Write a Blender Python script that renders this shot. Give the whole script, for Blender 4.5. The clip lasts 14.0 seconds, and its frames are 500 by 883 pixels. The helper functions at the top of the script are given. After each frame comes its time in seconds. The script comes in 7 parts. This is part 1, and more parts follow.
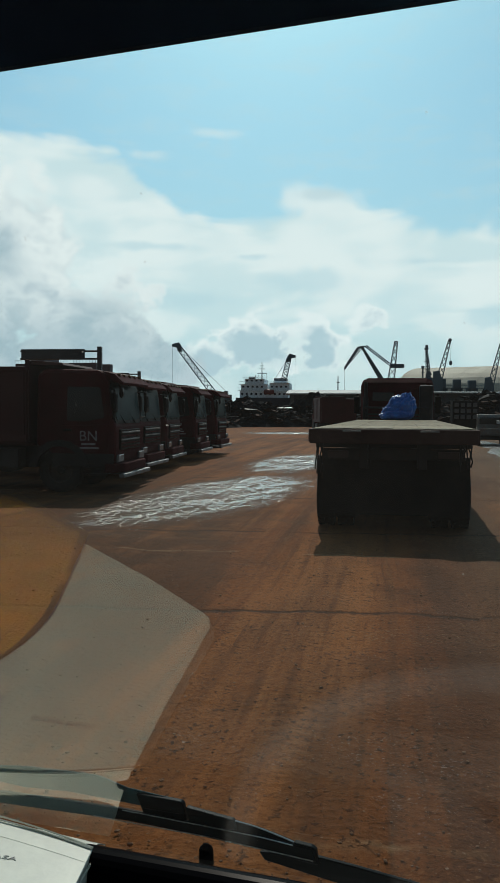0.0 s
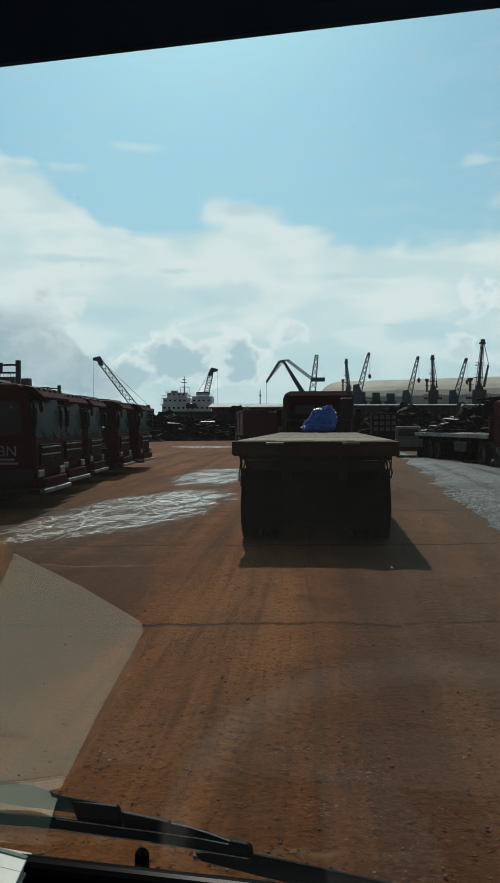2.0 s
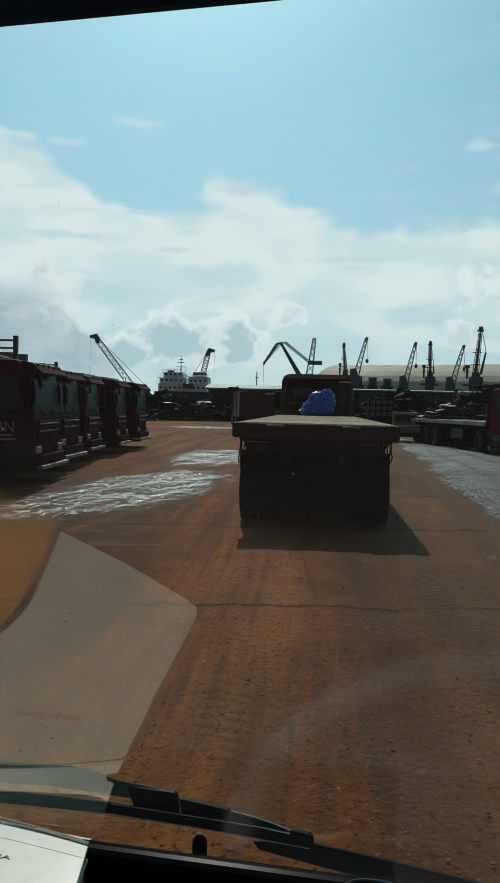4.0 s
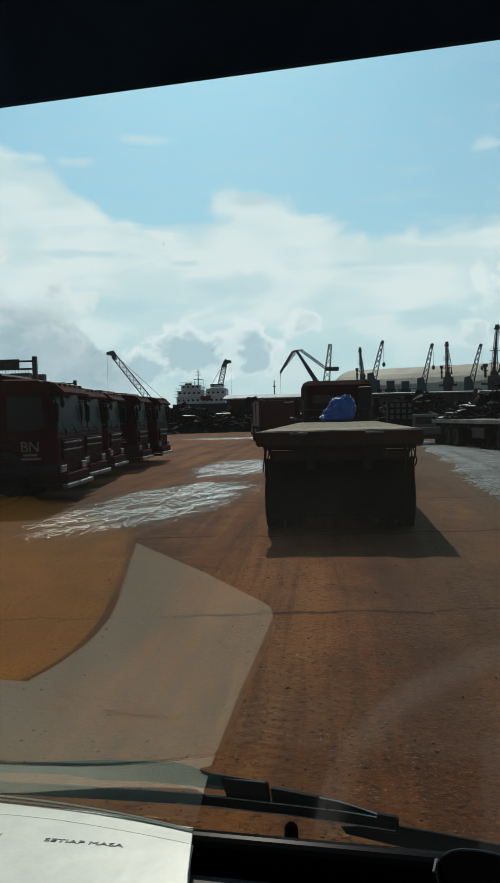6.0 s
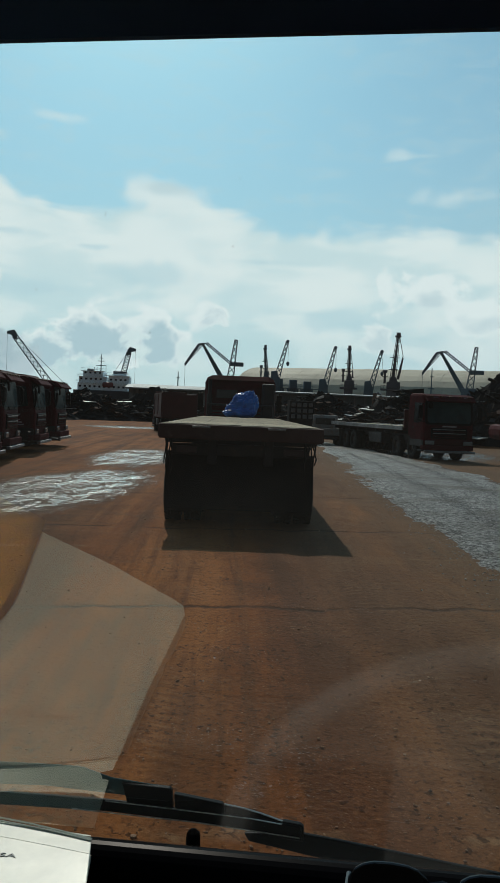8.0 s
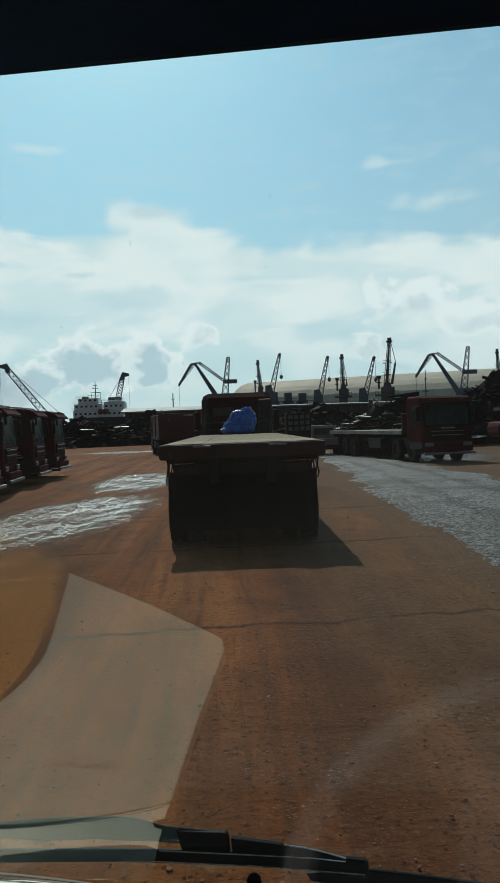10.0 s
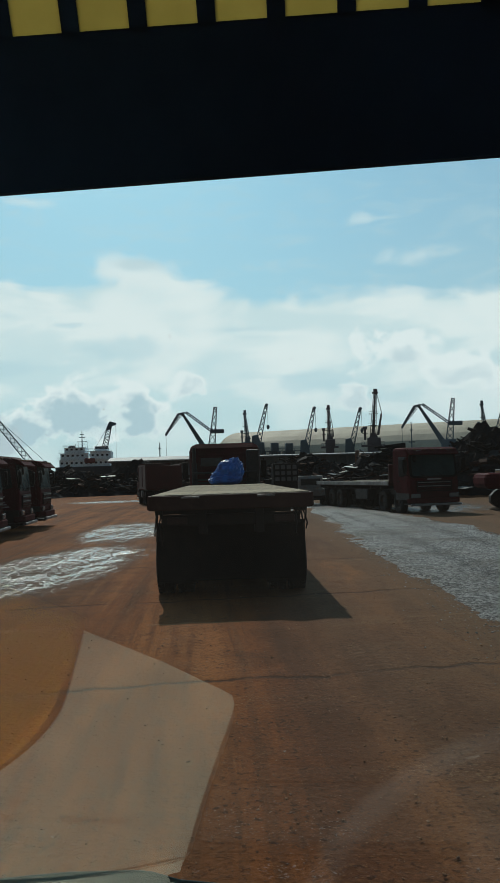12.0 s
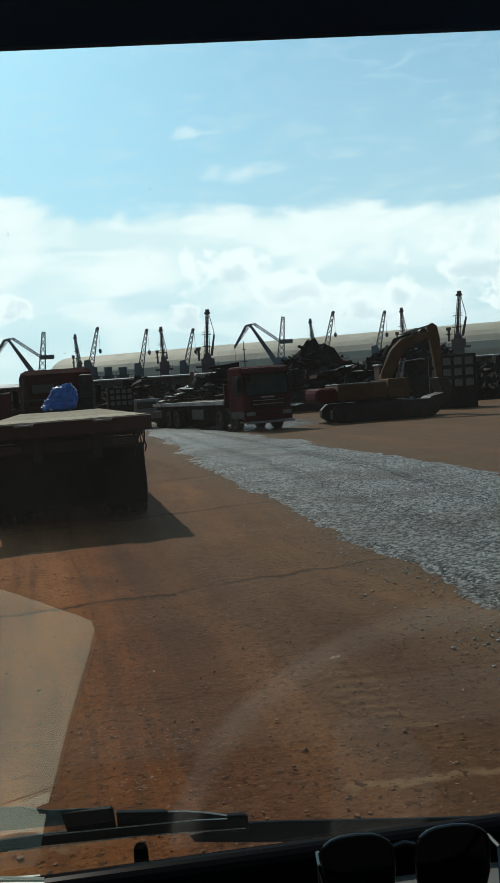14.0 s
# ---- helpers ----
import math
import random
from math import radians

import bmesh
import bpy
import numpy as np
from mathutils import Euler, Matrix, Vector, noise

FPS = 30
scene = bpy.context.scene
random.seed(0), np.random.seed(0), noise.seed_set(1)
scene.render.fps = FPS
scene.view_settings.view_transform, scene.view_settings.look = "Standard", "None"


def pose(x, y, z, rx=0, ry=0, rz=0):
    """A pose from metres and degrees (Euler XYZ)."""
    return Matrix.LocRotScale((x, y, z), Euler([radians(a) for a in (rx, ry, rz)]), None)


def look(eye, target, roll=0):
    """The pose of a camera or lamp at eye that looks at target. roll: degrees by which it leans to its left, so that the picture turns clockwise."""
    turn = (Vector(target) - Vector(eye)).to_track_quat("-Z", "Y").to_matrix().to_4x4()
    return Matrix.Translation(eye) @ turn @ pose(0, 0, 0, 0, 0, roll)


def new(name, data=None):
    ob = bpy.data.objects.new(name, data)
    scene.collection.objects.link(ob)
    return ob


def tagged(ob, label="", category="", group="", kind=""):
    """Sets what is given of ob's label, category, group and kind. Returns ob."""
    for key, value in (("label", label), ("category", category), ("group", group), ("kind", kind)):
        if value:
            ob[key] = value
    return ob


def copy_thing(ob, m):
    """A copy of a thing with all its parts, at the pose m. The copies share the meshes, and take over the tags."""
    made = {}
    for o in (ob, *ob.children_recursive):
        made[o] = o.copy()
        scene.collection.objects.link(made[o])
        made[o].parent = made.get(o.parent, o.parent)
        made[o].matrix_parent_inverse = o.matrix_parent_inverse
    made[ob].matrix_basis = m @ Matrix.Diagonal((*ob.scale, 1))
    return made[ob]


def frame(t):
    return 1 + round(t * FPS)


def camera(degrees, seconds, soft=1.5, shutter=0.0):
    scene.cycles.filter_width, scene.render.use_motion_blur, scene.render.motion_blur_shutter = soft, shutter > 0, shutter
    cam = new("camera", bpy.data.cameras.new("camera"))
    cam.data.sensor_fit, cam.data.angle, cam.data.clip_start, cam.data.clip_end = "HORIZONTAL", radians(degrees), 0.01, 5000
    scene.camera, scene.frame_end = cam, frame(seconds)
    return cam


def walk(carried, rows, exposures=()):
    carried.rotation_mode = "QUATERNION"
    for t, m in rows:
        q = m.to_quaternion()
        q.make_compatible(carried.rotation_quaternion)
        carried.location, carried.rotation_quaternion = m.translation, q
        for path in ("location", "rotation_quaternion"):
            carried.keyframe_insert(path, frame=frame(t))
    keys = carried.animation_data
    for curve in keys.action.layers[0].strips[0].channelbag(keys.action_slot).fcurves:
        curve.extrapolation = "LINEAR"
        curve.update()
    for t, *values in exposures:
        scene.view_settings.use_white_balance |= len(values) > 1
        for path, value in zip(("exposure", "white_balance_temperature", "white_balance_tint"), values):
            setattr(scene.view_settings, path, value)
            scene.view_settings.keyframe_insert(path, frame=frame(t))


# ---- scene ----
# ---- camera and its way: held by hand inside the cab ----
cam = camera(34.0, 14.0)
PATH = [
    (0, 0.316, 0.034, 1.909, 7.31, -2.12, -0.35),
    (0.5, 0.310, 0.021, 1.897, 6.39, -3.26, -0.91),
    (1, 0.307, 0.019, 1.896, 5.04, -0.96, -0.94),
    (1.5, 0.299, 0.030, 1.884, 1.62, -0.70, -2.11),
    (2, 0.308, 0.016, 1.899, 1.90, -1.15, 0.07),
    (2.5, 0.283, 0.023, 1.888, 1.81, -1.35, -0.66),
    (3, 0.301, 0.020, 1.901, 1.19, -0.26, 1.12),
    (3.5, 0.262, 0.029, 1.900, -0.73, -0.90, -1.97),
    (4, 0.226, 0.042, 1.896, 1.60, -2.43, -1.37),
    (4.2, 0.209, 0.072, 1.900, 0.98, -4.43, -1.88),
    (6.3, 0.169, -0.027, 1.899, 2.74, -1.60, 1.76),
    (6.5, 0.170, 0.016, 1.888, -0.89, -3.09, 0.60),
    (7, 0.167, 0.001, 1.892, -1.46, -2.76, 0.30),
    (7.5, 0.155, 0.021, 1.883, -3.89, -2.55, -1.76),
    (8, 0.141, 0.015, 1.898, -3.95, -2.18, -2.35),
    (8.2, 0.143, 0.009, 1.902, 0.66, -5.89, 0.19),
    (10.3, 0.107, 0.050, 1.909, -4.49, -0.81, 2.14),
    (10.5, 0.112, 0.047, 1.911, -4.31, -0.84, 2.50),
    (11, 0.117, 0.032, 1.902, -6.45, -2.03, 4.56),
    (11.5, 0.071, 0.014, 1.907, -6.01, 1.85, -0.59),
    (12, 0.075, -0.009, 1.927, -5.10, 2.38, 1.70),
    (12.5, 0.057, 0.009, 1.916, -8.91, 2.24, -0.63),
    (13, 0.069, 0.009, 1.937, -9.44, 0.90, 3.32),
    (13.5, 0.042, 0.048, 1.961, -11.30, -0.99, -0.09),
    (14, 0.061, 0.031, 1.918, -16.59, -3.64, 4.10),
]
walk(cam, [(t, pose(x, y, z, 90 + pitch, roll, yaw)) for t, x, y, z, yaw, pitch, roll in PATH],
     [(0, -0.06), (1.5, -0.16), (3, -0.18), (3.5, -0.12), (4.2, -0.14), (6.3, -0.13), (7.0, -0.07), (7.5, -0.13), (8.2, -0.15), (10.3, -0.08), (11, 0.0), (11.5, -0.12), (12, -0.12), (12.5, 0.06), (13.5, 0.12), (14, 0.20)])

# ---- world and sun ----
SUN_AZ, SUN_EL = radians(-6.0), radians(43.0)      # azimuth from +y towards +x
sun_way = Vector((math.sin(SUN_AZ) * math.cos(SUN_EL), math.cos(SUN_AZ) * math.cos(SUN_EL), math.sin(SUN_EL)))


def nodes_of(owner):
    owner.use_nodes = True
    owner.node_tree.nodes.clear()
    return owner.node_tree


class Net:
    """Short hand for building node trees."""

    def __init__(self, tree):
        self.tree = tree

    def add(self, kind, ins=None, operation="", use_clamp=False, interpolation_type="", data_type="", bands_direction=""):
        n = self.tree.nodes.new(kind)
        if operation:
            n.operation = operation
        if use_clamp:
            n.use_clamp = True
        if interpolation_type:
            n.interpolation_type = interpolation_type
        if data_type:
            n.data_type = data_type
        if bands_direction:
            n.bands_direction = bands_direction
        for k, v in (ins or {}).items():
            if isinstance(v, bpy.types.NodeSocket):
                self.tree.links.new(v, n.inputs[k])
            else:
                n.inputs[k].default_value = v
        return n

    def math(self, op, a, b=0.0, c=0.0, clamp=False):
        return self.add("ShaderNodeMath", {0: a, 1: b, 2: c}, operation=op, use_clamp=clamp).outputs[0]

    def step(self, v, lo, hi, a=0.0, b=1.0):
        return self.add("ShaderNodeMapRange", {0: v, 1: lo, 2: hi, 3: a, 4: b}, interpolation_type="SMOOTHSTEP").outputs[0]

    def mix(self, f, a, b):
        n = self.add("ShaderNodeMix", {0: f}, data_type="RGBA")
        for i, v in ((6, a), (7, b)):
            if isinstance(v, bpy.types.NodeSocket):
                self.tree.links.new(v, n.inputs[i])
            else:
                n.inputs[i].default_value = (*v, 1) if len(v) == 3 else v
        return n.outputs[2]

    def noise(self, vec, scale, detail=4.0, rough=0.55, dist=0.0):
        ins = {"Scale": scale, "Detail": detail, "Roughness": rough, "Distortion": dist}
        if vec is not None:
            ins["Vector"] = vec
        return self.add("ShaderNodeTexNoise", ins).outputs[0]

    def scaled(self, vec, s, loc=(0, 0, 0)):
        return self.add("ShaderNodeMapping", {"Vector": vec, "Scale": s, "Location": loc}).outputs[0]


def make_world():
    world = bpy.data.worlds.new("sky")
    scene.world = world
    n = Net(nodes_of(world))
    sky = n.add("ShaderNodeTexSky")
    sky.sky_type, sky.sun_disc, sky.sun_elevation, sky.sun_rotation = "NISHITA", False, SUN_EL, SUN_AZ
    sky.air_density, sky.dust_density, sky.ozone_density = 1.0, 1.0, 1.6
    way = n.add("ShaderNodeTexCoord").outputs["Generated"]
    sep = n.add("ShaderNodeSeparateXYZ", {0: way})
    x, y, z = sep.outputs
    az = n.math("ARCTAN2", x, y)
    el = n.math("ARCSINE", n.math("MINIMUM", n.math("MAXIMUM", z, -1.0), 1.0))
    plane = n.add("ShaderNodeCombineXYZ", {0: az, 1: el, 2: 0.0}).outputs[0]
    wide = n.noise(n.scaled(plane, (3.2, 9.0, 1), (1.7, 0.4, 0)), 2.2, 5, 0.55, 0.5)
    puff = n.math("SUBTRACT", n.noise(n.scaled(plane, (24.0, 30.0, 1), (0.3, 2.1, 0)), 1.0, 6, 0.56, 0.25), 0.5)
    curl = n.math("SUBTRACT", n.noise(n.scaled(plane, (11.0, 13.0, 1), (4.3, 1.1, 0)), 1.0, 6, 0.55, 0.25), 0.5)
    fine = n.noise(n.scaled(plane, (4.0, 14.0, 1), (0.9, 1.1, 0)), 4.0, 5, 0.6, 0.8)

    def blobs(spots, drop=0.0, size=1.0):
        """How deep a direction lies inside the nearest of some round clouds, given in degrees."""
        best = None
        for a, e, ra, re in spots:
            u = n.math("MULTIPLY", n.math("SUBTRACT", az, radians(a)), 1 / (radians(ra) * size))
            v = n.math("MULTIPLY", n.math("SUBTRACT", el, radians(e - re * drop)), 1 / (radians(re) * size))
            d = n.math("SUBTRACT", 1.0, n.math("SQRT", n.math("ADD", n.math("MULTIPLY", u, u), n.math("MULTIPLY", v, v))))
            best = d if best is None else n.math("SMOOTH_MAX", best, d, 0.12)
        return best

    # the long bright layer, ragged on top, thinning into pale haze below
    edge = n.math("MULTIPLY_ADD", az, -0.045, n.math("MULTIPLY_ADD", n.math("SUBTRACT", wide, 0.5), 0.06, 0.226))
    lift = n.math("MULTIPLY", n.step(az, -0.20, -0.31), 0.07)
    hump = n.math("MULTIPLY", n.step(n.math("ABSOLUTE", n.math("ADD", az, 0.030)), 0.0, 0.105, 1.0, 0.0), 0.024)
    top = n.math("MULTIPLY_ADD", puff, 0.022, n.math("MULTIPLY_ADD", curl, 0.030, n.math("SUBTRACT", n.math("ADD", n.math("ADD", edge, lift), hump), el)))
    layer = n.math("MULTIPLY", n.step(top, -0.006, 0.014), n.step(n.math("MULTIPLY_ADD", n.math("SUBTRACT", wide, 0.5), 0.16, el), 0.03, 0.16, 0.45, 0.95))
    # a white crest on top of it and a few small wisps above
    crest = n.step(n.math("MULTIPLY_ADD", curl, 2.2, n.math("MULTIPLY_ADD", puff, 1.0, blobs([(-2.2, 14.3, 3.0, 1.2), (-18.5, 14.6, 3.2, 1.3)]))), -0.05, 0.75, 0.0, 0.85)
    crest_blue = n.step(n.math("MULTIPLY_ADD", puff, 1.6, blobs([(-2.2, 14.7, 2.0, 0.55)])), 0.0, 0.6, 0.0, 0.6)
    shred = n.step(n.math("MULTIPLY_ADD", curl, 3.5, n.math("MULTIPLY_ADD", puff, 2.0, blobs([(14.6, 17.2, 3.2, 0.5), (17.5, 14.6, 2.6, 0.9), (-14.5, 17.0, 2.0, 0.5), (-9.5, 18.5, 2.6, 0.4)]))), 0.05, 1.1, 0.0, 0.5)
    # thin blue gaps in it
    gap = n.step(n.math("MULTIPLY_ADD", puff, 2.0, n.math("MULTIPLY_ADD", curl, 2.2, blobs([(-3.5, 9.0, 4.2, 1.1), (-13.5, 11.2, 4.5, 0.35), (-7.5, 10.6, 2.5, 0.3), (9.0, 6.4, 4.0, 0.9), (-11, 7.6, 3.0, 0.7), (4.5, 10.2, 3.0, 0.3)]))), -0.10, 0.80)
    # cumulus low over the skyline: white rims, blue-grey hearts sitting low in them
    spots = [(-7.2, 4.6, 2.9, 2.2), (-9.6, 3.8, 2.4, 1.2), (-4.8, 5.5, 1.0, 1.1), (-2.6, 4.9, 1.9, 2.1), (0.3, 6.3, 1.9, 0.9), (15.4, 8.4, 2.6, 1.7), (19.5, 7.2, 3.0, 1.8), (12.4, 5.0, 1.3, 0.9), (24.5, 5.2, 2.4, 1.5), (27.6, 6.0, 1.6, 1.2), (32.5, 7.4, 3.0, 2.0)]
    low = n.step(n.math("MULTIPLY_ADD", puff, 4.2, blobs(spots)), -0.15, 0.35)
    core = [(-7.2, 4.2, 2.5, 1.6), (-9.8, 3.5, 2.2, 1.0), (-2.5, 4.5, 1.5, 1.7)]
    soft = [(0.6, 6.0, 1.2, 0.7), (-4.8, 5.1, 0.7, 0.8), (15.6, 7.5, 1.6, 0.7), (19.4, 6.4, 2.0, 0.8), (7.0, 3.6, 2.2, 0.8), (12.4, 4.7, 1.3, 0.8), (24.3, 4.6, 2.0, 1.1), (27.5, 5.5, 1.0, 0.7), (32.4, 6.6, 2.2, 1.1)]
    heart = n.step(n.math("MULTIPLY_ADD", puff, 2.6, n.math("MULTIPLY_ADD", curl, 1.4, blobs(core))), -0.12, 0.42)
    heart = n.math("MAXIMUM", heart, n.math("MULTIPLY", 0.6, n.step(n.math("MULTIPLY_ADD", puff, 5.0, n.math("MULTIPLY_ADD", curl, 2.0, blobs(soft))), -0.20, 1.0)))
    # the tall heap on the left, grey below, white billows on top
    tower = [(-28, 7.0, 8.5, 7.5), (-18.5, 5.2, 4.6, 3.6), (-23.0, 10.5, 4.2, 4.6), (-15.0, 3.6, 3.6, 1.9)]
    heap = n.step(n.math("MULTIPLY_ADD", puff, 1.6, n.math("MULTIPLY_ADD", curl, 2.2, blobs(tower))), -0.10, 0.25)
    dark = [(-18.0, 6.6, 2.2, 1.7), (-19.5, 4.4, 5.5, 2.4), (-24.5, 10.0, 1.8, 2.2), (-29, 6.0, 7.5, 4.5), (-14.5, 3.0, 3.0, 1.0)]
    belly = n.step(n.math("MULTIPLY_ADD", curl, 3.4, n.math("MULTIPLY_ADD", puff, 2.2, blobs(dark, 0.0, 1.15))), -0.15, 0.95)
    under = n.step(n.math("MULTIPLY_ADD", curl, 0.16, n.math("MULTIPLY_ADD", puff, 0.05, el)), 0.165, 0.070, 0.0, 0.9)
    belly = n.math("MAXIMUM", belly, under)
    wisp = n.math("MULTIPLY", n.step(fine, 0.46, 0.74), n.step(el, 0.16, 0.42, 0.40, 0.24))
    haze = n.math("MINIMUM", n.math("MULTIPLY_ADD", n.step(az, 0.10, 0.45), 0.22, n.step(el, 0.46, -0.02, 0.0, 0.90)), 0.92)
    scale = n.add("ShaderNodeVectorMath", {0: sky.outputs[0], 1: (0.063, 0.101, 0.100)}, operation="MULTIPLY").outputs[0]
    c = n.mix(haze, scale, (0.46, 0.67, 0.76))
    c = n.mix(wisp, c, (0.62, 0.79, 0.84))
    c = n.mix(layer, c, n.mix(n.step(n.math("MULTIPLY_ADD", curl, 0.35, wide), 0.36, 0.58), (0.68, 0.85, 0.88), (0.85, 0.95, 0.95)))
    c = n.mix(n.math("MAXIMUM", crest, shred), c, (0.82, 0.93, 0.94))
    c = n.mix(crest_blue, c, (0.55, 0.73, 0.79))
    c = n.mix(n.math("MULTIPLY", gap, 0.62), c, (0.54, 0.76, 0.83))
    c = n.mix(low, c, n.mix(heart, (0.85, 0.95, 0.96), (0.50, 0.68, 0.75)))
    c = n.mix(heap, c, n.mix(belly, n.mix(n.step(n.math("MULTIPLY_ADD", curl, 0.6, puff), -0.16, 0.12), (0.66, 0.77, 0.80), (0.87, 0.95, 0.95)), n.mix(n.step(puff, -0.15, 0.15), (0.38, 0.53, 0.60), (0.50, 0.63, 0.69))))
    # brightest round the sun, dimmed at the observer's back to darken facing sides
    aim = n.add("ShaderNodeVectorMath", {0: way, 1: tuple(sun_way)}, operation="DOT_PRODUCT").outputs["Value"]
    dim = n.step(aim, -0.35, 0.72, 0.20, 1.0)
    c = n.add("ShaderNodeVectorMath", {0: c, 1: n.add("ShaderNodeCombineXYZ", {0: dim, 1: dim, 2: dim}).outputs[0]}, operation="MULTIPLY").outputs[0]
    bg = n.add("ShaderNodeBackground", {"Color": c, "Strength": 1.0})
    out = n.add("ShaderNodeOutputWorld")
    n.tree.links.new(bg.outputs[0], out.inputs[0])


make_world()
sun_data = bpy.data.lights.new("sun", "SUN")
sun_data.energy, sun_data.angle, sun_data.color = 2.6, radians(0.55), (1.0, 0.93, 0.82)
sun = new("sun", sun_data)
sun.matrix_world = look(sun_way * 60, (0, 0, 0))

# ---- materials ----
def surface(name, base, rough=0.6, metal=0.0, second=None, patch=1.2, grain=30.0, grain_amt=0.25, bump=0.15,
            dirt=None, dirt_amt=0.0, rough_var=0.15, stretch=(1, 1, 1), bump_scale=None, coat=0.0, random_amt=0.0, spec=0.5):
    m = bpy.data.materials.new(name)
    n = Net(nodes_of(m))
    vec = n.add("ShaderNodeTexCoord").outputs["Object"]
    vec = n.scaled(vec, stretch)
    big = n.noise(vec, patch, 5, 0.6, 0.4)
    small = n.noise(vec, grain, 4, 0.65)
    second = second or tuple(c * 0.6 for c in base)
    c = n.mix(n.step(big, 0.34, 0.68), base, second)
    c = n.mix(n.math("MULTIPLY", n.step(small, 0.42, 0.72), grain_amt), c, tuple(min(1, v * 0.45) for v in base))
    if random_amt:
        r = n.add("ShaderNodeObjectInfo").outputs["Random"]
        c = n.mix(n.math("MULTIPLY", r, random_amt), c, tuple(v * 0.4 for v in base))
    if dirt:
        d = n.noise(vec, patch * 2.7, 6, 0.68, 0.8)
        c = n.mix(n.math("MULTIPLY", n.step(d, 0.45, 0.66), dirt_amt), c, dirt)
    r = n.math("MULTIPLY_ADD", n.math("SUBTRACT", big, 0.5), rough_var * 2, rough, clamp=True)
    b = n.add("ShaderNodeBump", {"Strength": bump, "Distance": 0.02, "Height": n.noise(vec, bump_scale or grain, 5, 0.6)})
    p = n.add("ShaderNodeBsdfPrincipled", {"Base Color": c, "Roughness": r, "Metallic": metal, "Normal": b.outputs[0], "Coat Weight": coat, "Specular IOR Level": spec})
    n.tree.links.new(p.outputs[0], n.add("ShaderNodeOutputMaterial").inputs[0])
    return m


DUST = (0.20, 0.10, 0.05)
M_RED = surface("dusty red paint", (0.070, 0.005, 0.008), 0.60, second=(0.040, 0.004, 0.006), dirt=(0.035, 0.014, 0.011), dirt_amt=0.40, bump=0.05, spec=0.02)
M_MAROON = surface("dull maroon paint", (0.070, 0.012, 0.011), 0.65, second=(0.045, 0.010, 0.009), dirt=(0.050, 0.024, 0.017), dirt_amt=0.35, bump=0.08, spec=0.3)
M_DARK = surface("black chassis paint", (0.016, 0.015, 0.016), 0.6, dirt=(0.04, 0.024, 0.016), dirt_amt=0.4, spec=0.25)
M_RUBBER = surface("worn rubber", (0.016, 0.015, 0.014), 0.85, dirt=(0.05, 0.028, 0.016), dirt_amt=0.4, spec=0.2, bump=0.3)
M_FLAP = surface("black rubber flap", (0.010, 0.010, 0.010), 0.8, dirt=(0.025, 0.016, 0.012), dirt_amt=0.4, spec=0.15)
M_BEAM = surface("rusty dark brown steel", (0.052, 0.020, 0.016), 0.75, second=(0.034, 0.014, 0.012), dirt=(0.08, 0.045, 0.03), dirt_amt=0.4, spec=0.2)
M_STEEL = surface("scuffed steel", (0.26, 0.26, 0.26), 0.5, 0.5, dirt=(0.10, 0.06, 0.04), dirt_amt=0.5)
M_RIM = surface("dusty steel rim", (0.045, 0.035, 0.030), 0.7, 0.1, dirt=(0.05, 0.028, 0.016), dirt_amt=0.6, spec=0.2)
M_WHITE = surface("dirty bale ends", (0.16, 0.16, 0.155), 0.8, second=(0.09, 0.09, 0.088), dirt=(0.05, 0.04, 0.035), dirt_amt=0.5, bump=0.03, spec=0.2)
# teal sky reflection sits in the base colour; gloss is almost off
M_AUTOGLASS = surface("vehicle glass coloured by sky reflection", (0.022, 0.054, 0.059), 0.20, second=(0.011, 0.030, 0.034), rough_var=0.04, bump=0.0, grain_amt=0.05, dirt=(0.04, 0.045, 0.04), dirt_amt=0.2, spec=0.006)
M_SIDEGLASS = surface("dark side glass", (0.016, 0.020, 0.021), 0.12, rough_var=0.02, bump=0.0, grain_amt=0.05, spec=0.35)
M_LAMP = surface("clear lamp lens", (0.17, 0.17, 0.17), 0.25, bump=0.02)
M_REDLAMP = surface("dirty red lamp lens", (0.028, 0.008, 0.008), 0.5, bump=0.02)
M_AMBER = surface("dirty amber lamp lens", (0.14, 0.06, 0.015), 0.5, bump=0.02, spec=0.2)
M_PLANK = surface("weathered deck boards", (0.34, 0.28, 0.18), 0.85, second=(0.22, 0.175, 0.11), patch=0.8, grain=9, grain_amt=0.4, dirt=(0.06, 0.045, 0.028), dirt_amt=0.8, stretch=(1, 0.5, 1), random_amt=0.10, spec=0.2)
M_TARP = surface("blue tarpaulin", (0.001, 0.120, 0.48), 0.34, second=(0.001, 0.058, 0.28), patch=3, bump=0.6, bump_scale=8, grain_amt=0.1, spec=0.5)
# lightened and blued: the haze of distance is put into the colour
M_CRANE = surface("crane paint with slate blue haze mixed in", (0.095, 0.135, 0.16), 0.7, patch=0.1, grain=1.5)
M_CRANERED = surface("faded red-grey crane paint", (0.105, 0.088, 0.098), 0.7, patch=0.1, grain=1.5)
# white raised towards blue, with the far haze painted in
M_SHIP = surface("white ship paint lifted for haze", (0.86, 0.95, 0.98), 0.55, second=(0.78, 0.88, 0.93), patch=0.2, grain=2, dirt=(0.40, 0.38, 0.36), dirt_amt=0.15)
M_LIFEBOAT = surface("faded red lifeboat paint", (0.20, 0.045, 0.040), 0.55, patch=0.8, grain=6)
M_HULL = surface("dark hull paint", (0.03, 0.035, 0.045), 0.6, patch=0.1, grain=1)
M_SHIPGLASS = surface("dark ship windows", (0.02, 0.03, 0.04), 0.2, bump=0.0)
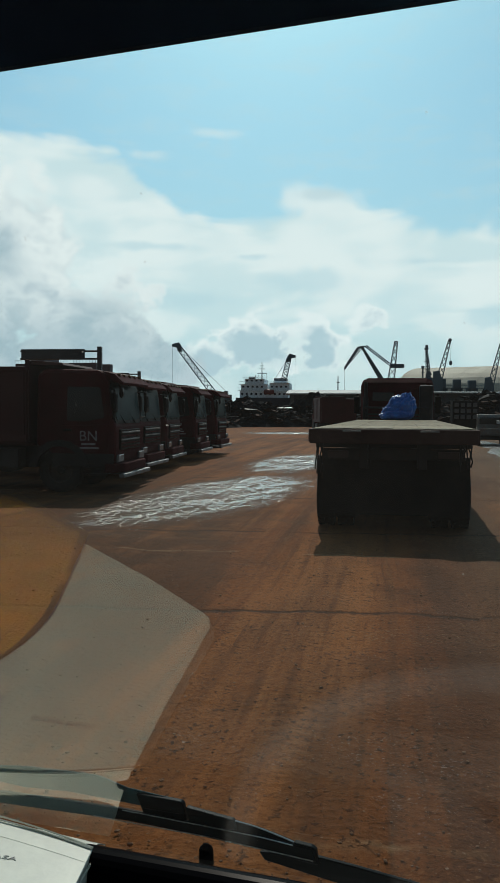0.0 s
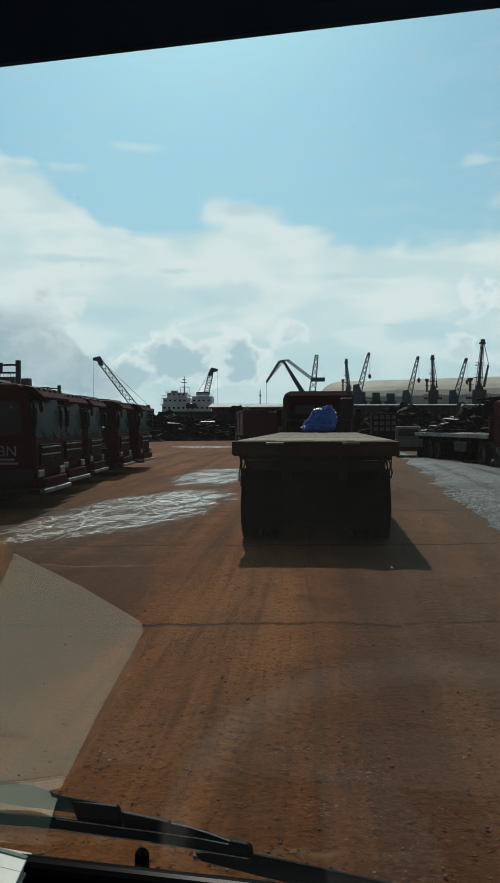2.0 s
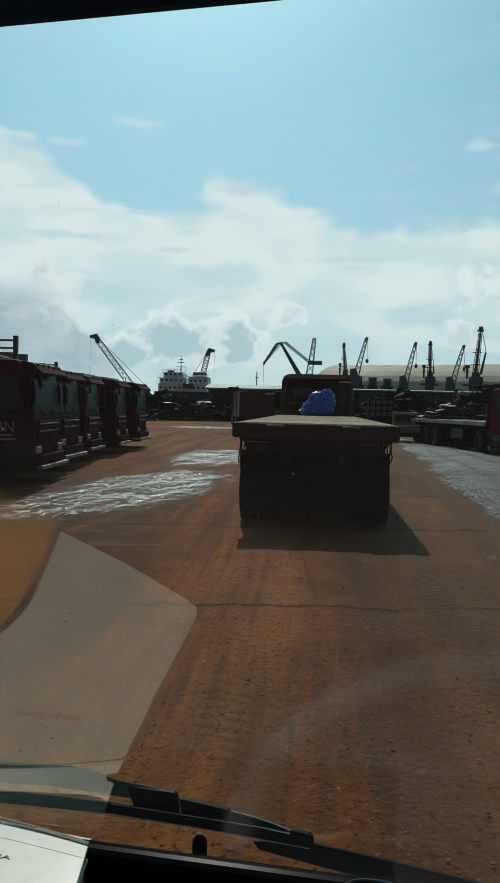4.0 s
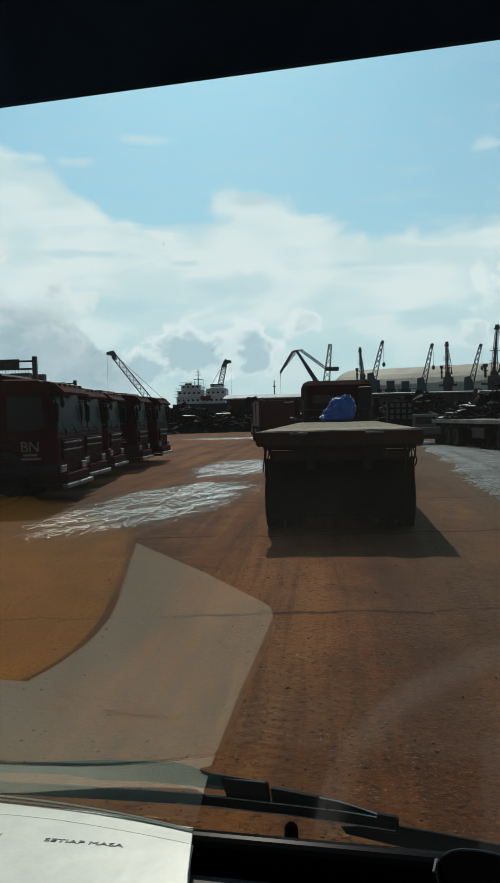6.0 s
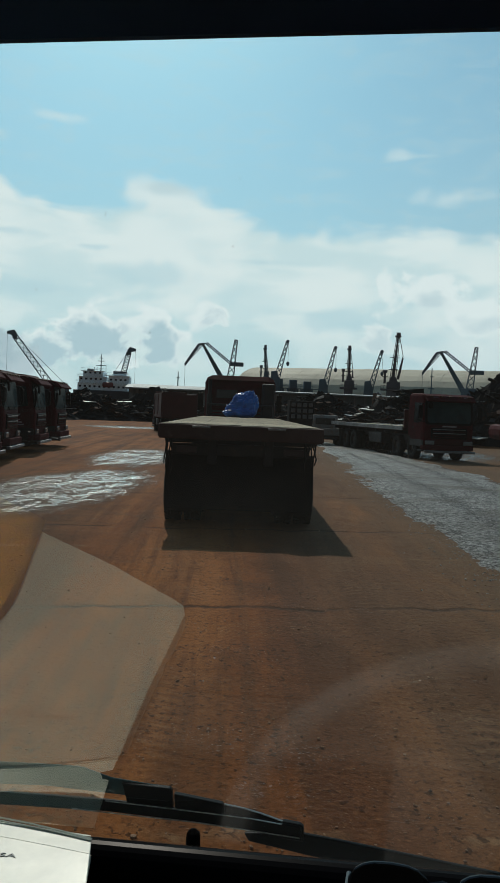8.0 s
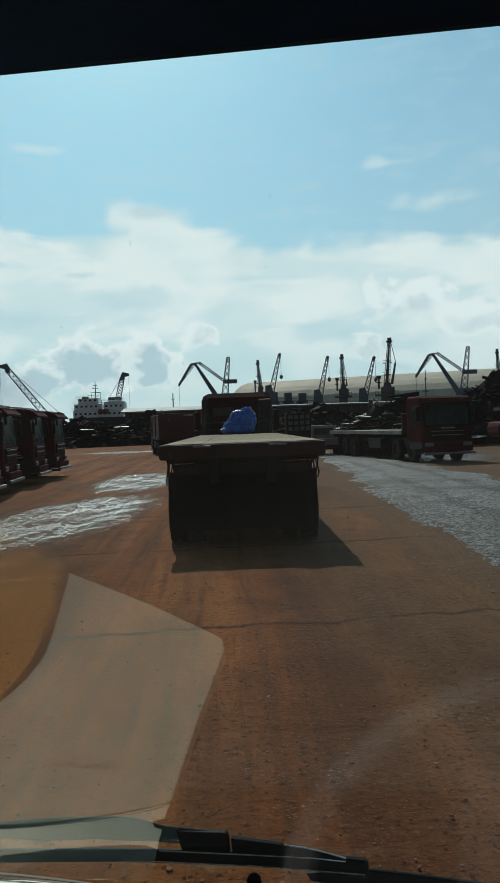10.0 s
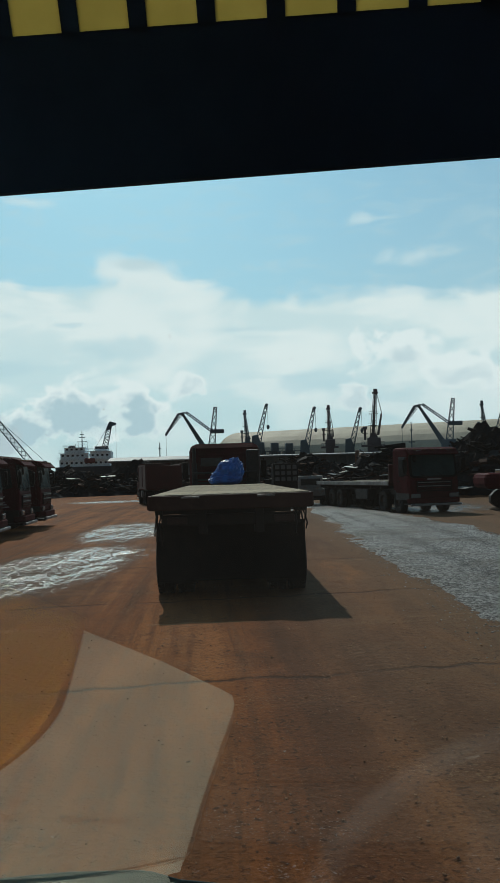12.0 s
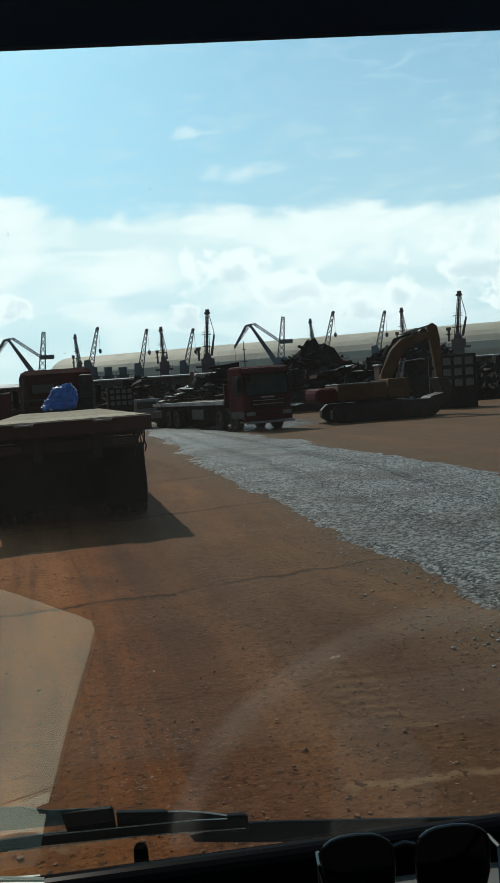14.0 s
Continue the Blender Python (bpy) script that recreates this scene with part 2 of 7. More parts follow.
M_DOME = surface("cream hall sheeting", (0.50, 0.45, 0.34), 0.7, second=(0.42, 0.38, 0.29), patch=0.03, grain=0.6, dirt=(0.28, 0.25, 0.19), dirt_amt=0.45, spec=0.2)
M_ROOF = surface("grey metal roof", (0.26, 0.30, 0.31), 0.6, second=(0.20, 0.23, 0.24), patch=0.1, grain=1, spec=0.3)
M_SHED = surface("dark shed sheeting", (0.09, 0.12, 0.135), 0.7, patch=0.15, grain=1.5)
M_COLUMN = surface("stained grey columns", (0.13, 0.15, 0.16), 0.8, patch=0.2, grain=2)
M_CONC = surface("grey quay concrete", (0.30, 0.31, 0.31), 0.8, patch=0.2, grain=2)
M_SCRAP = surface("dark scrap metal", (0.015, 0.015, 0.016), 0.9, 0.0, second=(0.008, 0.009, 0.010), patch=0.6, grain=5, bump=0.6, dirt=(0.035, 0.021, 0.015), dirt_amt=0.4, spec=0.1)
M_SCRAPRUST = surface("rusty plate metal", (0.055, 0.022, 0.013), 0.9, second=(0.030, 0.014, 0.010), patch=0.7, grain=5, bump=0.4, random_amt=0.4, spec=0.15)
M_ZINC = surface("pale weathered zinc", (0.50, 0.51, 0.50), 0.45, 0.3, second=(0.36, 0.35, 0.33), patch=0.6, grain=6, dirt=(0.16, 0.09, 0.05), dirt_amt=0.4, spec=0.5)
M_SCRAPLIGHT = surface("dull sheet metal", (0.045, 0.048, 0.050), 0.8, 0.0, patch=0.5, grain=4, random_amt=0.7, spec=0.2)
M_EARTH = surface("red earth bank", (0.17, 0.068, 0.028), 0.95, second=(0.12, 0.048, 0.022), patch=0.5, grain=6, bump=0.7, spec=0.1)
M_YELLOW = surface("worn machine orange", (0.13, 0.050, 0.018), 0.75, dirt=(0.06,0.04,0.03), dirt_amt=0.6)
M_YELLOWDIRT = surface("dirty yellow machine paint", (0.105, 0.048, 0.014), 0.85, second=(0.065, 0.030, 0.012), dirt=(0.05, 0.03, 0.02), dirt_amt=0.6, spec=0.25)
M_TEAL = surface("teal cab paint", (0.018, 0.055, 0.062), 0.7, dirt=(0.06, 0.035, 0.02), dirt_amt=0.5, spec=0.2)
M_POST = surface("dark grey post paint", (0.045, 0.055, 0.06), 0.55, patch=1, grain=10)
M_SIGN = surface("dark sign face", (0.030, 0.040, 0.048), 0.5, patch=2, grain=10)
# the hills' haze is part of this base colour
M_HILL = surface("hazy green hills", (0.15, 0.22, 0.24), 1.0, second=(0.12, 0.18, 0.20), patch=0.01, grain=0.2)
M_STONE = surface("earth-stained stones", (0.26, 0.135, 0.075), 0.95, second=(0.34, 0.23, 0.16), patch=9, grain=60, random_amt=0.3, spec=0.02)
M_DASHDARK = surface("dark dash moulding that keeps glass reflections low", (0.035, 0.034, 0.032), 0.7, patch=4, grain=120, grain_amt=0.15, bump=0.1, spec=0.2)
M_DASH = surface("grey moulded plastic", (0.085, 0.088, 0.085), 0.6, patch=4, grain=120, grain_amt=0.1, bump=0.05, spec=0.3)
M_BLACKP = surface("black satin plastic", (0.005, 0.005, 0.006), 0.28, patch=5, grain=150, grain_amt=0.0, bump=0.0, spec=0.012, rough_var=0.03)
def strip_material():
    """Black film on the glass that lets a trace of blue daylight through."""
    m = bpy.data.materials.new("black sun strip film")
    n = Net(nodes_of(m))
    pos = n.add("ShaderNodeTexCoord").outputs["Object"]
    skin = n.add("ShaderNodeBsdfDiffuse", {"Color": n.mix(n.noise(pos, 40, 4), (0.022, 0.025, 0.033), (0.030, 0.034, 0.044))})
    thin = n.add("ShaderNodeBsdfTransparent", {"Color": (0.78, 0.88, 1.0, 1)})
    mixed = n.add("ShaderNodeMixShader", {0: n.step(n.noise(pos, 6, 3), 0.3, 0.7, 0.055, 0.085), 1: skin.outputs[0], 2: thin.outputs[0]})
    n.tree.links.new(mixed.outputs[0], n.add("ShaderNodeOutputMaterial").inputs[0])
    return m


M_VISOR = strip_material()
M_CABIN = surface("dark cab lining", (0.020, 0.020, 0.022), 0.9, patch=3, grain=80)
M_BOOK = surface("glossy white card", (0.68, 0.715, 0.62), 0.40, second=(0.57, 0.61, 0.54), patch=14, grain=40, grain_amt=0.05, bump=0.05, bump_scale=14)
M_PAGES = surface("cream page edges", (0.62, 0.58, 0.48), 0.8, patch=10, grain=200, stretch=(1, 1, 12))
M_INK = surface("grey-green ink", (0.30, 0.33, 0.31), 0.7, bump=0.0)
M_ORANGE = surface("orange cloth", (1.0, 0.52, 0.02), 0.9, second=(0.98, 0.46, 0.02), patch=8, grain=200, grain_amt=0.1)
def film_material():
    m = bpy.data.materials.new("yellow lettering film")
    n = Net(nodes_of(m))
    pos = n.add("ShaderNodeTexCoord").outputs["Object"]
    c = n.mix(n.noise(pos, 60, 4), (0.62, 0.55, 0.26), (0.50, 0.44, 0.20))
    thin = n.add("ShaderNodeBsdfTranslucent", {"Color": c})
    skin = n.add("ShaderNodeBsdfDiffuse", {"Color": c})
    mixed = n.add("ShaderNodeMixShader", {0: 0.35, 1: thin.outputs[0], 2: skin.outputs[0]})
    n.tree.links.new(mixed.outputs[0], n.add("ShaderNodeOutputMaterial").inputs[0])
    return m


M_YELLOWFILM = film_material()
M_GLOSS = surface("glossy black plastic", (0.006, 0.006, 0.007), 0.10, bump=0.0, rough_var=0.02, grain_amt=0.0, spec=0.7)
M_BRIGHT = surface("bright metal for edge highlights", (0.72, 0.74, 0.73), 0.30, 0.9, bump=0.0, rough_var=0.1)
M_WIPER = surface("satin black wiper paint", (0.0016, 0.0040, 0.0052), 0.42, patch=9, grain=100, bump=0.02, grain_amt=0.0, spec=0.06)
M_VAN = surface("dusty pale van paint", (0.20, 0.20, 0.19), 0.6, second=(0.15, 0.14, 0.13), dirt=DUST, dirt_amt=0.5, spec=0.2)
# dark plastic; the teal reflected on it is put into the colour
M_SPOILER = surface("wiper plastic with teal reflection in its colour", (0.010, 0.034, 0.040), 0.42, second=(0.006, 0.022, 0.027), patch=9, grain=90, grain_amt=0.1, bump=0.02, spec=0.2)
M_BODY = surface("our lorry's white paint", (0.55, 0.55, 0.53), 0.4, dirt=DUST, dirt_amt=0.4)
M_SHADES = surface("black lens of sunglasses", (0.005, 0.005, 0.006), 0.08, bump=0.0, rough_var=0.02)
M_LETTER = surface("pale sprayed lettering", (0.36, 0.32, 0.32), 0.7, patch=6, grain=60, grain_amt=0.5)


def glass_material():
    m = bpy.data.materials.new("dusty windscreen glass")
    n = Net(nodes_of(m))
    clear = n.add("ShaderNodeBsdfTransparent", {"Color": (0.94, 0.965, 0.96, 1)})
    gloss = n.add("ShaderNodeBsdfGlossy", {"Roughness": 0.01, "Color": (0.84, 0.84, 0.76, 1)})
    fres = n.add("ShaderNodeFresnel", {"IOR": 1.52}).outputs[0]
    # dried dust: an arc left by the wiper's tip, a wiped quarter round, a thin film all over, denser higher up to add a
    # veil of haze
    pos = n.add("ShaderNodeTexCoord").outputs["Object"]
    sep = n.add("ShaderNodeSeparateXYZ", {0: pos})
    # reflection strengthened in the lower glass and weakened above, by height alone
    reflect_gain = n.step(sep.outputs[2], -0.03, -0.14, 0.3, 3.5)
    pane = n.add("ShaderNodeMixShader", {0: n.math("MULTIPLY", fres, reflect_gain, clamp=True), 1: clear.outputs[0], 2: gloss.outputs[0]})

    def reach(cx, cz):
        dx = n.math("SUBTRACT", sep.outputs[0], cx)
        dz = n.math("SUBTRACT", sep.outputs[2], cz)
        return n.math("SQRT", n.math("ADD", n.math("MULTIPLY", dx, dx), n.math("MULTIPLY", dz, dz)))

    rad = reach(0.161, -0.484)
    smear = n.noise(n.scaled(pos, (14, 14, 14)), 1.0, 5, 0.6, 0.6)
    ringed = n.noise(n.add("ShaderNodeCombineXYZ", {0: n.math("MULTIPLY", rad, 260.0), 1: n.math("MULTIPLY", sep.outputs[0], 5.0), 2: 0.0}).outputs[0], 1.0, 3, 0.6)
    arc = n.math("MULTIPLY", n.step(rad, 0.250, 0.276), n.step(rad, 0.296, 0.282))
    arc = n.math("MULTIPLY", arc, n.step(ringed, 0.25, 0.75, 0.45, 1.0))
    patch = n.math("MULTIPLY", n.step(n.math("MULTIPLY_ADD", n.math("SUBTRACT", smear, 0.5), 0.02, reach(0.05, -0.43)), 0.118, 0.108), n.step(sep.outputs[0], 0.044, 0.052))
    film = n.math("ADD", n.math("MULTIPLY", n.math("ADD", n.math("MULTIPLY", arc, 0.054), n.math("MULTIPLY", patch, 0.020)), n.step(smear, 0.25, 0.70, 0.55, 1.0)), n.math("MULTIPLY", n.step(smear, 0.3, 0.8, 0.7, 1.2), n.step(sep.outputs[2], -0.40, -0.22, 0.004, 0.012)))
    speck = n.step(n.noise(n.scaled(pos, (170, 170, 170)), 1.0, 1, 0.5), 0.80, 0.83)
    amount = n.math("ADD", film, n.math("MULTIPLY", speck, 0.26), clamp=True)
    dust = n.add("ShaderNodeBsdfTranslucent", {"Color": (0.55, 0.52, 0.47, 1)})
    mixed = n.add("ShaderNodeMixShader", {0: amount, 1: pane.outputs[0], 2: dust.outputs[0]})
    n.tree.links.new(mixed.outputs[0], n.add("ShaderNodeOutputMaterial").inputs[0])
    return m


M_GLASS = glass_material()


def outer_glass_material():
    m = bpy.data.materials.new("outer face of windscreen glass")
    n = Net(nodes_of(m))
    clear = n.add("ShaderNodeBsdfTransparent", {"Color": (0.96, 0.975, 0.97, 1)})
    n.tree.links.new(clear.outputs[0], n.add("ShaderNodeOutputMaterial").inputs[0])
    return m


M_GLASSOUT = outer_glass_material()


def ground_material():
    m = bpy.data.materials.new("red laterite yard")
    n = Net(nodes_of(m))
    pos = n.add("ShaderNodeNewGeometry").outputs["Position"]
    sep = n.add("ShaderNodeSeparateXYZ", {0: pos})
    x, y, _ = sep.outputs
    big = n.noise(n.scaled(pos, (1, 0.5, 1)), 0.22, 6, 0.6, 0.5)
    mid = n.noise(pos, 1.3, 6, 0.65, 0.6)
    fine = n.noise(pos, 14, 5, 0.62)
    grit = n.noise(pos, 60, 3, 0.6)
    pit = n.noise(pos, 38, 3, 0.6)
    # the lane: wheel tracks run along it, bending slightly to the right
    lane = n.math("SUBTRACT", x, n.math("MULTIPLY_ADD", y, 0.045, 0.35))
    wob = n.math("MULTIPLY_ADD", n.math("SUBTRACT", n.noise(n.scaled(pos, (0.10, 0.06, 1)), 1.0, 2), 0.5), 0.8, lane)
    def along(fx, fy, shift):
        return n.add("ShaderNodeCombineXYZ", {0: n.math("MULTIPLY", wob, fx), 1: n.math("MULTIPLY", y, fy), 2: shift}).outputs[0]
    streak = n.noise(along(1.7, 0.045, 0.0), 1.0, 5, 0.60)
    thin = n.noise(along(9.0, 0.30, 4.0), 1.0, 5, 0.65)
    # tread marks: short cross bars in the wheel tracks
    bars = n.add("ShaderNodeCombineXYZ", {0: n.math("MULTIPLY", wob, 7.5), 1: n.math("MULTIPLY", n.math("MULTIPLY_ADD", mid, 0.25, y), 12.0), 2: 0.0}).outputs[0]
    lug = n.noise(bars, 1.0, 2, 0.5, 0.2)
    track = n.step(n.noise(along(1.5, 0.03, 9.0), 1.0, 3, 0.5), 0.42, 0.60, 0.25, 1.0)
    c = n.mix(n.step(big, 0.35, 0.65), (0.228, 0.077, 0.020), (0.170, 0.059, 0.017))
    c = n.mix(n.step(streak, 0.49, 0.62, 0.0, 0.75), c, (0.300, 0.116, 0.036))
    c = n.mix(n.step(streak, 0.47, 0.35, 0.0, 0.70), c, (0.066, 0.032, 0.017))
    c = n.mix(n.step(thin, 0.52, 0.66, 0.0, 0.42), c, (0.066, 0.034, 0.018))
    c = n.mix(n.step(thin, 0.47, 0.33, 0.0, 0.32), c, (0.230, 0.110, 0.048))
    c = n.mix(n.step(mid, 0.50, 0.68, 0.0, 0.45), c, (0.080, 0.036, 0.017))
    # dry ochre dust where the wheels run on the left of the lane, redder earth on its right
    sway = n.math("MULTIPLY_ADD", n.math("SUBTRACT", mid, 0.5), 0.9, lane)
    ochre = n.math("MULTIPLY", n.step(sway, -1.45, -0.95), n.step(sway, -0.05, -0.45))
    c = n.mix(n.math("MULTIPLY", ochre, n.step(thin, 0.62, 0.42, 0.15, 0.75)), c, (0.275, 0.115, 0.042))
    c = n.mix(n.math("MULTIPLY", n.step(sway, -0.05, 0.45), n.step(streak, 0.64, 0.44, 0.40, 0.80)), c, (0.088, 0.031, 0.014))
    # greyer, harder ground beside the lane on the right; dark mud on the left
    c = n.mix(n.math("MULTIPLY", n.step(sway, 0.0, 1.5), n.math("MULTIPLY", n.step(mid, 0.25, 0.7, 0.85, 0.50), n.step(x, 10.5, 6.0))), c, (0.134, 0.084, 0.056))
    mud = n.math("MULTIPLY", n.step(lane, -1.7, -3.0), n.step(n.math("MULTIPLY_ADD", n.math("SUBTRACT", big, 0.5), 14.0, y), 26.0, 18.0))
    c = n.mix(n.math("MULTIPLY", mud, n.step(mid, 0.3, 0.6, 0.35, 0.75)), c, (0.050, 0.028, 0.016))
    c = n.mix(n.math("MULTIPLY", n.step(lug, 0.52, 0.66), n.math("MULTIPLY", track, 0.16)), c, (0.045, 0.021, 0.012))
    c = n.mix(n.step(fine, 0.54, 0.72, 0.0, 0.55), c, (0.055, 0.026, 0.014))
    c = n.mix(n.step(pit, 0.57, 0.66, 0.0, 0.55), c, (0.050, 0.024, 0.014))
    c = n.mix(n.step(pit, 0.43, 0.32, 0.0, 0.40), c, (0.26, 0.130, 0.065))
    c = n.mix(n.step(grit, 0.60, 0.72, 0.0, 0.45), c, (0.26, 0.17, 0.105))
    # pale speckle in thin bands, painting the sparkle of wet gravel
    band = n.math("MULTIPLY", n.step(n.noise(n.scaled(pos, (0.35, 1.1, 1)), 1.0, 3, 0.5), 0.56, 0.66), n.step(n.noise(pos, 42, 2, 0.5), 0.60, 0.66))
    c = n.mix(n.math("MULTIPLY", band, 0.5), c, (0.30, 0.22, 0.15))
    # tyre prints: close rows of lugs in two wheel tracks, fading in and out
    print_x = n.math("MINIMUM", n.math("ABSOLUTE", n.math("SUBTRACT", wob, 1.35)), n.math("ABSOLUTE", n.math("SUBTRACT", wob, -0.75)))
    rung = n.math("ABSOLUTE", n.math("SUBTRACT", n.math("FRACT", n.math("MULTIPLY", n.math("MULTIPLY_ADD", print_x, 0.45, n.math("MULTIPLY_ADD", mid, 0.30, y)), 6.5)), 0.5))
    prints = n.math("MULTIPLY", n.step(print_x, 0.30, 0.20), n.step(n.noise(n.scaled(pos, (0.9, 0.35, 1)), 1.0, 4, 0.65), 0.46, 0.62))
    prints = n.math("MULTIPLY", prints, n.step(fine, 0.62, 0.42, 0.2, 1.0))
    c = n.mix(n.math("MULTIPLY", prints, n.step(rung, 0.28, 0.42, 0.0, 0.34)), c, (0.250, 0.170, 0.112))
    c = n.mix(n.math("MULTIPLY", prints, n.step(rung, 0.24, 0.10, 0.0, 0.50)), c, (0.055, 0.031, 0.019))
    # damp, darker stretches drawn out along the lane
    moist = n.noise(along(0.55, 0.10, 13.0), 1.0, 6, 0.66, 0.4)
    c = n.mix(n.step(moist, 0.47, 0.64, 0.0, 0.62), c, (0.072, 0.032, 0.016))
    c = n.mix(n.step(moist, 0.45, 0.30, 0.0, 0.40), c, (0.330, 0.150, 0.060))
    # slab joints showing through the dirt, crossing the lane
    joint = n.math("ABSOLUTE", n.math("SUBTRACT", n.math("FRACT", n.math("MULTIPLY", n.math("MULTIPLY_ADD", n.math("SUBTRACT", n.noise(n.scaled(pos, (0.8, 0.1, 1)), 1.0, 5, 0.7), 0.5), 0.5, n.math("MULTIPLY_ADD", x, -0.05, y)), 1 / 5.2)), 0.5))
    crack = n.math("MULTIPLY", n.step(n.math("MULTIPLY_ADD", fine, 0.030, joint), 0.030, 0.016), n.step(n.noise(pos, 0.9, 4, 0.7), 0.32, 0.52))
    c = n.mix(n.math("MULTIPLY", crack, 0.85), c, (0.035, 0.020, 0.014))
    scrape = n.math("ABSOLUTE", n.math("SUBTRACT", n.math("FRACT", n.math("MULTIPLY", n.math("MULTIPLY_ADD", n.math("SUBTRACT", n.noise(n.scaled(pos, (0.5, 0.2, 1)), 1.0, 4, 0.6), 0.5), 0.9, n.math("MULTIPLY_ADD", x, 0.06, y)), 1 / 7.3)), 0.5))
    scrape = n.math("MULTIPLY", n.step(n.math("MULTIPLY_ADD", fine, 0.020, scrape), 0.019, 0.011), n.step(n.noise(pos, 0.7, 4, 0.7), 0.46, 0.58))
    c = n.mix(n.math("MULTIPLY", scrape, 0.45), c, (0.330, 0.235, 0.165))
    # grey stone dust carried off the gravel road
    off = n.math("SUBTRACT", n.math("MULTIPLY_ADD", y, 0.095, 3.2), n.math("MULTIPLY_ADD", n.math("SUBTRACT", mid, 0.5), 1.6, x))
    c = n.mix(n.math("MULTIPLY", n.step(off, 1.7, -0.3), n.step(fine, 0.60, 0.40, 0.35, 0.85)), c, (0.115, 0.088, 0.066))
    # standing water and wet mud
    def pool(cx, cy, rx, ry, tilt):
        ux = n.math("SUBTRACT", x, cx)
        uy = n.math("SUBTRACT", y, cy)
        a = n.math("MULTIPLY_ADD", uy, -tilt, ux)
        d = n.math("ADD", n.math("POWER", n.math("DIVIDE", a, rx), 2.0), n.math("POWER", n.math("DIVIDE", uy, ry), 2.0))
        return n.step(d, 1.25, 0.35)
    zone = n.math("MAXIMUM", pool(-2.8, 18.8, 1.9, 6.4, 0.17), pool(-1.9, 31.0, 1.7, 6.4, 0.05))
    zone = n.math("MAXIMUM", zone, pool(-5.5, 72, 4.5, 4.0, 0.0))
    zone = n.math("MAXIMUM", zone, n.math("MAXIMUM", pool(12.5, 43, 4.5, 8.0, 0.15), pool(16, 84, 12, 3.0, 0.0)))
    cross = n.math("MULTIPLY_ADD", y, -0.36, x)
    ridge = n.noise(n.add("ShaderNodeCombineXYZ", {0: n.math("MULTIPLY", cross, 2.2), 1: n.math("MULTIPLY", y, 0.70), 2: 0.0}).outputs[0], 1.0, 7, 0.72, 0.6)
    chop = n.noise(n.add("ShaderNodeCombineXYZ", {0: n.math("MULTIPLY", cross, 13.0), 1: n.math("MULTIPLY", y, 4.5), 2: 0.0}).outputs[0], 1.0, 6, 0.78)
    level = n.math("MULTIPLY_ADD", n.math("SUBTRACT", zone, 1.0), 0.34, n.math("MULTIPLY_ADD", n.math("SUBTRACT", chop, 0.5), 1.9, ridge))
    wet = n.math("MULTIPLY", n.step(level, 0.490, 0.520), n.step(zone, 0.02, 0.15))
    damp = n.math("MULTIPLY", zone, 0.75)
    c = n.mix(damp, c, (0.050, 0.030, 0.020))
    c = n.mix(wet, c, (0.030, 0.024, 0.020))
    rough = n.math("SUBTRACT", 0.90, n.math("MULTIPLY", wet, 0.60), clamp=True)
    rough = n.math("SUBTRACT", rough, n.math("MULTIPLY", damp, 0.10), clamp=True)
    # wet grains that glint in crosswise bands
    glint = n.math("MULTIPLY", n.step(n.noise(n.scaled(pos, (0.30, 0.85, 1), (3.1, 0.7, 0)), 1.0, 4, 0.6), 0.56, 0.66), n.step(n.noise(pos, 55, 2, 0.5), 0.63, 0.68))
    rough = n.math("SUBTRACT", rough, n.math("MULTIPLY", glint, 0.42), clamp=True)
    lump = n.step(n.noise(n.scaled(pos, (1, 0.8, 1)), 24, 2, 0.5), 0.60, 0.68)
    c = n.mix(n.math("MULTIPLY", lump, n.step(mid, 0.35, 0.6, 0.3, 0.85)), c, (0.038, 0.018, 0.010))
    clod = n.step(n.noise(pos, 18, 3, 0.5, 0.2), 0.40, 0.78)
    h = n.math("MULTIPLY_ADD", fine, 0.22, n.math("MULTIPLY_ADD", mid, 0.8, n.math("MULTIPLY_ADD", clod, 0.22, n.math("MULTIPLY", grit, 0.10))))
    h = n.math("MULTIPLY_ADD", n.math("MULTIPLY", lug, track), -0.22, n.math("MULTIPLY_ADD", thin, 0.3, h))
    h = n.math("MULTIPLY_ADD", n.math("MULTIPLY", chop, zone), 0.35, h)
    h = n.math("MULTIPLY_ADD", pit, -0.15, n.math("MULTIPLY_ADD", ridge, n.math("MULTIPLY", zone, 0.6), h))
    h = n.math("MULTIPLY_ADD", n.math("MAXIMUM", glint, lump), 0.14, h)
    h = n.math("MULTIPLY_ADD", n.math("MULTIPLY", prints, rung), 0.25, n.math("SUBTRACT", h, n.math("MULTIPLY", crack, 0.6)))
    b = n.add("ShaderNodeBump", {"Strength": n.math("MULTIPLY_ADD", wet, 0.10, 0.40), "Distance": 0.075, "Height": h})
    warm = n.add("ShaderNodeVectorMath", {0: n.mix(0.12, c, (0.02, 0.008, 0.004)), 1: (1.02, 0.90, 0.68)}, operation="MULTIPLY").outputs[0]
    p = n.add("ShaderNodeBsdfPrincipled", {"Base Color": warm, "Roughness": rough, "Normal": b.outputs[0], "Specular IOR Level": n.math("MULTIPLY_ADD", n.math("MAXIMUM", wet, n.math("MULTIPLY", glint, 0.35)), 0.85, 0.10)})
    n.tree.links.new(p.outputs[0], n.add("ShaderNodeOutputMaterial").inputs[0])
    return m


M_GROUND = ground_material()


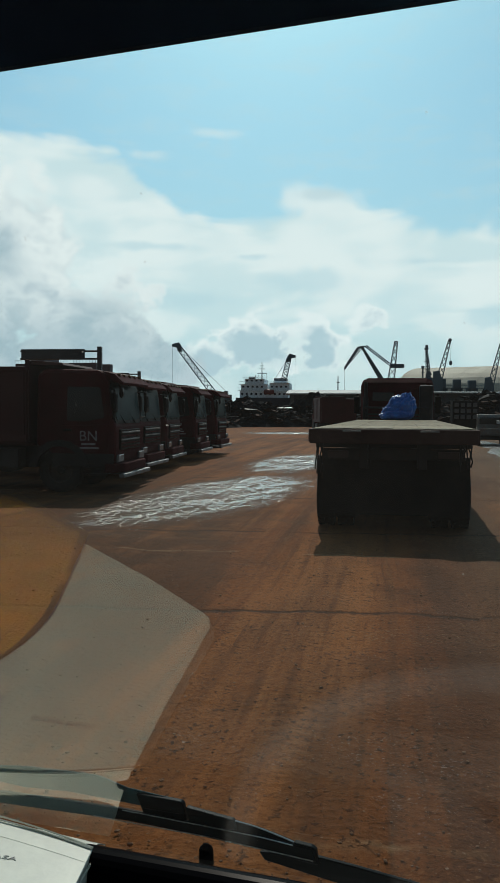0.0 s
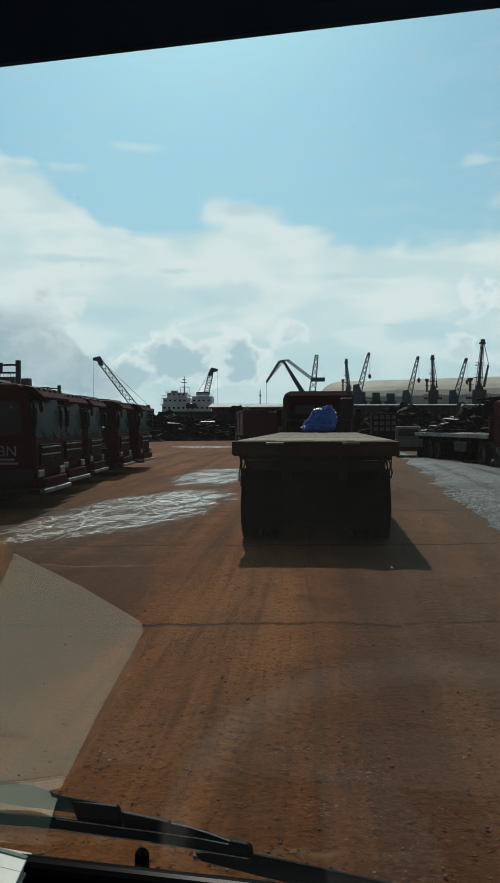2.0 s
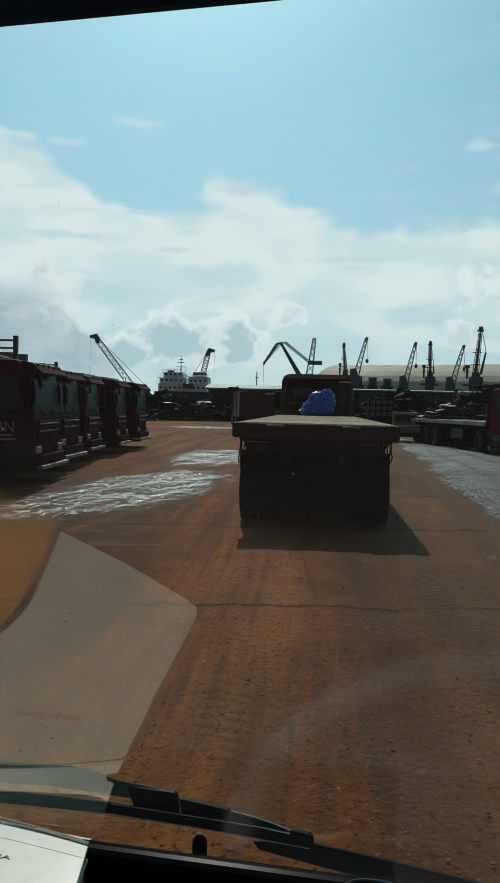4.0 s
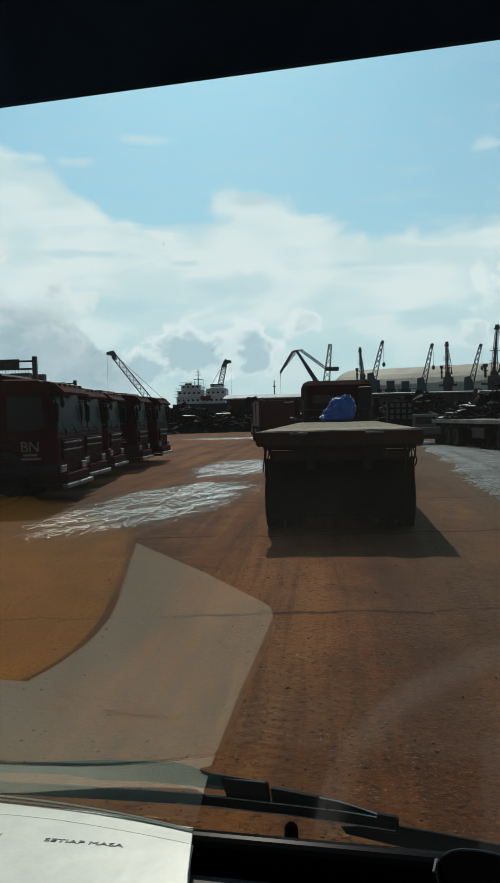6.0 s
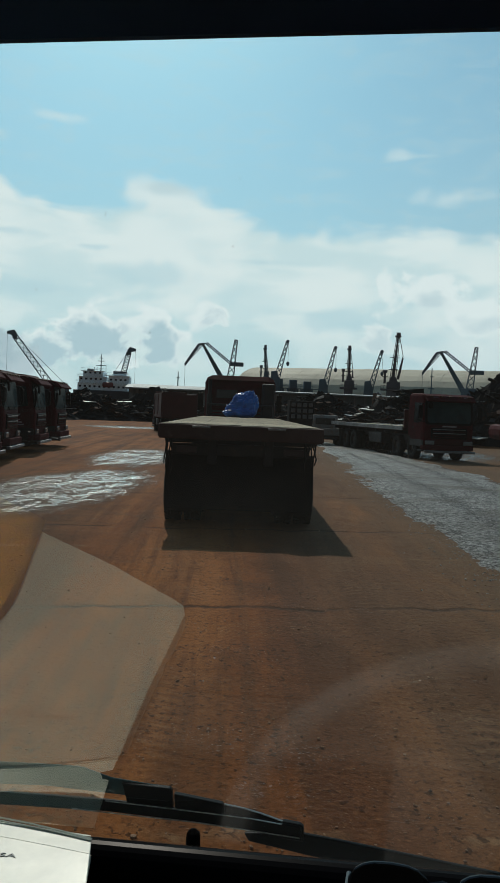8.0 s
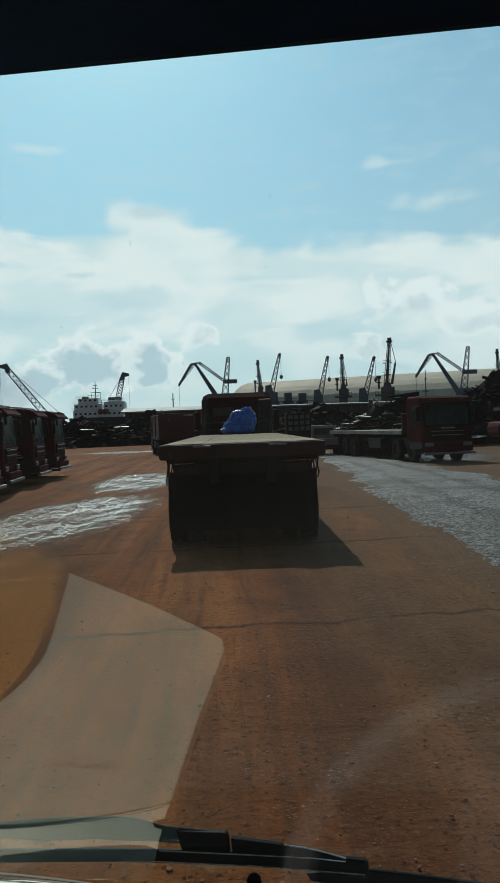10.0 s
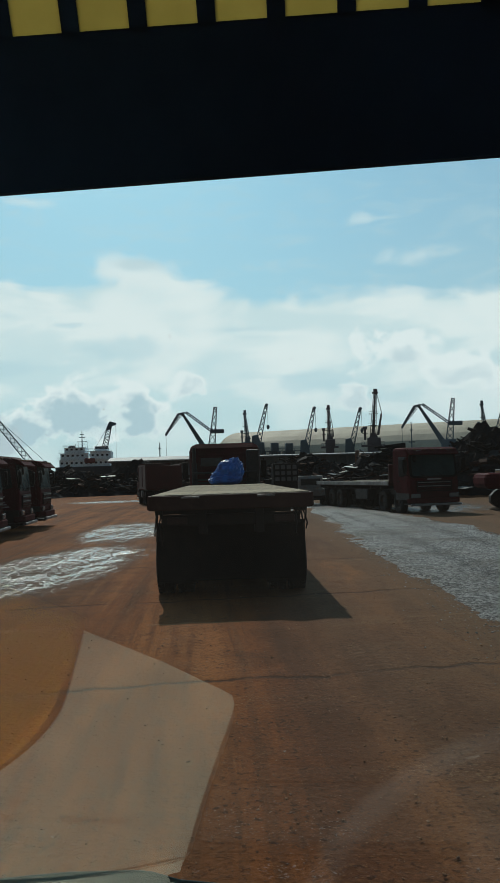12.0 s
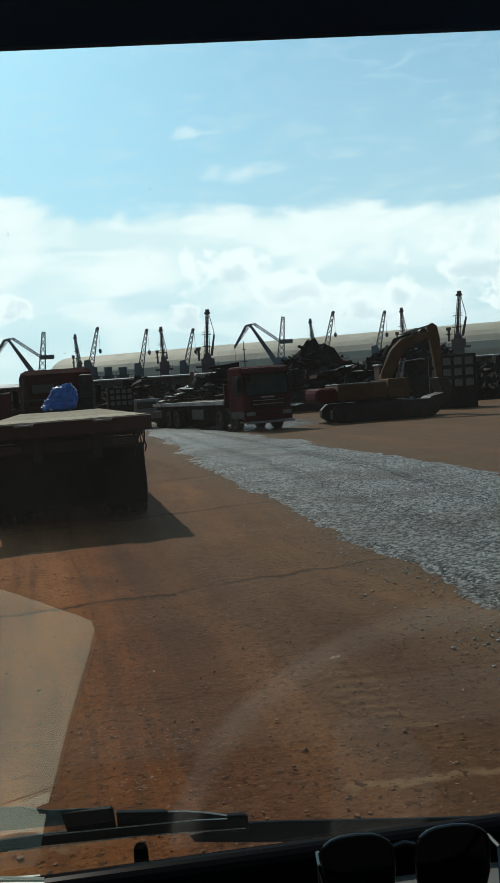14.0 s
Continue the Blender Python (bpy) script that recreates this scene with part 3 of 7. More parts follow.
def gravel_material():
    m = bpy.data.materials.new("wet crushed grey stone")
    n = Net(nodes_of(m))
    pos = n.add("ShaderNodeNewGeometry").outputs["Position"]
    big = n.noise(pos, 0.5, 5, 0.6, 0.4)
    chip = n.add("ShaderNodeTexVoronoi", {"Vector": pos, "Scale": 26.0})
    small = n.add("ShaderNodeTexVoronoi", {"Vector": pos, "Scale": 60.0})
    fine = n.noise(pos, 45, 4, 0.65)
    shade = n.add("ShaderNodeSeparateColor", {0: chip.outputs["Color"]}).outputs[0]
    c = n.mix(n.step(shade, 0.15, 0.9), (0.050, 0.050, 0.049), (0.40, 0.395, 0.375))
    c = n.mix(n.step(big, 0.42, 0.68, 0.0, 0.55), c, (0.085, 0.058, 0.040))
    c = n.mix(n.step(fine, 0.50, 0.72, 0.0, 0.5), c, (0.055, 0.052, 0.049))
    h = n.math("MULTIPLY_ADD", chip.outputs["Distance"], -0.9, n.math("MULTIPLY_ADD", small.outputs["Distance"], -0.5, n.math("MULTIPLY", fine, 0.5)))
    b = n.add("ShaderNodeBump", {"Strength": 1.0, "Distance": 0.06, "Height": h})
    far = n.step(n.add("ShaderNodeSeparateXYZ", {0: pos}).outputs[1], 18.0, 42.0, 0.52, 0.30)
    rough = n.math("MULTIPLY_ADD", big, 0.30, far)
    p = n.add("ShaderNodeBsdfPrincipled", {"Base Color": c, "Roughness": rough, "Normal": b.outputs[0], "Specular IOR Level": 0.22})
    n.tree.links.new(p.outputs[0], n.add("ShaderNodeOutputMaterial").inputs[0])
    return m


M_GRAVEL = gravel_material()
M_CHIP = surface("wet crushed stone chips", (0.22, 0.215, 0.205), 0.36, second=(0.10, 0.10, 0.097), patch=7, grain=60, bump=0.1, spec=0.3)

# ---- mesh helpers ----
def box(bm, x0, x1, y0, y1, z0, z1, bev=0.0, m=None):
    """An axis-parallel block, its edges bevelled, moved by m."""
    r = bmesh.ops.create_cube(bm, size=1.0)
    vs = r["verts"]
    for v in vs:
        v.co = Vector(((x0 + x1) / 2 + v.co.x * (x1 - x0), (y0 + y1) / 2 + v.co.y * (y1 - y0), (z0 + z1) / 2 + v.co.z * (z1 - z0)))
    if bev:
        es = list({e for v in vs for e in v.link_edges})
        got = bmesh.ops.bevel(bm, geom=es, offset=bev, segments=2, affect="EDGES", profile=0.5)
        vs = list({v for f in got["faces"] for v in f.verts} | {v for v in vs if v.is_valid})
    if m is not None:
        bmesh.ops.transform(bm, matrix=m, verts=vs)


def tube(bm, a, b, r, n=8, r2=None):
    """A round bar from a to b."""
    a, b = Vector(a), Vector(b)
    d = b - a
    q = d.to_track_quat("Z", "Y").to_matrix().to_4x4()
    bmesh.ops.create_cone(bm, cap_ends=True, segments=n, radius1=r, radius2=r if r2 is None else r2, depth=d.length,
                          matrix=Matrix.Translation((a + b) / 2) @ q)


def pipe(bm, pts, r, n=8):
    for a, b in zip(pts, pts[1:]):
        tube(bm, a, b, r, n)
    for p in pts[1:-1]:
        bmesh.ops.create_icosphere(bm, subdivisions=1, radius=r, matrix=Matrix.Translation(p))


def prism(bm, outline, lo, hi, axis="x", bev=0.0):
    """An outline of (u, v) pairs drawn out along an axis: x takes (y, z), y takes (x, z), z takes (x, y)."""
    def place(u, v, w):
        return {"x": (w, u, v), "y": (u, w, v), "z": (u, v, w)}[axis]
    A = [bm.verts.new(place(u, v, lo)) for u, v in outline]
    B = [bm.verts.new(place(u, v, hi)) for u, v in outline]
    fs = [bm.faces.new(A), bm.faces.new(B[::-1])]
    k = len(A)
    for i in range(k):
        fs.append(bm.faces.new((A[i], B[i], B[(i + 1) % k], A[(i + 1) % k])))
    bmesh.ops.recalc_face_normals(bm, faces=fs)
    if bev:
        bmesh.ops.bevel(bm, geom=list({e for f in fs for e in f.edges}), offset=bev, segments=2, affect="EDGES", profile=0.5)


def lathe(bm, profile, n=28, axis="x"):
    """A ring shape turned round an axis from (along, radius) pairs; closed."""
    rings = []
    for i in range(n):
        a = 2 * math.pi * i / n
        ring = []
        for s, r in profile:
            c, d = r * math.cos(a), r * math.sin(a)
            ring.append(bm.verts.new({"x": (s, c, d), "y": (c, s, d), "z": (c, d, s)}[axis]))
        rings.append(ring)
    fs = []
    k = len(profile)
    for i in range(n):
        p, q = rings[i], rings[(i + 1) % n]
        for j in range(k):
            fs.append(bm.faces.new((p[j], p[(j + 1) % k], q[(j + 1) % k], q[j])))
    bmesh.ops.recalc_face_normals(bm, faces=fs)


def mesh_of(name, bm, material, smooth=False):
    me = bpy.data.meshes.new(name)
    bm.to_mesh(me)
    bm.free()
    me.materials.append(material)
    if smooth:
        me.polygons.foreach_set("use_smooth", [True] * len(me.polygons))
        me.update()
    return me


def part(name, bm, material, parent, label="", smooth=False):
    ob = new(name, mesh_of(name, bm, material, smooth))
    ob.parent = parent
    if label:
        tagged(ob, label)
    return ob


def thing(name, label, category, group="", kind=""):
    return tagged(new(name), label, category, group, kind)


def solid(name, bm, material, label, category, group="", kind="", smooth=False):
    return tagged(new(name, mesh_of(name, bm, material, smooth)), label, category, group, kind)


def lettered(text, size, parent, m, material, name="lettering", label=""):
    """Raised lettering in the built-in font, in the plane that m gives."""
    cu = bpy.data.curves.new(name, "FONT")
    cu.body, cu.size, cu.extrude, cu.align_x = text, size, 0.003, "CENTER"
    tmp = bpy.data.objects.new(name, cu)
    me = bpy.data.meshes.new_from_object(tmp)
    bpy.data.objects.remove(tmp)
    me.materials.clear()
    me.materials.append(material)
    ob = new(name, me)
    ob.parent = parent
    ob.matrix_local = m
    if label:
        tagged(ob, label)
    return ob


def bm_new():
    return bmesh.new()

# ---- the yard's ground ----
def lane_x(y):
    return 0.35 + 0.045 * y


def road_near(y):
    return 3.2 + 0.095 * y


def road_far(y):
    return 6.4 + 0.19 * y - 0.0026 * y * y


def make_ground():
    def axis(fine_lo, fine_hi, step, far):
        a = list(np.arange(fine_lo, fine_hi + step / 2, step))
        g, s = [], step
        v = fine_hi
        while v < far:
            s *= 1.25
            v += s
            g.append(v)
        h, s, v = [], step, fine_lo
        while v > -far:
            s *= 1.25
            v -= s
            h.append(v)
        return h[::-1] + a + g
    xs, ys = axis(-12, 12, 0.14, 4200), axis(2, 34, 0.14, 4200)
    verts, faces = [], []
    for y in ys:
        for x in xs:
            z = 0.0
            if abs(x) < 60 and -30 < y < 120:
                d = x - lane_x(y) + 0.35 * noise.noise((0.0, y * 0.12, 3.0))
                z = 0.016 * noise.noise((x * 0.7, y * 0.7, 0)) + 0.010 * noise.noise((x * 3.1, y * 2.2, 5))
                for rut in (-1.05, 0.85, -3.3, 3.6):
                    z -= 0.016 * math.exp(-((d - rut) / 0.22) ** 2)
                    z += 0.008 * math.exp(-((d - rut - 0.34) / 0.10) ** 2)
                z -= 0.012
            verts.append((x, y, z))
    w = len(xs)
    for j in range(len(ys) - 1):
        for i in range(w - 1):
            a = j * w + i
            faces.append((a, a + 1, a + w + 1, a + w))
    me = bpy.data.meshes.new("ground")
    me.from_pydata(verts, [], faces)
    me.polygons.foreach_set("use_smooth", [True] * len(me.polygons))
    me.materials.append(M_GROUND)
    return tagged(new("ground", me), "rutted red-brown earth yard with damp patches and puddles", "ground", kind="structure")


make_ground()


def scatter(name, label, spots, mat):
    """Many small angular stones in one mesh: (x, y, z, radius) each."""
    rng = random.Random(len(spots))
    verts, faces = [], []
    base = bm_new()
    bmesh.ops.create_icosphere(base, subdivisions=1, radius=1.0)
    base.verts.ensure_lookup_table()
    bv = [v.co.copy() for v in base.verts]
    bf = [[v.index for v in f.verts] for f in base.faces]
    base.free()
    for x, y, z, r in spots:
        k = len(verts)
        sx, sy, sz = (rng.uniform(0.7, 1.4) for _ in range(3))
        t = rng.random() * 7
        for v in bv:
            q = v * (1 + 0.3 * noise.noise(v * 1.7 + Vector((t * 9, 0, 0))))
            verts.append((x + r * (sx * q.x * math.cos(t) - sy * q.y * math.sin(t)), y + r * (sx * q.x * math.sin(t) + sy * q.y * math.cos(t)), z + r * 0.15 + r * sz * q.z * 0.6))
        faces += [[k + i for i in f] for f in bf]
    me = bpy.data.meshes.new(name)
    me.from_pydata(verts, [], faces)
    me.materials.append(mat)
    tagged(new(name, me), label, "stones", kind="stuff")


def make_stones():
    rng = random.Random(4)
    spots = []
    for _ in range(7000):
        y = 3.2 + 26 * rng.random() ** 1.7
        x = rng.uniform(-1, 1) * (1.5 + 0.42 * y)
        spots.append((x, y, -0.008, 0.0035 + 0.0095 * rng.random() ** 5))
    scatter("stones", "small loose stones and clods strewn over the yard", spots, M_STONE)
    spots = []
    for _ in range(22000):
        y = 4.0 + 36 * rng.random() ** 1.3
        a, b = road_near(y), road_far(y)
        x = rng.uniform(a, b) if rng.random() < 0.94 else a - abs(rng.gauss(0, 0.40))
        spots.append((x, y, 0.018 if x > a else -0.006, rng.uniform(0.006, 0.018) * (1 if x > a else 0.8)))
    scatter("gravel", "crushed grey stones lying loose on the road", spots, M_CHIP)


make_stones()


def make_road():
    """A strip of wet crushed stone that bends away beside the lane; its edges sink into the earth."""
    ys = list(np.arange(-14, 2, 0.5)) + list(np.arange(2, 40, 0.16)) + list(np.arange(40, 59, 0.5))
    cols = 84
    verts, faces = [], []
    for y in ys:
        a, b = road_near(y) - 0.5, road_far(y) + 0.5
        for i in range(cols + 1):
            u = i / cols
            x = a + (b - a) * u
            e = min(u, 1 - u) * (b - a)
            ragged = 0.5 + 0.45 * noise.noise((x * 0.5, y * 0.35, 7.0)) + 0.24 * noise.noise((x * 2.1, y * 1.7, 2.0)) + 0.20 * noise.noise((x * 6.5, y * 5.5, 9.0))
            z = -0.06 + 0.085 * min(1.0, max(0.0, e - ragged + 0.45) / 0.6) + 0.010 * noise.noise((x * 4.0, y * 3.0, 1.0)) + 0.007 * noise.noise((x * 13.0, y * 11.0, 4.0))
            z -= 0.014 * math.exp(-((u - 0.33) / 0.05) ** 2) + 0.014 * math.exp(-((u - 0.66) / 0.05) ** 2)
            verts.append((x, y, z))
    w = cols + 1
    for j in range(len(ys) - 1):
        for i in range(cols):
            k = j * w + i
            faces.append((k, k + 1, k + w + 1, k + w))
    me = bpy.data.meshes.new("road")
    me.from_pydata(verts, [], faces)
    me.polygons.foreach_set("use_smooth", [True] * len(me.polygons))
    me.materials.append(M_GRAVEL)
    tagged(new("road", me), "grey wet gravel road bending away through the red earth", "road", kind="structure")


make_road()


def mound(bm, cx, cy, rx, ry, h, seed, rough=0.35, n=26):
    """An irregular heap resting on the ground."""
    grid = []
    for j in range(n + 1):
        row = []
        for i in range(n + 1):
            u, v = 2 * i / n - 1, 2 * j / n - 1
            d = math.hypot(u, v)
            f = max(0.0, 1 - d) ** 0.8
            z = h * f * (1 + rough * noise.noise((u * 3 + seed, v * 3, seed * 1.7))) + h * rough * 0.45 * f ** 0.4 * noise.noise((u * 9, v * 9 + seed, 2.0)) if f > 0 else 0.0
            z += h * 0.16 * f ** 0.3 * noise.noise((u * 23 + seed, v * 19, 8.0)) if f > 0 else 0.0
            row.append(bm.verts.new((cx + u * rx, cy + v * ry, max(z, 0) - 0.06)))
        grid.append(row)
    for j in range(n):
        for i in range(n):
            bm.faces.new((grid[j][i], grid[j][i + 1], grid[j + 1][i + 1], grid[j + 1][i]))


# ---- lorries ----
TYRE, RIM, HUB = {}, {}, {}


def wheel_meshes(r, w):
    key = (r, w)
    if key not in TYRE:
        bm = bm_new()
        h = w / 2
        lathe(bm, [(-h, r * 0.60), (-h * 1.05, r * 0.80), (-h * 0.92, r * 0.95), (-h * 0.70, r), (-h * 0.16, r), (-h * 0.14, r * 0.97), (h * 0.14, r * 0.97), (h * 0.16, r),
                   (h * 0.70, r), (h * 0.92, r * 0.95), (h * 1.05, r * 0.80), (h, r * 0.60)], 32)
        for k in range(32):
            a = 2 * math.pi * k / 32
            for s in (-1, 1):
                box(bm, s * h * 0.72 - h * 0.2, s * h * 0.72 + h * 0.2, -0.022, 0.022, r - 0.012, r + 0.012, 0, Matrix.Rotation(a + s * 0.05, 4, "X"))
        TYRE[key] = mesh_of("tyre", bm, M_RUBBER)
        bm = bm_new()
        lathe(bm, [(-h * 0.9, r * 0.62), (h * 0.9, r * 0.62), (h * 0.86, r * 0.55), (h * 0.35, r * 0.50), (h * 0.30, r * 0.2), (h * 0.15, r * 0.2), (h * 0.15, r * 0.5), (-h * 0.86, r * 0.55)], 24)
        for k in range(10):
            a = 2 * math.pi * k / 10
            tube(bm, (h * 0.28, 0.30 * r * math.cos(a), 0.30 * r * math.sin(a)), (h * 0.48, 0.30 * r * math.cos(a), 0.30 * r * math.sin(a)), 0.02, 6)
        RIM[key] = mesh_of("rim", bm, M_RIM)
        bm = bm_new()
        tube(bm, (-h * 0.3, 0, 0), (h * 0.55, 0, 0), r * 0.22, 14, r * 0.16)
        HUB[key] = mesh_of("wheel", bm, M_DARK)
    return HUB[key], TYRE[key], RIM[key]


def add_wheel(parent, x, y, r=0.52, w=0.30, flip=False):
    hub, tyre, rim = wheel_meshes(r, w)
    ob = new("wheel", hub)
    ob.parent = parent
    ob.matrix_local = pose(x, y, r - 0.012, 0, 0, 180 if flip else 0)
    for nm, me in (("tyre", tyre), ("rim", rim)):
        o = new(nm, me)
        o.parent = ob


def add_cab(truck, y0, paint, high=2.86, rear_window=False, round_off=0.11):
    """A cab-over cab whose front face stands at y0, looking along +y."""
    bm = bm_new()
    side = [(0.0, 0.62), (0.02, 1.50), (-0.02, 1.62), (-0.14, high - 0.30), (-0.22, high - 0.08), (-0.40, high), (-1.70, high + 0.02), (-1.88, high - 0.12), (-1.92, 1.05), (-1.60, 0.98), (-1.50, 0.62)]
    prism(bm, [(y0 + a, b) for a, b in side], -1.20, 1.20, "x", round_off)
    cab = part("cab", bm, paint, truck)
    # windscreen with rounded corners in a black surround, both following the raked front
    def raked(w, z0, z1, r, back, front):
        bm = bm_new()
        corners = ((w - r, z1 - r, 0), (r - w, z1 - r, 90), (r - w, z0 + r, 180), (w - r, z0 + r, 270))
        prism(bm, [(cx + r * math.cos(radians(a + 22.5 * k)), cz + r * math.sin(radians(a + 22.5 * k))) for cx, cz, a in corners for k in range(5)], back, front, "y")
        lean = 0.10 / (high - 2.02)
        for v in bm.verts:
            v.co.y += y0 - 0.018 - lean * (v.co.z - 1.66)
        return bm
    part("windscreen_surround", raked(1.14, 1.60, high - 0.30, 0.16, -0.04, 0.016), M_BLACKP, truck, "black rubber surround")
    part("windscreen", raked(1.04, 1.68, high - 0.37, 0.13, -0.02, 0.026), M_AUTOGLASS, truck, "windscreen with a teal sky reflection in its colour")
    bm = bm_new()
    bmesh.ops.create_uvsphere(bm, u_segments=12, v_segments=8, radius=0.13, matrix=Matrix.Translation((0.96, y0 + 0.10, high - 0.52)) @ Matrix.Diagonal((1.0, 0.35, 1.15, 1.0)))
    tube(bm, (0.96, y0 + 0.08, high - 0.45), (0.98, y0 - 0.02, high - 0.26), 0.014, 6)
    part("kerb_mirror", bm, M_BLACKP, truck, "round black kerb mirror")
    for s in (-1, 1):
        bm = bm_new()
        prism(bm, [(y0 - 0.24, 1.74), (y0 - 0.34, high - 0.42), (y0 - 1.12, high - 0.40), (y0 - 1.14, 1.66), (y0 - 0.62, 1.66)], s * 1.198, s * 1.208, "x")
        part("side_window", bm, M_SIDEGLASS, truck)
        bm = bm_new()
        prism(bm, [(y0 - 0.16, 0.92), (y0 - 0.18, 1.60), (y0 - 0.60, 1.56), (y0 - 1.28, 1.56), (y0 - 1.30, 0.92)], s * 1.19, s * 1.215, "x", 0.008)
        door = part("door", bm, paint, truck)
        bm = bm_new()
        box(bm, min(s * 1.215, s * 1.245), max(s * 1.215, s * 1.245), y0 - 1.22, y0 - 1.02, 1.42, 1.47, 0.008)
        part("handle", bm, M_BLACKP, door)
        bm = bm_new()
        prism(bm, [(y0 - 0.02, 0.60), (y0 - 0.02, 0.90), (y0 - 1.50, 0.90), (y0 - 1.48, 0.60)], min(s * 1.195, s * 1.222), max(s * 1.195, s * 1.222), "x", 0.006)
        part("sill", bm, M_DARK, truck)
        # mirror on two arms
        bm = bm_new()
        pipe(bm, [(s * 1.18, y0 - 0.12, high - 0.45), (s * 1.42, y0 + 0.06, high - 0.48), (s * 1.42, y0 + 0.06, 1.75), (s * 1.2, y0 - 0.05, 1.72)], 0.016, 6)
        box(bm, s * 1.42 - 0.10, s * 1.42 + 0.10, y0 + 0.03, y0 + 0.12, 1.86, high - 0.54, 0.03)
        part("mirror", bm, M_BLACKP, truck)
        bm = bm_new()
        box(bm, s * 0.92 - 0.22, s * 0.92 + 0.22, y0 + 0.03, y0 + 0.09, 0.70, 0.88, 0.02)
        part("headlight", bm, M_LAMP, truck)
        bm = bm_new()
        for zz in (0.42, 0.74):
            box(bm, min(s * 1.0, s * 1.22), max(s * 1.0, s * 1.22), y0 - 0.62, y0 - 0.18, zz - 0.03, zz + 0.02, 0.008)
        box(bm, min(s * 0.99, s * 1.02), max(s * 0.99, s * 1.02), y0 - 0.60, y0 - 0.20, 0.40, 0.92)
        part("step", bm, M_DARK, truck)
    bm = bm_new()
    prism(bm, [(y0 - 0.10, high - 0.24), (y0 + 0.18, high - 0.36), (y0 + 0.20, high - 0.30), (y0 - 0.02, high - 0.10), (y0 - 0.30, high - 0.03)], -1.15, 1.15, "x", 0.01)
    visor = part("sun_visor", bm, paint, truck, "sloping sun visor over the windscreen")
    for k in range(5):
        bm = bm_new()
        box(bm, -0.9 + 0.45 * k - 0.06, -0.9 + 0.45 * k + 0.06, y0 - 0.06, y0 + 0.06, high - 0.15, high - 0.09, 0.015)
        part("marker_lamp", bm, M_AMBER, visor)
    bm = bm_new()
    box(bm, -0.86, 0.86, y0 + 0.005, y0 + 0.05, 0.98, 1.46, 0.015)
    grille = part("grille", bm, M_BLACKP, truck)
    for k in range(5):
        bm = bm_new()
        box(bm, -0.80, 0.80, y0 + 0.052, y0 + 0.075, 1.03 + 0.085 * k, 1.065 + 0.085 * k, 0.006)
        part("slat", bm, M_STEEL if k in (2, 4) else paint, grille)
    bm = bm_new()
    prism(bm, [(-1.24, y0 - 0.22), (-1.22, y0 + 0.02), (-0.98, y0 + 0.18), (0.98, y0 + 0.18), (1.22, y0 + 0.02), (1.24, y0 - 0.22)], 0.46, 0.68, "z", 0.03)
    part("bumper", bm, paint, truck)
    bm = bm_new()
    box(bm, -1.22, 1.22, y0 + 0.12, y0 + 0.24, 0.34, 0.44, 0.02)
    for s in (-0.8, 0.8):
        box(bm, s - 0.05, s + 0.05, y0 - 0.25, y0 + 0.16, 0.40, 0.48, 0.01)
    part("step_bar", bm, M_STEEL, truck, "pale steel step bar under the bumper")
    for s in (-0.55, 0.35):
        bm = bm_new()
        tube(bm, (s, y0 + 0.02, 1.60), (s + 0.45, y0 - 0.03, 1.88), 0.012, 6)
        part("wiper", bm, M_BLACKP, truck)
    if rear_window:
        bm = bm_new()
        box(bm, -0.80, -0.1, y0 - 1.925, y0 - 1.912, 2.28, 2.56, 0.004)
        part("rear_window", bm, M_SHADES, truck)
        bm = bm_new()
        box(bm, 0.72, 1.16, y0 - 2.30, y0 - 1.95, 1.0, high - 0.22, 0.06)
        part("air_intake", bm, M_DARK, truck)
    return cab


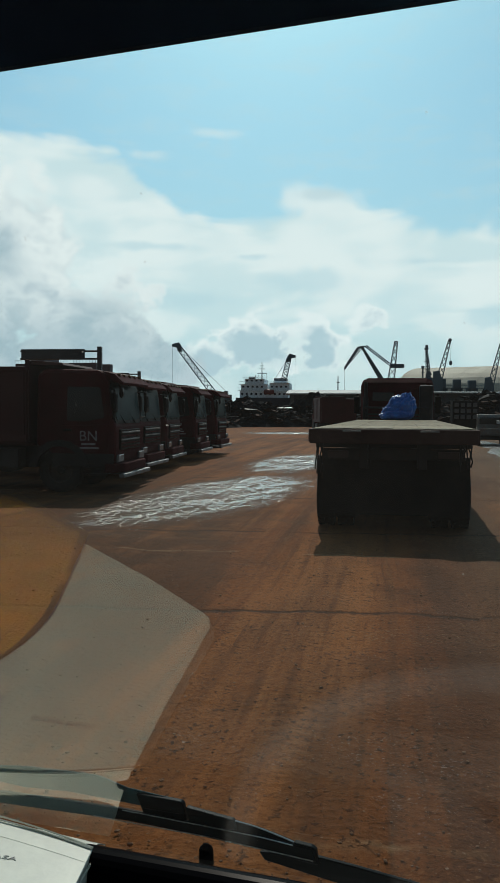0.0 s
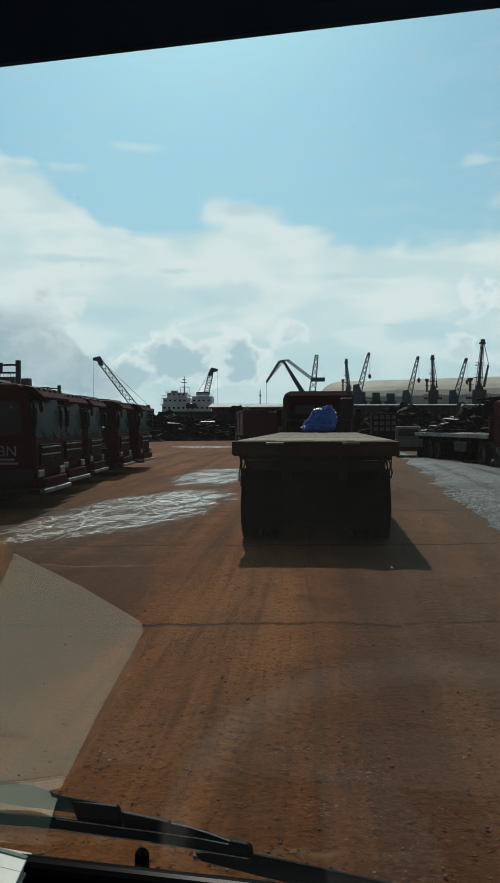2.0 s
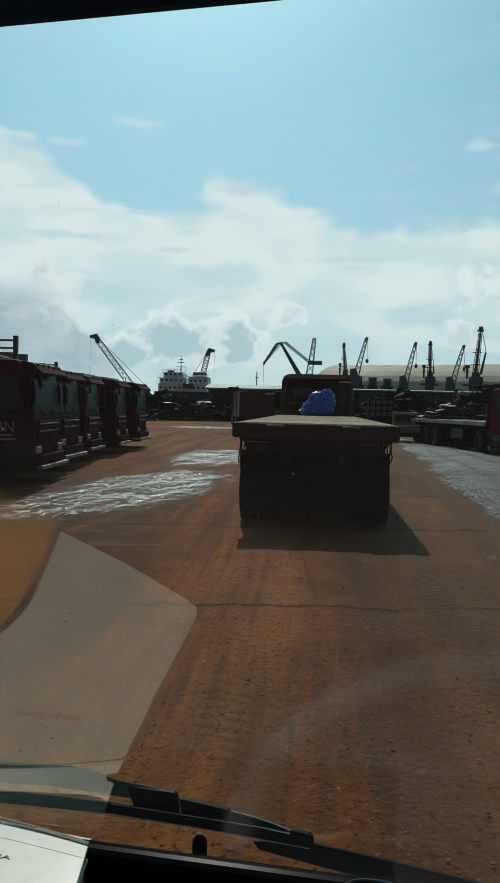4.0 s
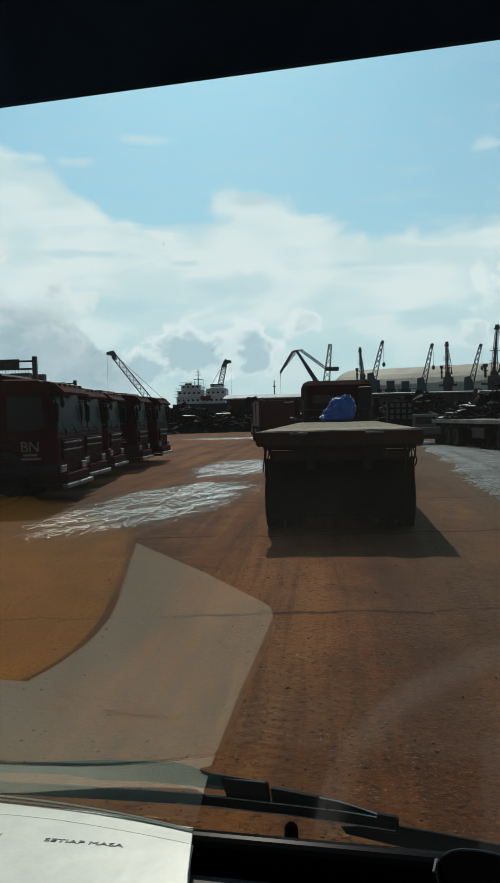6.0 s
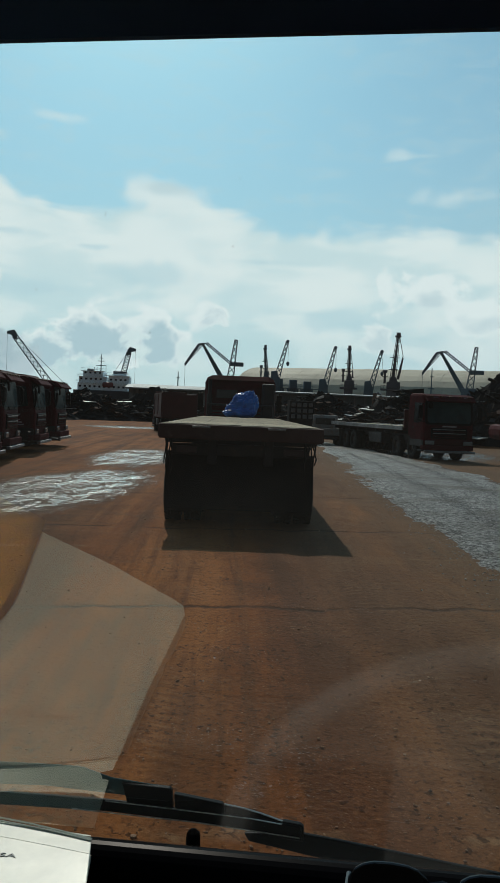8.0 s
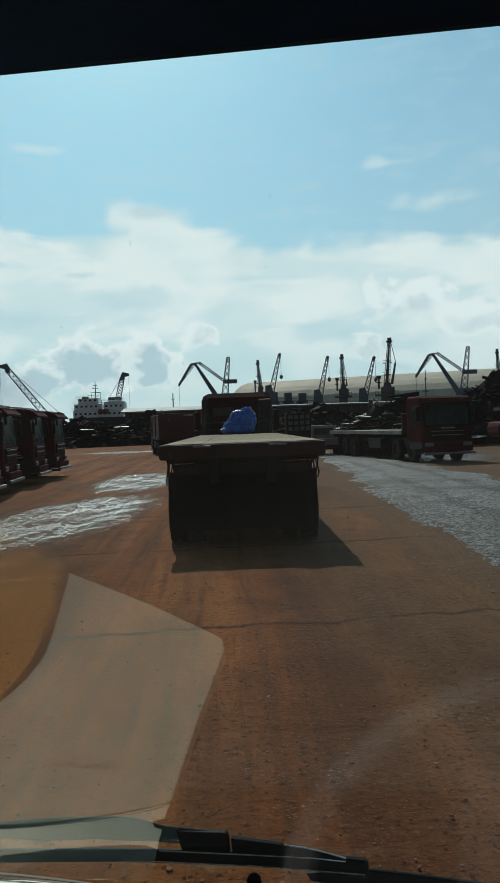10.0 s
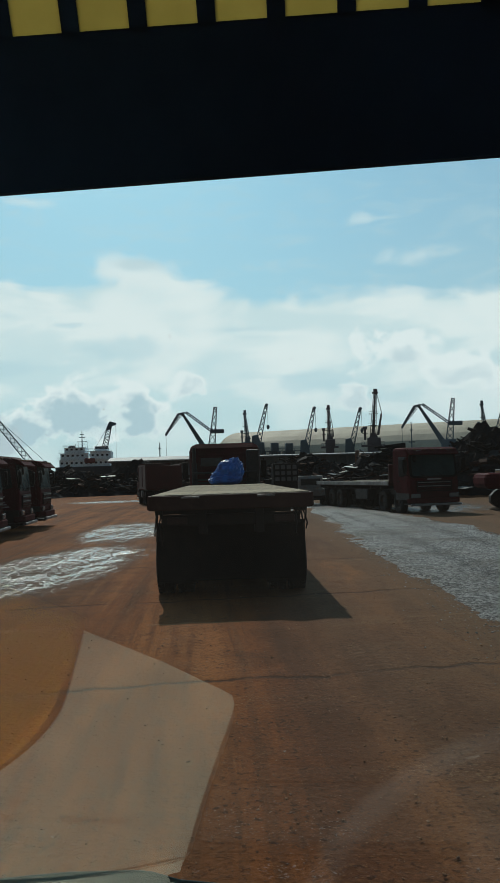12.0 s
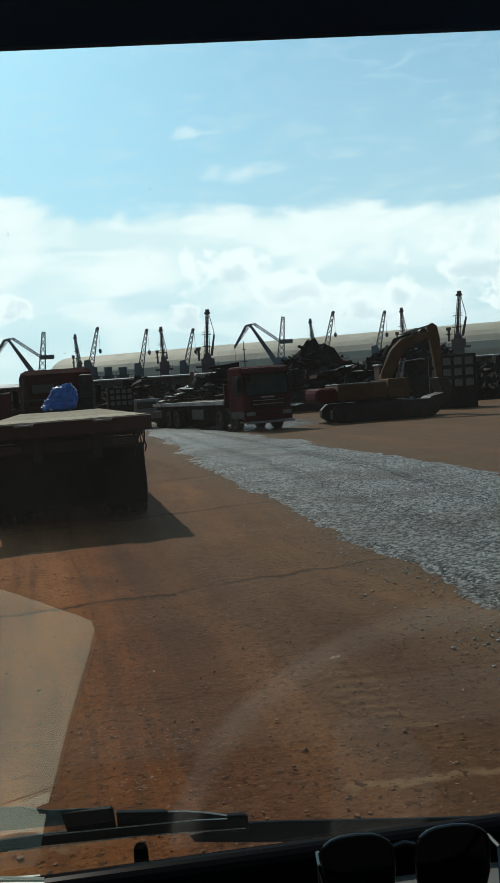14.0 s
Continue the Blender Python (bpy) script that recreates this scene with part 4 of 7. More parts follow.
def build_dump_truck():
    truck = thing("dump_truck", "dark red dump truck parked on the earth yard in a row", "dump truck", "parked dump trucks")
    bm = bm_new()
    for s in (-0.42, 0.42):
        box(bm, s - 0.05, s + 0.05, -7.35, -0.35, 0.78, 1.04, 0.01)
    for yy in (-0.9, -2.6, -4.1, -5.5, -6.9):
        box(bm, -0.42, 0.42, yy - 0.06, yy + 0.06, 0.82, 1.0)
    part("chassis", bm, M_DARK, truck)
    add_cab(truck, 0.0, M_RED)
    for yy in (-1.32,):
        for s in (-1, 1):
            add_wheel(truck, s * 1.03, yy, flip=s < 0)
            bm = bm_new()
            outline = [(yy + 0.74 * math.cos(a), 0.52 + 0.70 * math.sin(a)) for a in np.linspace(0.1, math.pi - 0.1, 9)]
            inner = [(yy + 0.56 * math.cos(a), 0.52 + 0.55 * math.sin(a)) for a in np.linspace(math.pi - 0.1, 0.1, 9)]
            prism(bm, outline + inner, min(s * 0.86, s * 1.235), max(s * 0.86, s * 1.235), "x")
            part("mudguard", bm, M_DARK, truck)
    for yy in (-4.75, -6.10):
        for s in (-1, 1):
            add_wheel(truck, s * 1.06, yy, w=0.27, flip=s < 0)
            add_wheel(truck, s * 0.74, yy, w=0.27, flip=s > 0)
        bm = bm_new()
        tube(bm, (-0.9, yy, 0.51), (0.9, yy, 0.51), 0.11, 10)
        bmesh.ops.create_uvsphere(bm, u_segments=12, v_segments=8, radius=0.24, matrix=Matrix.Translation((0, yy, 0.51)))
        part("axle", bm, M_DARK, truck)
    bm = bm_new()
    box(bm, -1.18, -0.58, -3.75, -2.45, 0.50, 1.02, 0.08)
    part("fuel_tank", bm, M_DARK, truck)
    bm = bm_new()
    box(bm, 0.62, 1.16, -3.30, -2.35, 0.52, 1.0, 0.05)
    part("battery_box", bm, M_DARK, truck)
    # the tipping body: floor, sides with posts, headboard with a lip over the cab, tailgate
    top, floor_z = 2.86, 1.22
    bm = bm_new()
    box(bm, -1.22, 1.22, -7.50, -2.10, floor_z - 0.10, floor_z, 0.01)
    for s in (-0.45, 0.45):
        box(bm, s - 0.07, s + 0.07, -7.4, -2.2, 1.04, floor_z - 0.10)
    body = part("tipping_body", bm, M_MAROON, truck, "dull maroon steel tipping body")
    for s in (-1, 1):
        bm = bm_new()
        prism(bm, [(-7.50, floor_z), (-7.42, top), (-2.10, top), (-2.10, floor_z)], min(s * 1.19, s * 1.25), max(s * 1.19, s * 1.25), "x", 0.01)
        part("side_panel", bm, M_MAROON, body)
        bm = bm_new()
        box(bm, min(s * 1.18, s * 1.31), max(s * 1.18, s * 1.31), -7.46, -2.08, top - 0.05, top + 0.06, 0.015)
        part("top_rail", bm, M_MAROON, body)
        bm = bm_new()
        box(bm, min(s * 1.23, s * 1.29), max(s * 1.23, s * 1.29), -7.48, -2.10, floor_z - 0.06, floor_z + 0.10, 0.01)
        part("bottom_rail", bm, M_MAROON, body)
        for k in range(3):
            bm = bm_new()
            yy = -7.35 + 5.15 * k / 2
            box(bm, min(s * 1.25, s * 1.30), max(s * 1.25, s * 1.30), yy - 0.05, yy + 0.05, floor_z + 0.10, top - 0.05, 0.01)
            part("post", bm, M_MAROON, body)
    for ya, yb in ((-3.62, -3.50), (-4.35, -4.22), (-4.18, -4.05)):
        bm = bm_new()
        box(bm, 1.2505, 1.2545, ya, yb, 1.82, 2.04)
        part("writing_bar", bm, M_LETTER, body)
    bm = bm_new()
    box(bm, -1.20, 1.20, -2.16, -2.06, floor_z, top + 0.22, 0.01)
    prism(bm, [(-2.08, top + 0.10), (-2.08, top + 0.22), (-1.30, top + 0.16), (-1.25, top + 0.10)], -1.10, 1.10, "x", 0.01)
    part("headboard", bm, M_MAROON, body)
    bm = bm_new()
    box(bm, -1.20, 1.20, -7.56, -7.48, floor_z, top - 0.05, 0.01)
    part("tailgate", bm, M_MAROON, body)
    for s in (-0.95, 0.95):
        bm = bm_new()
        box(bm, s - 0.30, s + 0.30, -6.95, -6.93, 0.16, 0.95)
        part("mud_flap", bm, M_FLAP, truck)
    bm = bm_new()
    tube(bm, (0, -2.35, 0.9), (0, -2.30, 2.3), 0.12, 12, 0.09)
    part("tipping_ram", bm, M_STEEL, truck)
    return truck


DOOR_FACE = Matrix(((0, 0, 1, 1.216), (1, 0, 0, 0), (0, 1, 0, 0), (0, 0, 0, 1)))


def mark_door(truck, text, bars=True):
    lettered(text, 0.34, truck, Matrix.Translation((0, -0.62, 1.20)) @ DOOR_FACE, M_LETTER, label="pale stencilled letters on the cab side")
    if bars:
        for k, w in enumerate((0.34, 0.5)):
            bm = bm_new()
            box(bm, 1.216, 1.220, -0.62 - w / 2, -0.62 + w / 2, 1.10 - 0.09 * k, 1.145 - 0.09 * k)
            part("writing_bar", bm, M_LETTER, truck)


dump_truck = build_dump_truck()
ROW = [(-5.2, 19.6, -90), (-5.6, 23.4, -91), (-5.85, 27.5, -89), (-5.7, 31.9, -90), (-5.6, 36.2, -92)]
trucks = [dump_truck]
dump_truck.matrix_basis = pose(ROW[0][0], ROW[0][1], 0, 0, 0, ROW[0][2])
for tx, ty, tr in ROW[1:]:
    trucks.append(copy_thing(dump_truck, pose(tx, ty, 0, 0, 0, tr)))
trucks.append(copy_thing(dump_truck, pose(-11.5, 44.5, 0, 0, 0, -84)))      # stands on its own, beyond the row
trucks.append(copy_thing(dump_truck, pose(-1.9, 66.0, 0, 0, 0, 8)))        # far off, seen from behind
for t_ob, text in zip(trucks, ("BN", "Z", "A.5", "Z", "BN", "Z")):
    mark_door(t_ob, text)
tagged(trucks[5], "dark red dump truck parked alone near the signs")
tagged(trucks[6], "dark red dump truck far off beside the puddles, seen from behind")


def build_flatbed():
    """The long flatbed lorry ahead: origin on the ground under the middle of the deck's rear edge."""
    lorry = thing("flatbed_lorry", "long dark flatbed lorry with a pale plank deck", "lorry")
    L = 14.2
    bm = bm_new()
    for s in (-0.45, 0.45):
        box(bm, s - 0.07, s + 0.07, 0.25, L + 1.6, 1.02, 1.44, 0.01)
    for k in range(10):
        box(bm, -1.20, 1.20, 0.5 + 1.42 * k - 0.05, 0.5 + 1.42 * k + 0.05, 1.34, 1.44)
    part("chassis", bm, M_DARK, lorry)
    deck = part("deck", (lambda b: (box(b, -1.24, 1.24, 0.10, L, 1.44, 1.60, 0.01), b)[1])(bm_new()), M_DARK, lorry)
    n = 12
    w = 2.46 / n
    for k in range(n):
        bm = bm_new()
        box(bm, -w / 2 + 0.0008, w / 2 - 0.0008, 0.06 + 0.012 * (k % 2), L, 1.604, 1.655 + 0.002 * (k % 3), 0.0015)
        p = part("plank", bm, M_PLANK, deck)
        p.location = (-1.23 + w * (k + 0.5), 0, 0)
    bm = bm_new()
    box(bm, -1.27, 1.27, -0.02, 0.10, 1.42, 1.645, 0.012)
    part("rear_beam", bm, M_BEAM, lorry, "rusty dark brown tail beam")
    for s in (-1, 1):
        bm = bm_new()
        box(bm, min(s * 1.24, s * 1.29), max(s * 1.24, s * 1.29), 0.0, L, 1.44, 1.645, 0.01)
        rail = part("side_rail", bm, M_BEAM, lorry)
        for k in range(9):
            bm = bm_new()
            box(bm, min(s * 1.29, s * 1.33), max(s * 1.29, s * 1.33), 0.6 + 1.55 * k, 0.72 + 1.55 * k, 1.47, 1.60, 0.008)
            part("stake_pocket", bm, M_DARK, rail)
    for xx in (-0.62, 0.55):
        bm = bm_new()
        box(bm, xx - 0.14, xx + 0.14, -0.045, -0.02, 1.60, 1.63, 0.005)
        part("lashing_plate", bm, M_STEEL, lorry, "small worn pale steel plate")
    # tail: lamp bar, lamps, bumper, flaps
    bm = bm_new()
    box(bm, -1.10, 1.10, 0.30, 0.38, 1.16, 1.34, 0.01)
    lampbar = part("lamp_bar", bm, M_DARK, lorry)
    for s in (-1, 1):
        bm = bm_new()
        box(bm, s * 0.85 - 0.16, s * 0.85 + 0.16, 0.27, 0.30, 1.19, 1.30, 0.01)
        part("tail_lamp", bm, M_REDLAMP, lampbar)
    bm = bm_new()
    box(bm, -1.12, 1.12, 0.74, 0.84, 0.52, 0.66, 0.02)
    for s in (-0.5, 0.5):
        box(bm, s - 0.05, s + 0.05, 0.74, 0.84, 0.60, 1.1)
    part("rear_bumper", bm, M_DARK, lorry)
    for s in (-1, 1):
        bm = bm_new()
        rng = random.Random(3 + s)
        for k in range(7):
            x0 = s * 0.88 - 0.32 + 0.092 * k
            box(bm, x0, x0 + 0.088, 0.645 + 0.01 * (k % 2), 0.665 + 0.01 * (k % 2), 0.20 + 0.03 * rng.random(), 1.12)
        part("mud_flap", bm, M_FLAP, lorry)
    bm = bm_new()
    box(bm, -1.20, 1.20, 0.58, 0.61, 0.26, 1.20, 0.01)
    part("mud_flap", bm, M_FLAP, lorry)
    # frayed straps hanging at the deck's rear corners
    for s in (-1, 1):
        rng = random.Random(9 + s)
        bm = bm_new()
        for k in range(6 if s > 0 else 4):
            x, y = s * (1.17 - 0.035 * k), 0.02 + 0.02 * (k % 2)
            z, ln = 1.44, rng.uniform(0.20, 0.48) if s > 0 else rng.uniform(0.35, 0.66)
            pts = [(x, y, z)]
            for j in range(4):
                pts.append((x + rng.uniform(-0.02, 0.02), y + rng.uniform(-0.01, 0.01), z - ln * (j + 1) / 4))
            pipe(bm, pts, 0.012, 5)
        part("strap", bm, M_RUBBER, lorry, "frayed dark straps hanging from the corner")
    # running gear
    for yy in (1.35, 2.70, 4.05):
        for s in (-1, 1):
            add_wheel(lorry, s * 1.10, yy, 0.53, 0.28, s < 0)
            add_wheel(lorry, s * 0.77, yy, 0.53, 0.28, s > 0)
        bm = bm_new()
        tube(bm, (-0.95, yy, 0.52), (0.95, yy, 0.52), 0.09, 10)
        part("axle", bm, M_DARK, lorry)
    for yy in (12.3, 13.6):
        for s in (-1, 1):
            add_wheel(lorry, s * 1.06, yy, 0.52, 0.28, s < 0)
            add_wheel(lorry, s * 0.74, yy, 0.52, 0.28, s > 0)
    for s in (-1, 1):
        add_wheel(lorry, s * 1.03, 15.6, 0.52, 0.30, s < 0)
    for s in (-1, 1):
        bm = bm_new()
        box(bm, min(s * 0.6, s * 1.15), max(s * 0.6, s * 1.15), 7.2, 8.6, 0.62, 1.15, 0.04)
        part("side_box", bm, M_DARK, lorry)
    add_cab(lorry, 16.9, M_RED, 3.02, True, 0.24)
    bm = bm_new()
    for s in (-1.06, 1.06):
        pipe(bm, [(s, 14.45, 1.6), (s, 14.45, 2.05)], 0.035, 8)
    pipe(bm, [(-1.06, 14.45, 2.05), (1.06, 14.45, 2.05)], 0.035, 8)
    for k in range(2):
        box(bm, -1.06, 1.06, 14.44, 14.46, 1.70 + 0.1 * k, 1.76 + 0.1 * k)
    part("headboard", bm, M_DARK, lorry)
    bm = bm_new()
    tube(bm, (-1.02, 14.75, 1.1), (-1.02, 14.75, 2.9), 0.06, 12)
    tube(bm, (-1.02, 14.75, 1.6), (-1.02, 14.75, 2.4), 0.09, 12)
    part("exhaust", bm, M_DARK, lorry)
    return lorry


LORRY = pose(0.892, 12.652, 0, 0, 0, -3.07)
lorry = build_flatbed()
lorry.matrix_basis = LORRY


def build_bundle():
    """A load wrapped in blue tarpaulin, lying on the front of the deck."""
    bm = bm_new()
    # three sagging humps drawn together at a tied top, the sheet pleated below it
    for cx, cy, rx, ry, h, seed in ((0.13, 0.0, 0.25, 0.30, 0.76, 1.0), (-0.03, 0.05, 0.26, 0.30, 0.72, 4.0), (-0.20, -0.02, 0.22, 0.26, 0.46, 8.0), (-0.30, -0.08, 0.16, 0.22, 0.24, 14.0), (0.02, -0.24, 0.32, 0.16, 0.28, 11.0)):
        got = bmesh.ops.create_icosphere(bm, subdivisions=4, radius=1.0)
        for v in got["verts"]:
            p = v.co.copy()
            up = (p.z + 1) / 2
            q = p + Vector((seed, 0, 0))
            fold = 0.30 * abs(noise.noise(q * 1.9)) + 0.16 * abs(noise.noise(q * 4.1)) - 0.07
            wide = 1 + fold + 0.25 * noise.noise(q * 0.9) + 0.20 * max(0.0, 0.35 - up)
            v.co = Vector((1.3 * (cx + p.x * rx * wide) + 0.05 * up * (seed < 2), cy + p.y * ry * wide, max(0.0, up * h * 1.08 * (1 + 0.6 * fold))))
    bundle = solid("tarpaulin_bundle", bm, M_TARP, "crumpled bright blue tarpaulin bundle on the lorry's deck", "tarpaulin")
    bundle.matrix_basis = LORRY @ pose(0.09, 13.5, 1.655)


build_bundle()
def build_parked_flatbed():
    """A rigid flatbed lorry: origin on the ground under the cab's front, looking along +y."""
    lorry = thing("flatbed_lorry", "dark red flatbed lorry parked facing the lane beside the gravel road", "lorry")
    L = -13.6
    bm = bm_new()
    for s in (-0.42, 0.42):
        box(bm, s - 0.06, s + 0.06, L + 0.2, -0.4, 0.80, 1.08, 0.01)
    for k in range(8):
        box(bm, -1.15, 1.15, L + 0.4 + 1.38 * k - 0.05, L + 0.4 + 1.38 * k + 0.05, 1.08, 1.24)
    part("chassis", bm, M_DARK, lorry)
    add_cab(lorry, 0.0, M_RED, 2.98)
    bm = bm_new()
    box(bm, -1.24, 1.24, L, -2.3, 1.24, 1.38, 0.01)
    deck = part("deck", bm, M_BEAM, lorry)
    for k in range(8):
        bm = bm_new()
        box(bm, -0.15, 0.15, L + 0.02, -2.34, 1.382, 1.42, 0.004)
        part("plank", bm, M_PLANK, deck).location = (-1.08 + 0.308 * k, 0, 0)
    for s in (-1, 1):
        bm = bm_new()
        box(bm, min(s * 1.24, s * 1.29), max(s * 1.24, s * 1.29), L, -2.3, 1.26, 1.46, 0.01)
        part("side_rail", bm, M_STEEL, lorry, "worn pale edge rail")
        add_wheel(lorry, s * 1.04, -1.35, flip=s < 0)
        add_wheel(lorry, s * 1.04, -3.25, flip=s < 0)
        bm = bm_new()
        box(bm, min(s * 0.62, s * 1.15), max(s * 0.62, s * 1.15), -7.2, -5.4, 0.52, 1.05, 0.06)
        part("side_box", bm, M_DARK, lorry)
        for yy in (-9.6, -10.95, -12.3):
            add_wheel(lorry, s * 1.08, yy, w=0.27, flip=s < 0)
            add_wheel(lorry, s * 0.76, yy, w=0.27, flip=s > 0)
    for yy in (-1.35, -3.25, -9.6, -10.95, -12.3):
        bm = bm_new()
        tube(bm, (-0.9, yy, 0.51), (0.9, yy, 0.51), 0.10, 10)
        part("axle", bm, M_DARK, lorry)
    bm = bm_new()
    box(bm, -1.2, 1.2, -2.42, -2.30, 1.38, 2.25, 0.02)
    part("headboard", bm, M_MAROON, lorry)
    bm = bm_new()
    box(bm, -0.34, 0.34, 0.055, 0.062, 1.50, 1.56)
    part("writing_bar", bm, M_LETTER, lorry)
    for text, dx in (("DS", 0.72), ("06", -0.72)):
        lettered(text, 0.20, lorry, Matrix.Translation((dx, 0.115, 2.715)) @ Matrix.Rotation(radians(180), 4, "Z") @ Matrix.Rotation(radians(58), 4, "X"), M_LETTER, label="pale painted letters on the visor")
    lorry.matrix_basis = pose(11.6, 36.0, 0, 0, 0, 187.6)


build_parked_flatbed()


def build_pickup(x, y, rz):
    """A small open-backed van seen from behind; it looks along +y, its tailgate at the origin."""
    van = thing("pickup", "small pale dusty pickup with an open load bed", "pickup")
    bm = bm_new()
    box(bm, -0.78, 0.78, 0.0, 2.3, 0.62, 0.70, 0.01)
    bed = part("load_bed", bm, M_VAN, van)
    for s in (-1, 1):
        bm = bm_new()
        box(bm, min(s * 0.75, s * 0.80), max(s * 0.75, s * 0.80), 0.0, 2.3, 0.70, 1.02, 0.012)
        part("side_board", bm, M_VAN, bed)
    bm = bm_new()
    box(bm, -0.80, 0.80, -0.05, 0.0, 0.62, 1.02, 0.012)
    part("tailgate", bm, M_VAN, bed)
    bm = bm_new()
    prism(bm, [(2.35, 0.55), (2.35, 1.55), (2.50, 1.80), (3.40, 1.80), (3.95, 1.15), (4.25, 1.0), (4.30, 0.45), (2.6, 0.45)], -0.77, 0.77, "x", 0.05)
    cab = part("cab", bm, M_VAN, van)
    bm = bm_new()
    box(bm, -0.60, 0.60, 2.335, 2.352, 1.22, 1.62, 0.02)
    part("rear_window", bm, M_SIDEGLASS, cab)
    for s in (-1, 1):
        bm = bm_new()
        prism(bm, [(2.60, 1.20), (2.66, 1.68), (3.30, 1.68), (3.72, 1.20)], s * 0.768, s * 0.776, "x")
        part("side_window", bm, M_SIDEGLASS, cab)
        bm = bm_new()
        box(bm, s * 0.66 - 0.07, s * 0.66 + 0.07, -0.07, -0.05, 0.50, 0.60, 0.01)
        part("tail_lamp", bm, M_REDLAMP, van)
        for yy in (0.75, 3.45):
            add_wheel(van, s * 0.66, yy, 0.28, 0.17, s < 0)
    bm = bm_new()
    box(bm, -0.6, 0.6, 0.0, 4.1, 0.42, 0.60, 0.02)
    box(bm, -0.74, 0.74, -0.09, -0.03, 0.36, 0.47, 0.02)
    part("chassis", bm, M_DARK, van)
    van.matrix_basis = pose(x, y, 0, 0, 0, rz)


build_pickup(8.0, 48.0, -8)

# ---- sign gantries beside the row ----
def build_sign(x, y, span, z_top, board_h, rz=0.0):
    sign = thing("sign_gantry", "dark steel cantilever gantry carrying a long sign board", "sign", "sign gantries over the yard entrance")
    bm = bm_new()
    box(bm, -0.13, 0.13, -0.13, 0.13, 0, z_top + 0.15, 0.02)
    box(bm, -0.3, 0.3, -0.3, 0.3, 0, 0.06, 0.01)
    part("post", bm, M_POST, sign)
    bm = bm_new()
    for dz in (0.12, 0.58):
        tube(bm, (0, 0, z_top - dz), (-span - 1.0, 0, z_top - dz), 0.06, 8)
    part("arm", bm, M_POST, sign)
    bm = bm_new()
    box(bm, -span - 0.9, -0.9, -0.16, -0.06, z_top - board_h, z_top, 0.02)
    board = part("sign_board", bm, M_SIGN, sign)
    bm = bm_new()
    for k in range(3):
        box(bm, -span * (0.2 + 0.28 * k) - 1.0, -span * (0.2 + 0.28 * k) - 0.5, -0.168, -0.162, z_top - board_h * 0.6, z_top - board_h * 0.4)
    part("writing_bar", bm, M_POST, board)
    sign.matrix_basis = pose(x, y, 0, 0, 0, rz)


build_sign(-15.0, 48.0, 4.0, 5.6, 0.62)
build_sign(-19.0, 72.0, 3.8, 5.3, 0.60)


def build_barrier(x, y):
    fence = thing("barrier", "rusty low steel barrier standing on wet ground", "barrier", "barriers by the signs")
    for k in range(5):
        bm = bm_new()
        box(bm, k * 0.9 - 0.05, k * 0.9 + 0.05, -0.05, 0.05, 0, 1.05, 0.01)
        part("post", bm, M_SCRAP, fence)
    for z in (0.5, 0.95):
        bm = bm_new()
        box(bm, -0.05, 3.65, -0.03, 0.03, z - 0.06, z + 0.06, 0.01)
        part("rail", bm, M_SCRAP, fence)
    fence.matrix_basis = pose(x, y, 0, 0, 0, 6)


build_barrier(-15.2, 44.5)

# ---- heaps, stacks and machines across the yard ----
def build_heap(name, label, cx, cy, rx, ry, h, seed, mat, rough=0.4, n=26, category="heap", group=""):
    bm = bm_new()
    mound(bm, 0, 0, rx, ry, h, seed, rough, n)
    ob = solid(name, bm, mat, label, category, group, smooth=mat == M_EARTH)
    ob.location = (cx, cy, 0)


HEAPS = [(-26, 96, 13, 7, 4.2), (-14, 104, 10, 6, 3.6), (-4, 108, 9, 6, 4.0), (7, 100, 9, 6, 3.8), (16, 104, 10, 6, 4.4), (26, 96, 11, 6, 4.0), (36, 92, 10, 6, 4.3), (-40, 92, 14, 8, 4.6), (-60, 100, 18, 9, 5.2), (24.5, 74, 5, 3.2, 2.6), (33, 80, 8, 4, 2.4), (16.5, 62, 6, 4, 3.6), (23, 59, 7, 5, 4.6), (30.5, 57, 8, 5, 5.0), (40, 54, 8, 6, 4.8), (50, 50, 9, 6, 5.0), (13.2, 50, 3.2, 2.4, 2.1)]
for k, (hx, hy, hrx, hry, hh) in enumerate(HEAPS):
    build_heap("scrap_heap", "long dark heap of rusty scrap metal", hx, hy, hrx, hry, hh, 3.3 * k + 1, M_SCRAP, 0.38, 44, group="scrap heaps along the quay")


